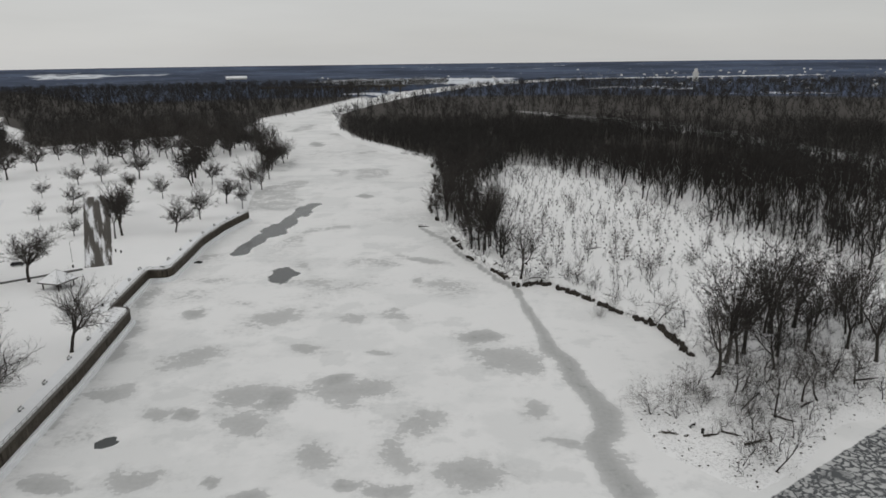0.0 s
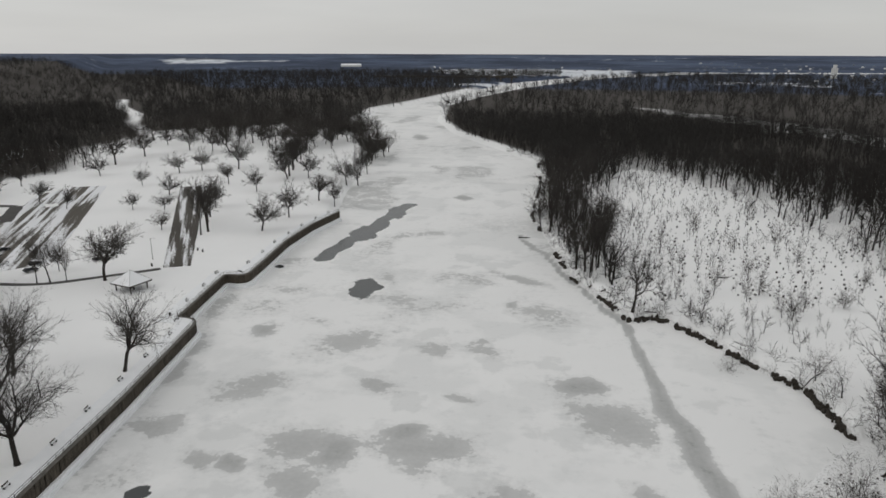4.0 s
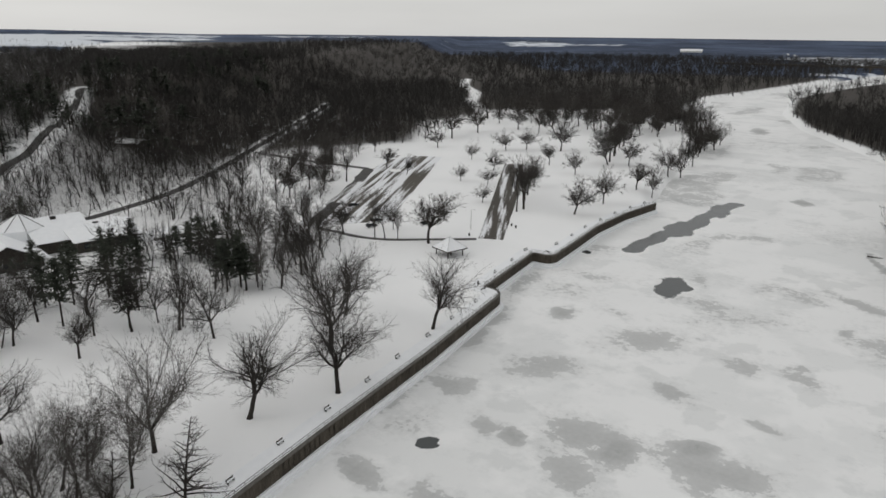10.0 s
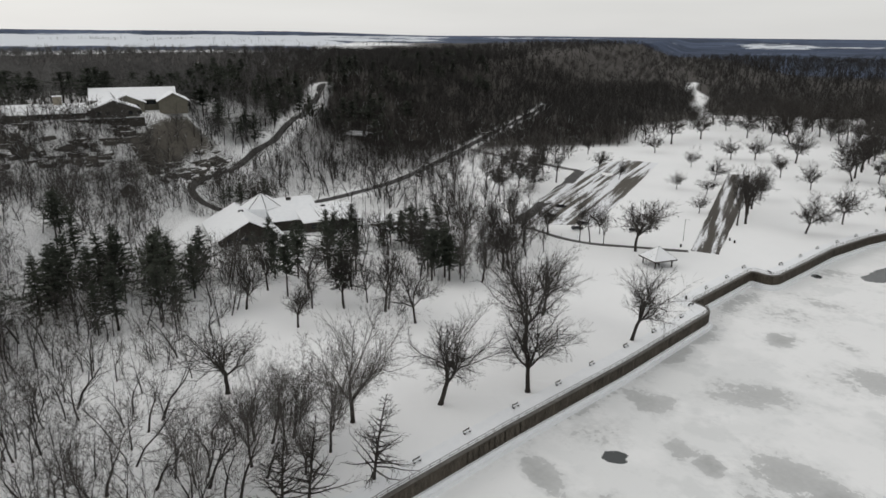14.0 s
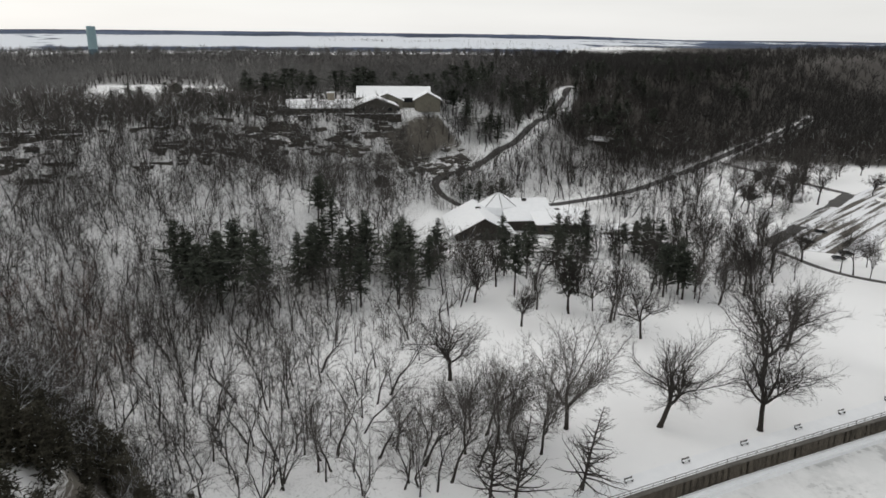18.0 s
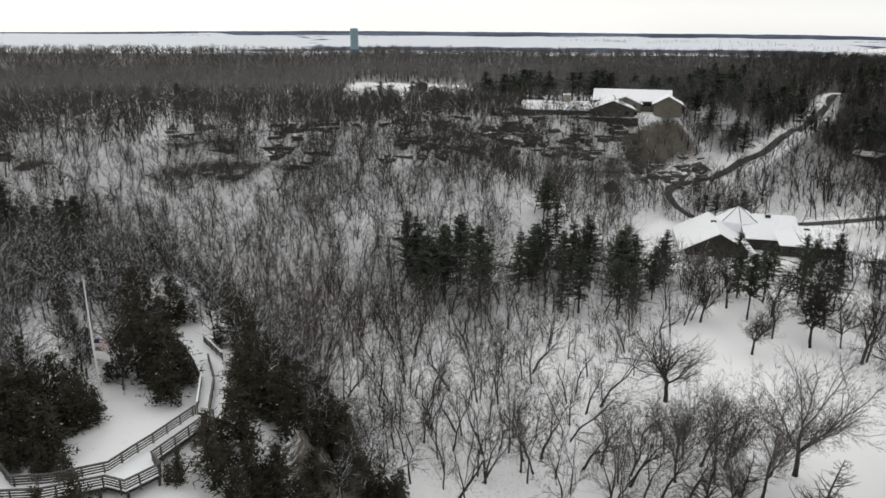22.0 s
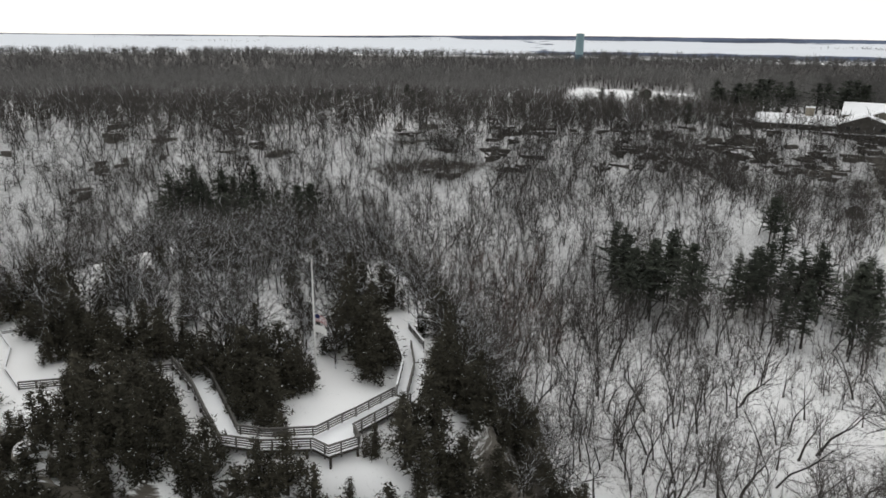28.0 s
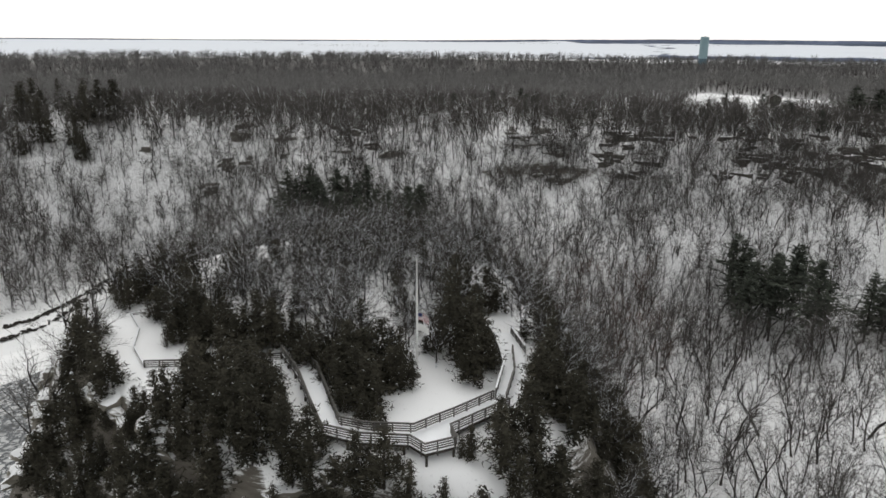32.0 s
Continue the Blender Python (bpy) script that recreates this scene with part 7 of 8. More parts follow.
OUTER = [(-66.5, -22.5), (-62.4, -16.6), (-57.3, -11.0), (-53.2, -6.3), (-53.6, -2.0), (-55.6, 2.9), (-54.9, 5.0), (-57.6, 7.2), (-59.4, 5.6), (-67.4, 9.0)]
INNER = [(-68.4, -21.4), (-64.4, -15.2), (-59.3, -9.8), (-55.3, -5.6), (-55.7, -2.4), (-57.7, 2.2), (-59.0, 2.8), (-60.4, 3.4), (-62.6, 4.5), (-68.2, 6.8)]
walk_ = thing("boardwalk", pose(0, 0, 0), "grey timber boardwalk with railings under snow on the rock", "boardwalk")
decking(walk_, OUTER, INNER, 38.0)
rail_run(walk_, OUTER, 38.0, False); rail_run(walk_, INNER, 38.0, False)
for x, y, a in along(OUTER, 3.0):
    shared("leg", deck_leg, walk_, Matrix.Translation((x, y, 37.7)))
steps_ = thing("snowy_walk", pose(0, 0, 0), "snowed-over stepped walk with a middle rail", "walkway")
W_OUT, W_IN = [(-67.4, 9.9), (-74.5, 8.4), (-81.5, 5.6), (-86.6, 1.6)], [(-69.0, 6.7), (-75.8, 4.9), (-80.2, 2.4), (-86.0, -1.6)]
decking(steps_, W_OUT, W_IN, 37.9)
rail_run(steps_, W_IN, 37.9); rail_run(steps_, [(-68.2, 8.3), (-75.2, 6.6), (-81.0, 4.0)], 37.9, False); rail_run(steps_, W_OUT[2:], 37.9)
for x, y, a in along(W_OUT, 3.0):
    shared("leg", deck_leg, steps_, Matrix.Translation((x, y, 37.6)))
south = thing("overlook_deck", pose(0, 0, 0), "small timber overlook deck under snow at the cliff", "boardwalk")
S_OUT, S_IN = [(-56.6, -36.5), (-60.0, -42.5), (-64.8, -47.0), (-68.0, -52.5)], [(-58.8, -35.4), (-62.2, -40.6), (-67.0, -44.6), (-71.2, -49.4)]
decking(south, S_OUT, S_IN, 36.3)
rail_run(south, S_OUT, 36.3); rail_run(south, [(-68.0, -52.5), (-71.2, -49.4)], 36.3); rail_run(south, [(-56.6, -36.5), (-61.0, -29.3), (-64.5, -25.5), (-66.5, -22.5)], 36.9, False)
for x, y, a in along(S_OUT, 3.0):
    shared("leg", deck_leg, south, Matrix.Translation((x, y, 36.0)))
low_fence = thing("trail_fence", pose(0, 0, 0), "weathered rail fence along the trail in the woods", "fence")
for line in ([(-152, -32), (-161, -24.5), (-167.5, -10), (-172.5, 8), (-176, 22)],):
    fine = [(x, y) for x, y, a in along(line, 2.5)]
    for (x, y), (x2, y2) in zip(fine, fine[1:]):
        z, z2 = ground_z(x, y), ground_z(x2, y2)
        shared("post", deck_post, low_fence, Matrix.Translation((x, y, z)))
        for h in (0.4, 0.75, 1.1):
            bm = bmesh.new(); tube(bm, [(x, y, z + h), (x2, y2, z2 + h)], [0.06, 0.06], 4); part("rail_board", bm, WOOD_GREY, low_fence)

# flagpole with two limp flags
fx, fy = -70.5, -4.5
pole = thing("flagpole", pose(fx, fy, 37.2), "tall white flagpole with two limp flags", "flagpole")
bm = bmesh.new(); tube(bm, [(0, 0, -0.3), (0, 0, 8), (0, 0, 15.6)], [0.14, 0.12, 0.06], 8); part("pole", bm, WHITE_PAINT, pole)
bm = bmesh.new(); bmesh.ops.create_uvsphere(bm, u_segments=8, v_segments=6, radius=0.14, matrix=Matrix.Translation((0, 0, 15.7))); part("finial", bm, METAL_GREY, pole)
bm = bmesh.new(); tube(bm, [(0, 0, -0.3), (0, 0, 0.25)], [0.5, 0.45], 10); part("base", bm, CONCRETE_LIGHT, pole)
RED = mat("flag_red", (0.18, 0.03, 0.045), (0.26, 0.05, 0.065), 3, 0.8, 0.1)
BLUE = mat("flag_blue", (0.015, 0.02, 0.07), (0.03, 0.035, 0.11), 3, 0.8, 0.1)


def flag(z, w, h, mats, pick, label):
    """Hanging cloth, folded along its length."""
    nx, nz = 10, 13
    vs, fs, mi = [], [], []
    for j in range(nz + 1):
        for i in range(nx + 1):
            u, v = i / nx, j / nz
            vs.append((0.08 * math.sin(u * 9 + v * 2) * u, 0.12 + w * u * 0.9, z - h * v - 0.45 * u * u * w))
    for j in range(nz):
        for i in range(nx):
            a = j * (nx + 1) + i
            fs.append((a, a + 1, a + nx + 2, a + nx + 1)); mi.append(pick(i / nx, j))
    me = mesh_of("flag", vs, fs, mats, mi, True)
    ob = shared("flag", me, pole, Matrix.Rotation(radians(20), 4, "Z"))
    ob["label"] = label


flag(8.6, 1.5, 0.95, [RED, WHITE_PAINT, BLUE], lambda u, j: 2 if u < 0.4 and j < 7 else j % 2, "red and white striped flag with a blue corner")
flag(7.2, 1.5, 0.95, [WHITE_PAINT], lambda u, j: 0, "plain white flag")


# ---- benches, bins, posts and cars ----
def bench(x, y, turn, label):
    b = thing("bench", Matrix.Translation((x, y, ground_z(x, y) if x > 0 else 4.6)) @ Matrix.Rotation(turn, 4, "Z") @ Matrix.Diagonal((0.86, 0.86, 0.86, 1)), label, "bench", "benches along the wall" if x < 0 else "")
    for k in range(3):
        bm = bmesh.new(); box(bm, -1.05, 1.05, -0.24 + k * 0.17, -0.10 + k * 0.17, 0.44, 0.49, bevel=0.01); part("seat_slat", bm, WOOD_DARK, b)
    for k in range(2):
        bm = bmesh.new(); box(bm, -1.05, 1.05, -0.34, -0.29, 0.58 + k * 0.2, 0.73 + k * 0.2, bevel=0.01); part("back_slat", bm, WOOD_DARK, b)
    for sx_ in (-0.8, 0.8):
        bm = bmesh.new(); box(bm, sx_ - 0.06, sx_ + 0.06, -0.32, 0.24, -0.15, 0.44, bevel=0.02); box(bm, sx_ - 0.05, sx_ + 0.05, -0.40, -0.33, 0.3, 0.98); part("leg", bm, STEEL_DARK, b)
    bm = bmesh.new(); box(bm, -1.0, 1.0, -0.2, 0.22, 0.492, 0.54, bevel=0.02); part("seat_snow", bm, SNOW, b, "thin snow on the seat")
    return b


BENCH_LINE = [(-88, 97), (-90, 110), (-91.5, 124), (-93, 138), (-95, 151), (-96.5, 165), (-98, 178), (-99.5, 192), (-108.2, 217), (-110, 231), (-112, 244),
              (-106.5, 257), (-107, 271), (-108, 285), (-107.5, 299), (-107, 313), (-105.5, 327), (-103.5, 339)]
for k, (x, y) in enumerate(BENCH_LINE):
    a, b_ = BENCH_LINE[max(k - 1, 0)], BENCH_LINE[min(k + 1, len(BENCH_LINE) - 1)]
    bench(x, y, math.atan2(b_[1] - a[1], b_[0] - a[0]) + math.pi, "dark slatted bench facing the river, seat dusted with snow")
bench(-103.2, 201.6, radians(75), "dark slatted bench at the corner of the wall")
bench(51.2, 135.0, radians(35), "lone dark bench on the snowy tip of the island")


def bin_(x, y, label):
    z = ground_z(x, y)
    b = thing("litter_bin", pose(x, y, z), label, "litter bin")
    bm = bmesh.new(); tube(bm, [(0, 0, -0.1), (0, 0, 0.85)], [0.30, 0.32], 12); part("drum", bm, STEEL_DARK, b)
    bm = bmesh.new(); tube(bm, [(0, 0, 0.85), (0, 0, 0.95), (0, 0, 1.15)], [0.35, 0.34, 0.12], 12); part("lid", bm, STEEL_DARK, b)


for x, y in ((-106.8, 204.6), (-138.3, 247.8), (-132.4, 269.4), (-129.6, 267.9)):
    bin_(x, y, "dark steel litter bin standing in the snow")
bin_(52.4, 132.0, "dark litter bin beside the lone bench")


def lamp_post(x, y, h, label):
    p_ = thing("lamp_post", pose(x, y, ground_z(x, y)), label, "lamp post")
    bm = bmesh.new(); tube(bm, [(0, 0, -0.3), (0, 0, h)], [0.11, 0.06], 8); part("pole", bm, WOOD_GREY, p_)
    bm = bmesh.new(); tube(bm, [(0, 0, h - 0.1), (0.5, 0, h + 0.15), (1.1, 0, h + 0.2)], [0.05, 0.045, 0.04], 6); part("arm", bm, WOOD_GREY, p_)
    bm = bmesh.new(); box(bm, 1.0, 1.7, -0.16, 0.16, h + 0.1, h + 0.25, bevel=0.03); part("head", bm, METAL_GREY, p_)


for x, y, h in ((-142.5, 255.4, 8), (-171, 267, 8), (-234, 176, 10), (-252.7, 145.1, 10), (-272, 215, 9)):
    lamp_post(x, y, h, "grey lamp post beside the cleared road")


def car(x, y, turn, paint, label):
    c_ = thing("car", Matrix.Translation((x, y, 4.62)) @ Matrix.Rotation(radians(turn), 4, "Z"), label, "car", "parked cars")
    prof = [(-2.25, 0.35), (2.25, 0.35), (2.3, 0.75), (1.35, 0.98), (0.75, 1.5), (-1.3, 1.55), (-2.1, 1.05), (-2.3, 0.8)]
    bm = bmesh.new()
    ends = [[bm.verts.new((px, s * (0.9 if pz < 1.1 else 0.72), pz)) for px, pz in prof] for s in (-1, 1)]
    bm.faces.new(ends[0]); bm.faces.new(ends[1][::-1])
    for k in range(8):
        bm.faces.new((ends[0][k], ends[1][k], ends[1][(k + 1) % 8], ends[0][(k + 1) % 8]))
    bmesh.ops.recalc_face_normals(bm, faces=bm.faces)
    bmesh.ops.bevel(bm, geom=list(bm.edges), offset=0.06, segments=2, affect="EDGES")
    part("body", bm, paint, c_)
    for s in (-1, 1):
        bm = bmesh.new(); box(bm, -1.2, 0.75, s * 0.835 - 0.02, s * 0.835 + 0.02, 1.02, 1.38, bevel=0.01); part("side_window", bm, GLASS_DARK, c_)
    bm = bmesh.new(); box(bm, 0.98, 1.02, -0.66, 0.66, -0.28, 0.28, Matrix.Translation((0.06, 0, 1.26)) @ Matrix.Rotation(radians(-47), 4, "Y") @ Matrix.Translation((-0.98, 0, 0))); part("windscreen", bm, GLASS_DARK, c_)
    for wx in (-1.4, 1.4):
        for s in (-1, 1):
            bm = bmesh.new(); tube(bm, [(wx, s * 0.72, 0.34), (wx, s * 0.93, 0.34)], [0.34, 0.34], 14); w_ = part("wheel", bm, STEEL_DARK, c_)
            bm = bmesh.new(); tube(bm, [(wx, s * 0.92, 0.34), (wx, s * 0.95, 0.34)], [0.2, 0.18], 10); part("rim", bm, METAL_GREY, w_)
    for s in (-1, 1):
        bm = bmesh.new(); box(bm, 2.24, 2.31, s * 0.6 - 0.2, s * 0.6 + 0.2, 0.62, 0.76, bevel=0.02); part("headlight", bm, WHITE_PAINT, c_)
    bm = bmesh.new(); box(bm, -1.2, 0.6, -0.62, 0.62, 1.53, 1.62, bevel=0.04); part("roof_snow", bm, SNOW, c_, "a skin of snow on the roof")


CAR_A, CAR_B = mat("black_car_paint", (0.012, 0.012, 0.014), (0.02, 0.02, 0.022), 1, 0.25, 0), mat("dark_grey_car_paint", (0.03, 0.032, 0.036), (0.05, 0.052, 0.056), 1, 0.25, 0)
for k, (x, y, t) in enumerate(((-203.9, 256, 62), (-195, 240.6, 62), (-179.3, 242.1, 58), (-175.5, 235, 60), (-160.5, 250.7, 20))):
    car(x, y, t, CAR_B if k % 2 else CAR_A, "dark grey car parked in trodden snow" if k % 2 else "black car parked in trodden snow")

# ---- banks, drift and stones ----
EARTH = mat("dark_bank_earth", (0.012, 0.010, 0.008), (0.05, 0.043, 0.035), 0.9, 0.9, 0.6)


def broken_bank(name, line, label, top=1.5, gaps=0.33, seed=3):
    """An eroded earth edge: uneven clods along a line, with gaps where snow has slid over it."""
    rng = random.Random(seed)
    bm = bmesh.new()
    for x, y, a in along(line, 0.42):
        if vnoise(np.array([x * 1.0]), np.array([y * 1.0]), 6)[0] < gaps:
            continue
        s = rng.uniform(0.5, 1.15)
        m = Matrix.Translation((x + rng.uniform(-1.0, 1.0), y + rng.uniform(-1.0, 1.0), 0.3)) @ Matrix.Rotation(a + rng.uniform(-0.8, 0.8), 4, "Z") @ Matrix.Diagonal((rng.uniform(0.3, 1.3), rng.uniform(0.25, 0.8), s * top * rng.uniform(0.3, 0.75), 1))
        bmesh.ops.create_icosphere(bm, subdivisions=1, radius=1, matrix=m)
    for v in bm.verts:
        v.co += 0.3 * noise.noise_vector(v.co * 1.3)
    return tagged(part(name, bm, EARTH), label, "bank", kind="stuff")


broken_bank("bank_edge", ISLAND[10:16], "dark eroded earth edge of the island's bank", 2.0, 0.2)
broken_bank("bank_edge", ISLAND[4:11], "dark eroded earth edge of the island's bank", 1.3, 0.48, 4)
broken_bank("creek_edge", [(-104, -155), (-114, -152.5), (-128, -155), (-160, -168)], "dark crack along the frozen creek's bank", 0.7, 0.2, 5)
broken_bank("creek_edge", [(-100, -146), (-112, -146), (-124, -150), (-140, -158)], "dark crack along the frozen creek's bank", 0.5, 0.45, 6)


def log_(x, y, turn, length, label):
    rng = random.Random(int(x * 10 + y))
    z = ground_z(x, y)
    t_ = thing("driftwood", Matrix.Translation((x, y, max(z, 0) + 0.18)) @ Matrix.Rotation(radians(turn), 4, "Z"), label, "driftwood", "driftwood on the tip")
    pts = [(length * (f - 0.5), 0.25 * rng.uniform(-1, 1), 0.15 * rng.uniform(-0.5, 1)) for f in (0, 0.25, 0.5, 0.75, 1)]
    bm = bmesh.new(); tube(bm, pts, [0.26, 0.24, 0.2, 0.16, 0.08], 7); part("trunk", bm, WOOD_DARK, t_)
    for k in range(3):
        p0 = Vector(pts[1 + k % 3]); d = Vector((rng.uniform(-0.5, 1), rng.uniform(-1, 1), rng.uniform(0.1, 0.9)))
        bm = bmesh.new(); tube(bm, [p0, p0 + d * 0.7, p0 + d * 1.5 + Vector((0, 0, 0.2))], [0.09, 0.06, 0.02], 5); part("branch", bm, WOOD_DARK, t_)


for x, y, t, L in ((62, 128.5, 20, 6), (58, 131, -30, 4), (66, 131, 70, 5), (80, 144, 30, 5), (100, 156, 10, 7), (54, 131, 15, 4), (46, 133, -20, 3.5), (-11.8, 326, 0, 5),
                   (59, 274, 15, 5), (18, 256, 60, 5), (14, 262, 75, 4), (21, 246, 50, 6), (30, 238, -10, 5), (72, 138, -40, 5)):
    log_(x, y, t, L, "dark driftwood log with broken branches in the snow")


def stones(name, n, pick, lo, hi, label, material):
    rng = random.Random(n)
    bm = bmesh.new()
    for k in range(n):
        x, y = pick(rng)
        s = rng.uniform(lo, hi)
        bmesh.ops.create_icosphere(bm, subdivisions=1, radius=s, matrix=Matrix.Translation((x, y, max(ground_z(x, y), 0) + s * 0.2)) @ Matrix.Rotation(rng.uniform(0, 6), 4, "Z") @ Matrix.Diagonal((1.4, 0.9, 0.6, 1)))
    for v in bm.verts:
        v.co += 0.12 * noise.noise_vector(v.co * 2.1)
    return tagged(part(name, bm, material), label, "stones", kind="stuff")


def on_tip(rng):
    while True:
        x, y = rng.uniform(38, 102), rng.uniform(110, 160)
        if 1 < float(inner_dist(np.array([x]), np.array([y]), ISLAND)[0]) < 13:
            return x, y


stones("stones", 260, on_tip, 0.07, 0.27, "dark stones and drift scattered on the snowy tip", EARTH)


SANDSTONE = mat("dark_sandstone", (0.035, 0.032, 0.029), (0.17, 0.157, 0.137), 0.5, 0.9, 0.6)


def slabs(vs, fs, mi, x, y, z, ox, oy, rng, big=1.0, snowy=0.55):
    """A few courses of broken slabs that face (ox, oy), each set back a little."""
    run = math.atan2(ox, -oy) + 0.25 * rng.randn()
    for course in range(rng.randint(1, 5)):
        L, W, H = big * (1.6 + 5.5 * rng.rand() ** 1.8), 1.2 + 1.8 * rng.rand(), 0.25 + 0.7 * rng.rand()
        c, s_ = math.cos(run), math.sin(run)
        q = len(vs)
        for sz in (-0.8, H):
            for sx, sy in ((-1, -1), (1, -1), (1, 1), (-1, 1)):
                px_, py_ = sx * 0.5 * L * (0.45 + 0.8 * rng.rand()), sy * 0.5 * W * (0.5 + 0.9 * rng.rand())
                vs.append((x + px_ * c - py_ * s_, y + px_ * s_ + py_ * c, z + sz + 0.2 * rng.randn()))
        for f in ((0, 1, 5, 4), (1, 2, 6, 5), (2, 3, 7, 6), (3, 0, 4, 7), (4, 5, 6, 7)):
            fs += [(q + f[0], q + f[1], q + f[2]), (q + f[0], q + f[2], q + f[3])]
            mi += [int(f[0] == 4 and rng.rand() < snowy)] * 2
        z += H; x -= ox * 0.9; y -= oy * 0.9
        run += 0.15 * rng.randn()


def ledges(name, n, a0, a1, d0, d1, label, seed):
    """Broken sandstone ledges along the bluff, with snow lying on many of their tops."""
    rng = np.random.RandomState(seed)
    rr = np.arange(180, 460, 1.0)
    vs, fs, mi = [], [], []
    while len(vs) < 8 * n:
        a = radians(a0 + (a1 - a0) * rng.rand())
        xs, ys = EYE[0] - rr * math.sin(a), EYE[1] + rr * math.cos(a)
        i = int(np.argmax(line_dist(xs, ys, BLUFF_FOOT, True) > d0 + (d1 - d0) * rng.rand()))
        x, y = float(xs[i]), float(ys[i])
        if vnoise(np.array([x]), np.array([y]), 22)[0] > 0.42:          # outcrops come and go
            slabs(vs, fs, mi, x, y, ground_z(x, y), math.sin(a), -math.cos(a), rng, 1.6)
    return tagged(new(name, mesh_of(name, vs, fs, [SANDSTONE, SNOW], mi)), label, "rock ledges", kind="stuff")


def ledge_run(name, n, line, depth, label, seed):
    """Ledges along a line on the plan that face the river."""
    rng = np.random.RandomState(seed)
    spots_ = list(along(line, 1.0))
    vs, fs, mi = [], [], []
    while len(vs) < 8 * n:
        x, y, a = spots_[rng.randint(len(spots_))]
        x, y = x + depth * (rng.rand() - 0.3), y + 3 * rng.randn()
        slabs(vs, fs, mi, x, y, ground_z(x, y), math.sin(a), -math.cos(a), rng, 1.4, 0.4)
    return tagged(new(name, mesh_of(name, vs, fs, [SANDSTONE, SNOW], mi)), label, "rock ledges", kind="stuff")


def snowy_rock():
    """Buff sandstone in layers, under snow wherever it is level enough to hold it."""
    m, n, l, p = node_mat("buff_sandstone")
    co, geo = n.new("ShaderNodeTexCoord"), n.new("ShaderNodeNewGeometry")
    sq = n.new("ShaderNodeMapping"); sq.inputs["Scale"].default_value = (0.4, 0.4, 3.0)
    t = n.new("ShaderNodeTexNoise"); t.inputs["Scale"].default_value, t.inputs["Detail"].default_value = 0.6, 7
    l.new(co.outputs["Object"], sq.inputs["Vector"]); l.new(sq.outputs[0], t.inputs["Vector"])
    sep, add, mr = n.new("ShaderNodeSeparateXYZ"), n.new("ShaderNodeMath"), n.new("ShaderNodeMapRange")
    l.new(geo.outputs["Normal"], sep.inputs[0]); l.new(sep.outputs["Z"], add.inputs[0]); l.new(t.outputs["Fac"], add.inputs[1])
    mr.inputs["From Min"].default_value, mr.inputs["From Max"].default_value = 1.05, 1.22
    l.new(add.outputs[0], mr.inputs["Value"])
    stone, top = n.new("ShaderNodeMix"), n.new("ShaderNodeMix")
    for q, f, a, b in ((stone, t.outputs["Fac"], (0.05, 0.046, 0.038, 1), (0.27, 0.25, 0.205, 1)), (top, mr.outputs[0], None, (0.8, 0.81, 0.815, 1))):
        q.data_type = "RGBA"
        l.new(f, q.inputs["Factor"])
        q.inputs["B"].default_value = b
        if a:
            q.inputs["A"].default_value = a
    l.new(stone.outputs["Result"], top.inputs["A"]); l.new(top.outputs["Result"], p.inputs["Base Color"])
    p.inputs["Roughness"].default_value = 0.9
    bump = n.new("ShaderNodeBump"); bump.inputs["Strength"].default_value, bump.inputs["Distance"].default_value = 0.7, 0.3
    l.new(t.outputs["Fac"], bump.inputs["Height"]); l.new(bump.outputs[0], p.inputs["Normal"])
    return m


def rock_faces(n, label):
    """Rounded, layered sandstone outcrops on the steep sides of the rock."""
    rng = np.random.RandomState(23)
    rr = np.arange(22, 70, 0.5)
    bm = bmesh.new()
    k = 0
    while k < n:
        a, lev = radians(-75 + 110 * rng.rand()), rng.choice([1.13, 1.16, 1.19, 1.31, 1.34, 1.47, 1.5]) + 0.012 * rng.randn()
        xs, ys = ROCK_AT[0] + rr * math.cos(a), ROCK_AT[1] + rr * math.sin(a)
        i = int(np.argmax(rock_dist(xs, ys) > lev))
        x, y = float(xs[i]), float(ys[i])
        if vnoise(np.array([x]), np.array([y]), 8)[0] > 0.42:
            k += 1
            m = Matrix.Translation((x, y, ground_z(x, y))) @ Matrix.Rotation(a + math.pi / 2 + 0.4 * rng.randn(), 4, "Z") @ Matrix.Diagonal((1.2 + 2.2 * rng.rand(), 0.8 + 0.9 * rng.rand(), 0.5 + 0.8 * rng.rand(), 1))
            bmesh.ops.create_icosphere(bm, subdivisions=2, radius=1, matrix=m)
    for v in bm.verts:
        p = v.co.copy()
        v.co += 0.95 * noise.noise_vector(p * 0.55) + 0.3 * noise.noise_vector(p * 1.7)
        v.co.z = 0.55 * v.co.z + 0.45 * round(p.z / 0.6) * 0.6          # bedding steps
    return tagged(part("cliff_ledges", bm, snowy_rock()), label, "rock ledges", kind="stuff")


ledges("rock_ledges", 260, 72, 104, 64, 96, "dark layered sandstone ledges with snowy tops along the bluff", 8)
ledges("rock_ledges", 70, 107, 140, 66, 96, "dark layered sandstone ledges with snowy tops along the bluff", 9)
ledge_run("rock_ledges", 260, [(-296, 52), (-299, 75), (-301, 100), (-306, 122), (-314, 140), (-330, 156)], 14, "dark sandstone ledges with snowy tops below the lodge", 10)
rock_faces(110, "buff sandstone ledges with snow on the steep sides of the rock")

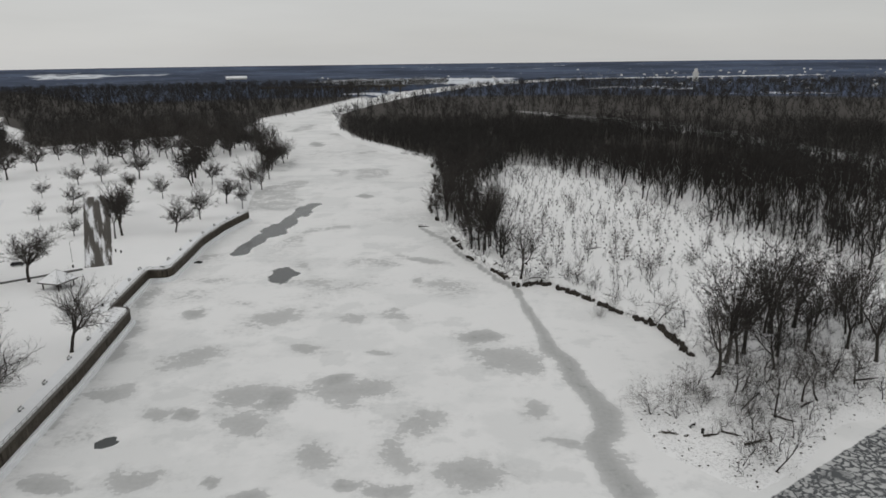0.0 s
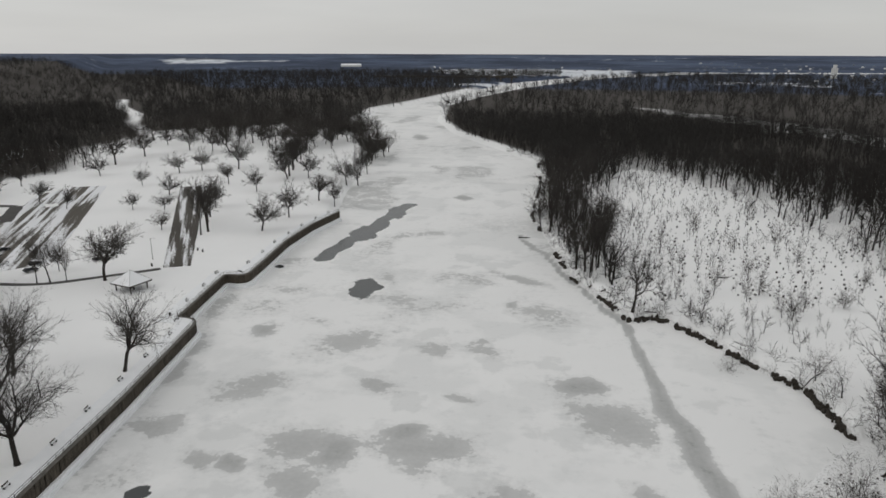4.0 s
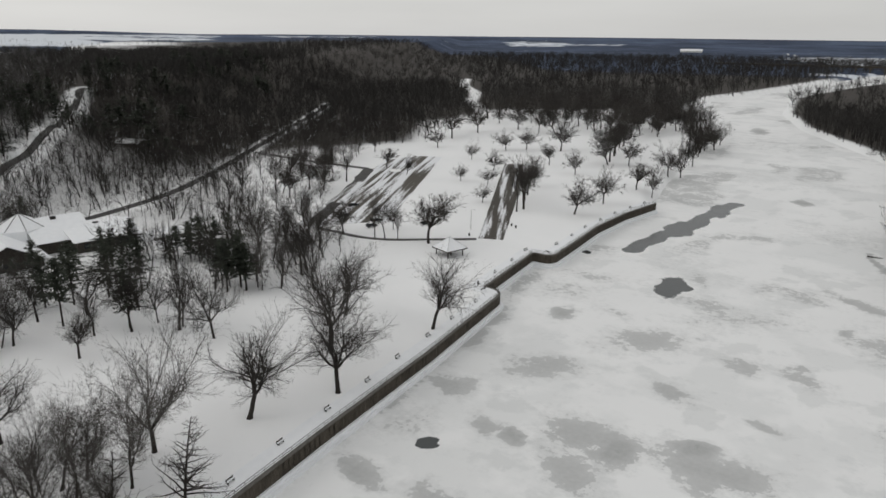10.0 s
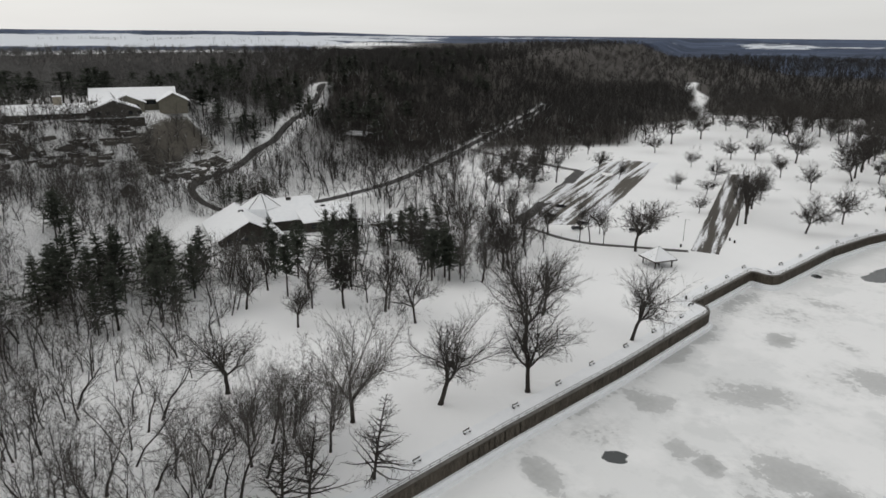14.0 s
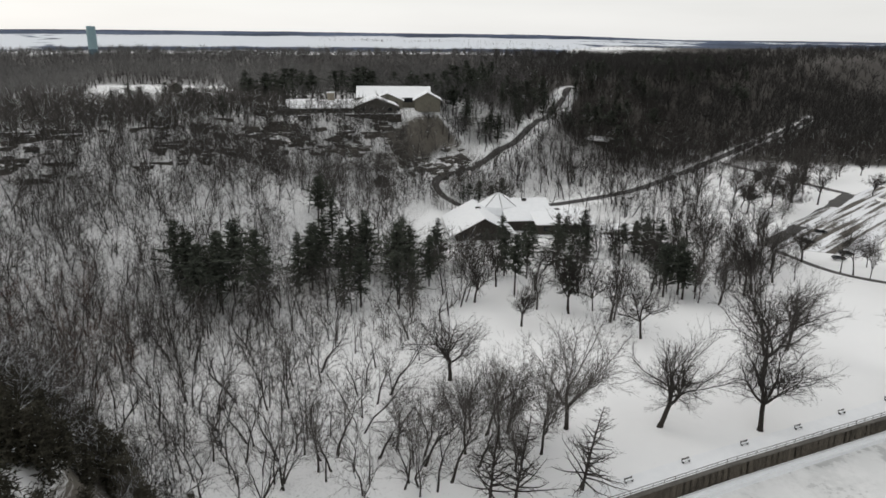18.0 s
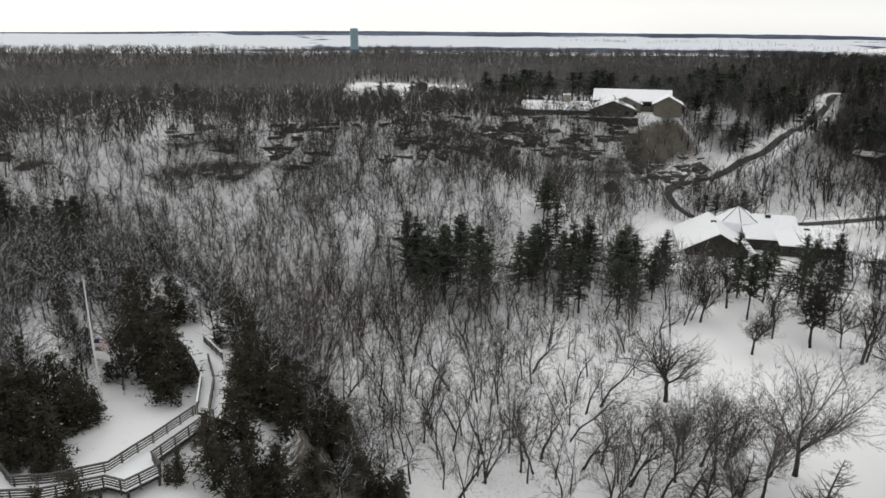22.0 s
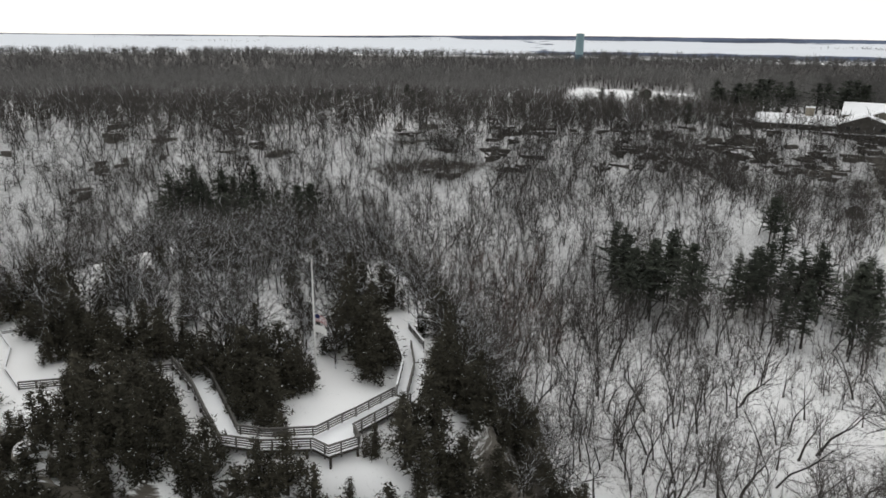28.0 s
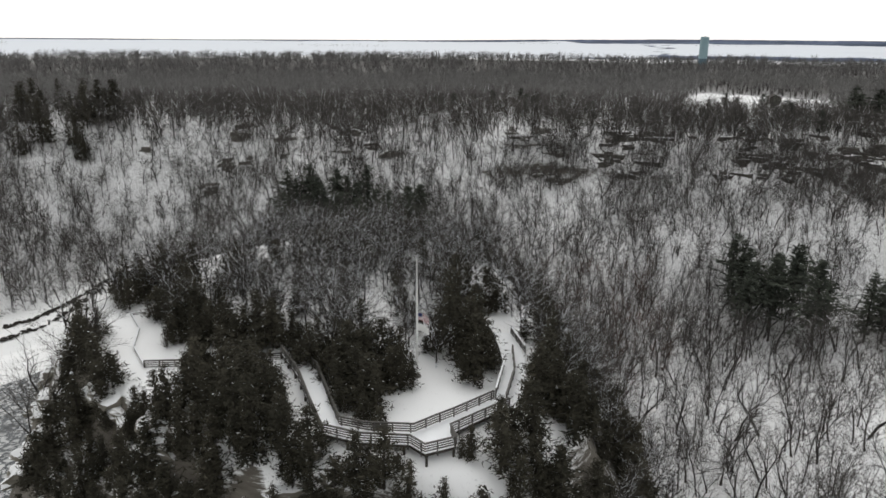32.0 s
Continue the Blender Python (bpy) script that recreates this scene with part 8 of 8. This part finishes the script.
# ---- far off: elevator, works, houses of the town ----
elev = site("grain_elevator", 738, 2161, 3.5, 15, "tall white concrete grain elevator far off", "elevator")
for k in range(3):
    bm = bmesh.new(); tube(bm, [(k * 6 - 6, 0, -2), (k * 6 - 6, 0, 27)], [3.2, 3.2], 16); part("silo", bm, WHITE_PAINT, elev)
bm = bmesh.new(); box(bm, -4, 4, -3, 3, 27, 36, bevel=0.3); part("headhouse", bm, WHITE_PAINT, elev)
works = site("works_hall", -868, 2969, 3.5, 20, "wide white works halls far off", "works")
for k in range(3):
    gable(works, -40 + k * 28, -14 + k * 28, -14, 14, -3, 8, 14, WHITE_PAINT, SNOW, 1.0)
hr = random.Random(31)
vs, fs = [], []
for k in range(260):
    a, r = radians(hr.uniform(-36, -10)), hr.uniform(1750, 3600)
    if k > 225:
        a, r = radians(hr.uniform(-6, 12)), hr.uniform(2000, 3000)
    x, y = EYE[0] - r * math.sin(a), EYE[1] + r * math.cos(a)
    z, w, d, h = ground_z(x, y), hr.uniform(2.5, 5), hr.uniform(2.5, 4), hr.uniform(2, 3.2)
    b = len(vs)
    vs += [(x - w, y - d, z - 1), (x + w, y - d, z - 1), (x + w, y + d, z - 1), (x - w, y + d, z - 1), (x - w, y - d, z + h), (x + w, y - d, z + h), (x + w, y + d, z + h),
           (x - w, y + d, z + h), (x - w, y, z + h + 2), (x + w, y, z + h + 2)]
    fs += [(b, b + 1, b + 5), (b, b + 5, b + 4), (b + 1, b + 2, b + 6), (b + 1, b + 6, b + 5), (b + 2, b + 3, b + 7), (b + 2, b + 7, b + 6), (b + 3, b, b + 4), (b + 3, b + 4, b + 7),
           (b + 4, b + 5, b + 9), (b + 4, b + 9, b + 8), (b + 6, b + 7, b + 8), (b + 6, b + 8, b + 9), (b + 5, b + 6, b + 9), (b + 7, b + 4, b + 8)]
tagged(new("town_houses", mesh_of("town_houses", vs, fs, [WHITE_PAINT, mat("weathered_siding", (0.10, 0.115, 0.15), (0.24, 0.26, 0.30), 0.05, 0.8, 0.0)], [(k // 14) % 4 != 0 for k in range(len(fs))])), "white and grey houses of a far-off town", "houses", kind="stuff")
# farm windbreaks on the snowy fields
wx_, wy_ = [], []
for k in range(18):
    a, r = radians(hr.uniform(40, 150)), hr.uniform(1500, 4300)
    cx, cy, t = EYE[0] - r * math.sin(a), EYE[1] + r * math.cos(a), hr.uniform(0, 3.1)
    for q in range(30):
        wx_.append(cx + math.cos(t) * (q - 15) * 9 + hr.uniform(-6, 6)); wy_.append(cy + math.sin(t) * (q - 15) * 9 + hr.uniform(-6, 6))
wx_, wy_ = np.array(wx_), np.array(wy_)
scatter("windbreaks", [conifer_template(701, 0), *[(v, t, np.full(len(t), 2)) for v, t, m in FAR[:2]]], wx_, wy_, 6 + 5 * wr.rand(len(wx_)), "thin dark tree lines between far snowy fields", [NEEDLE, TWIG_SNOW, FAR_TWIG], wr)
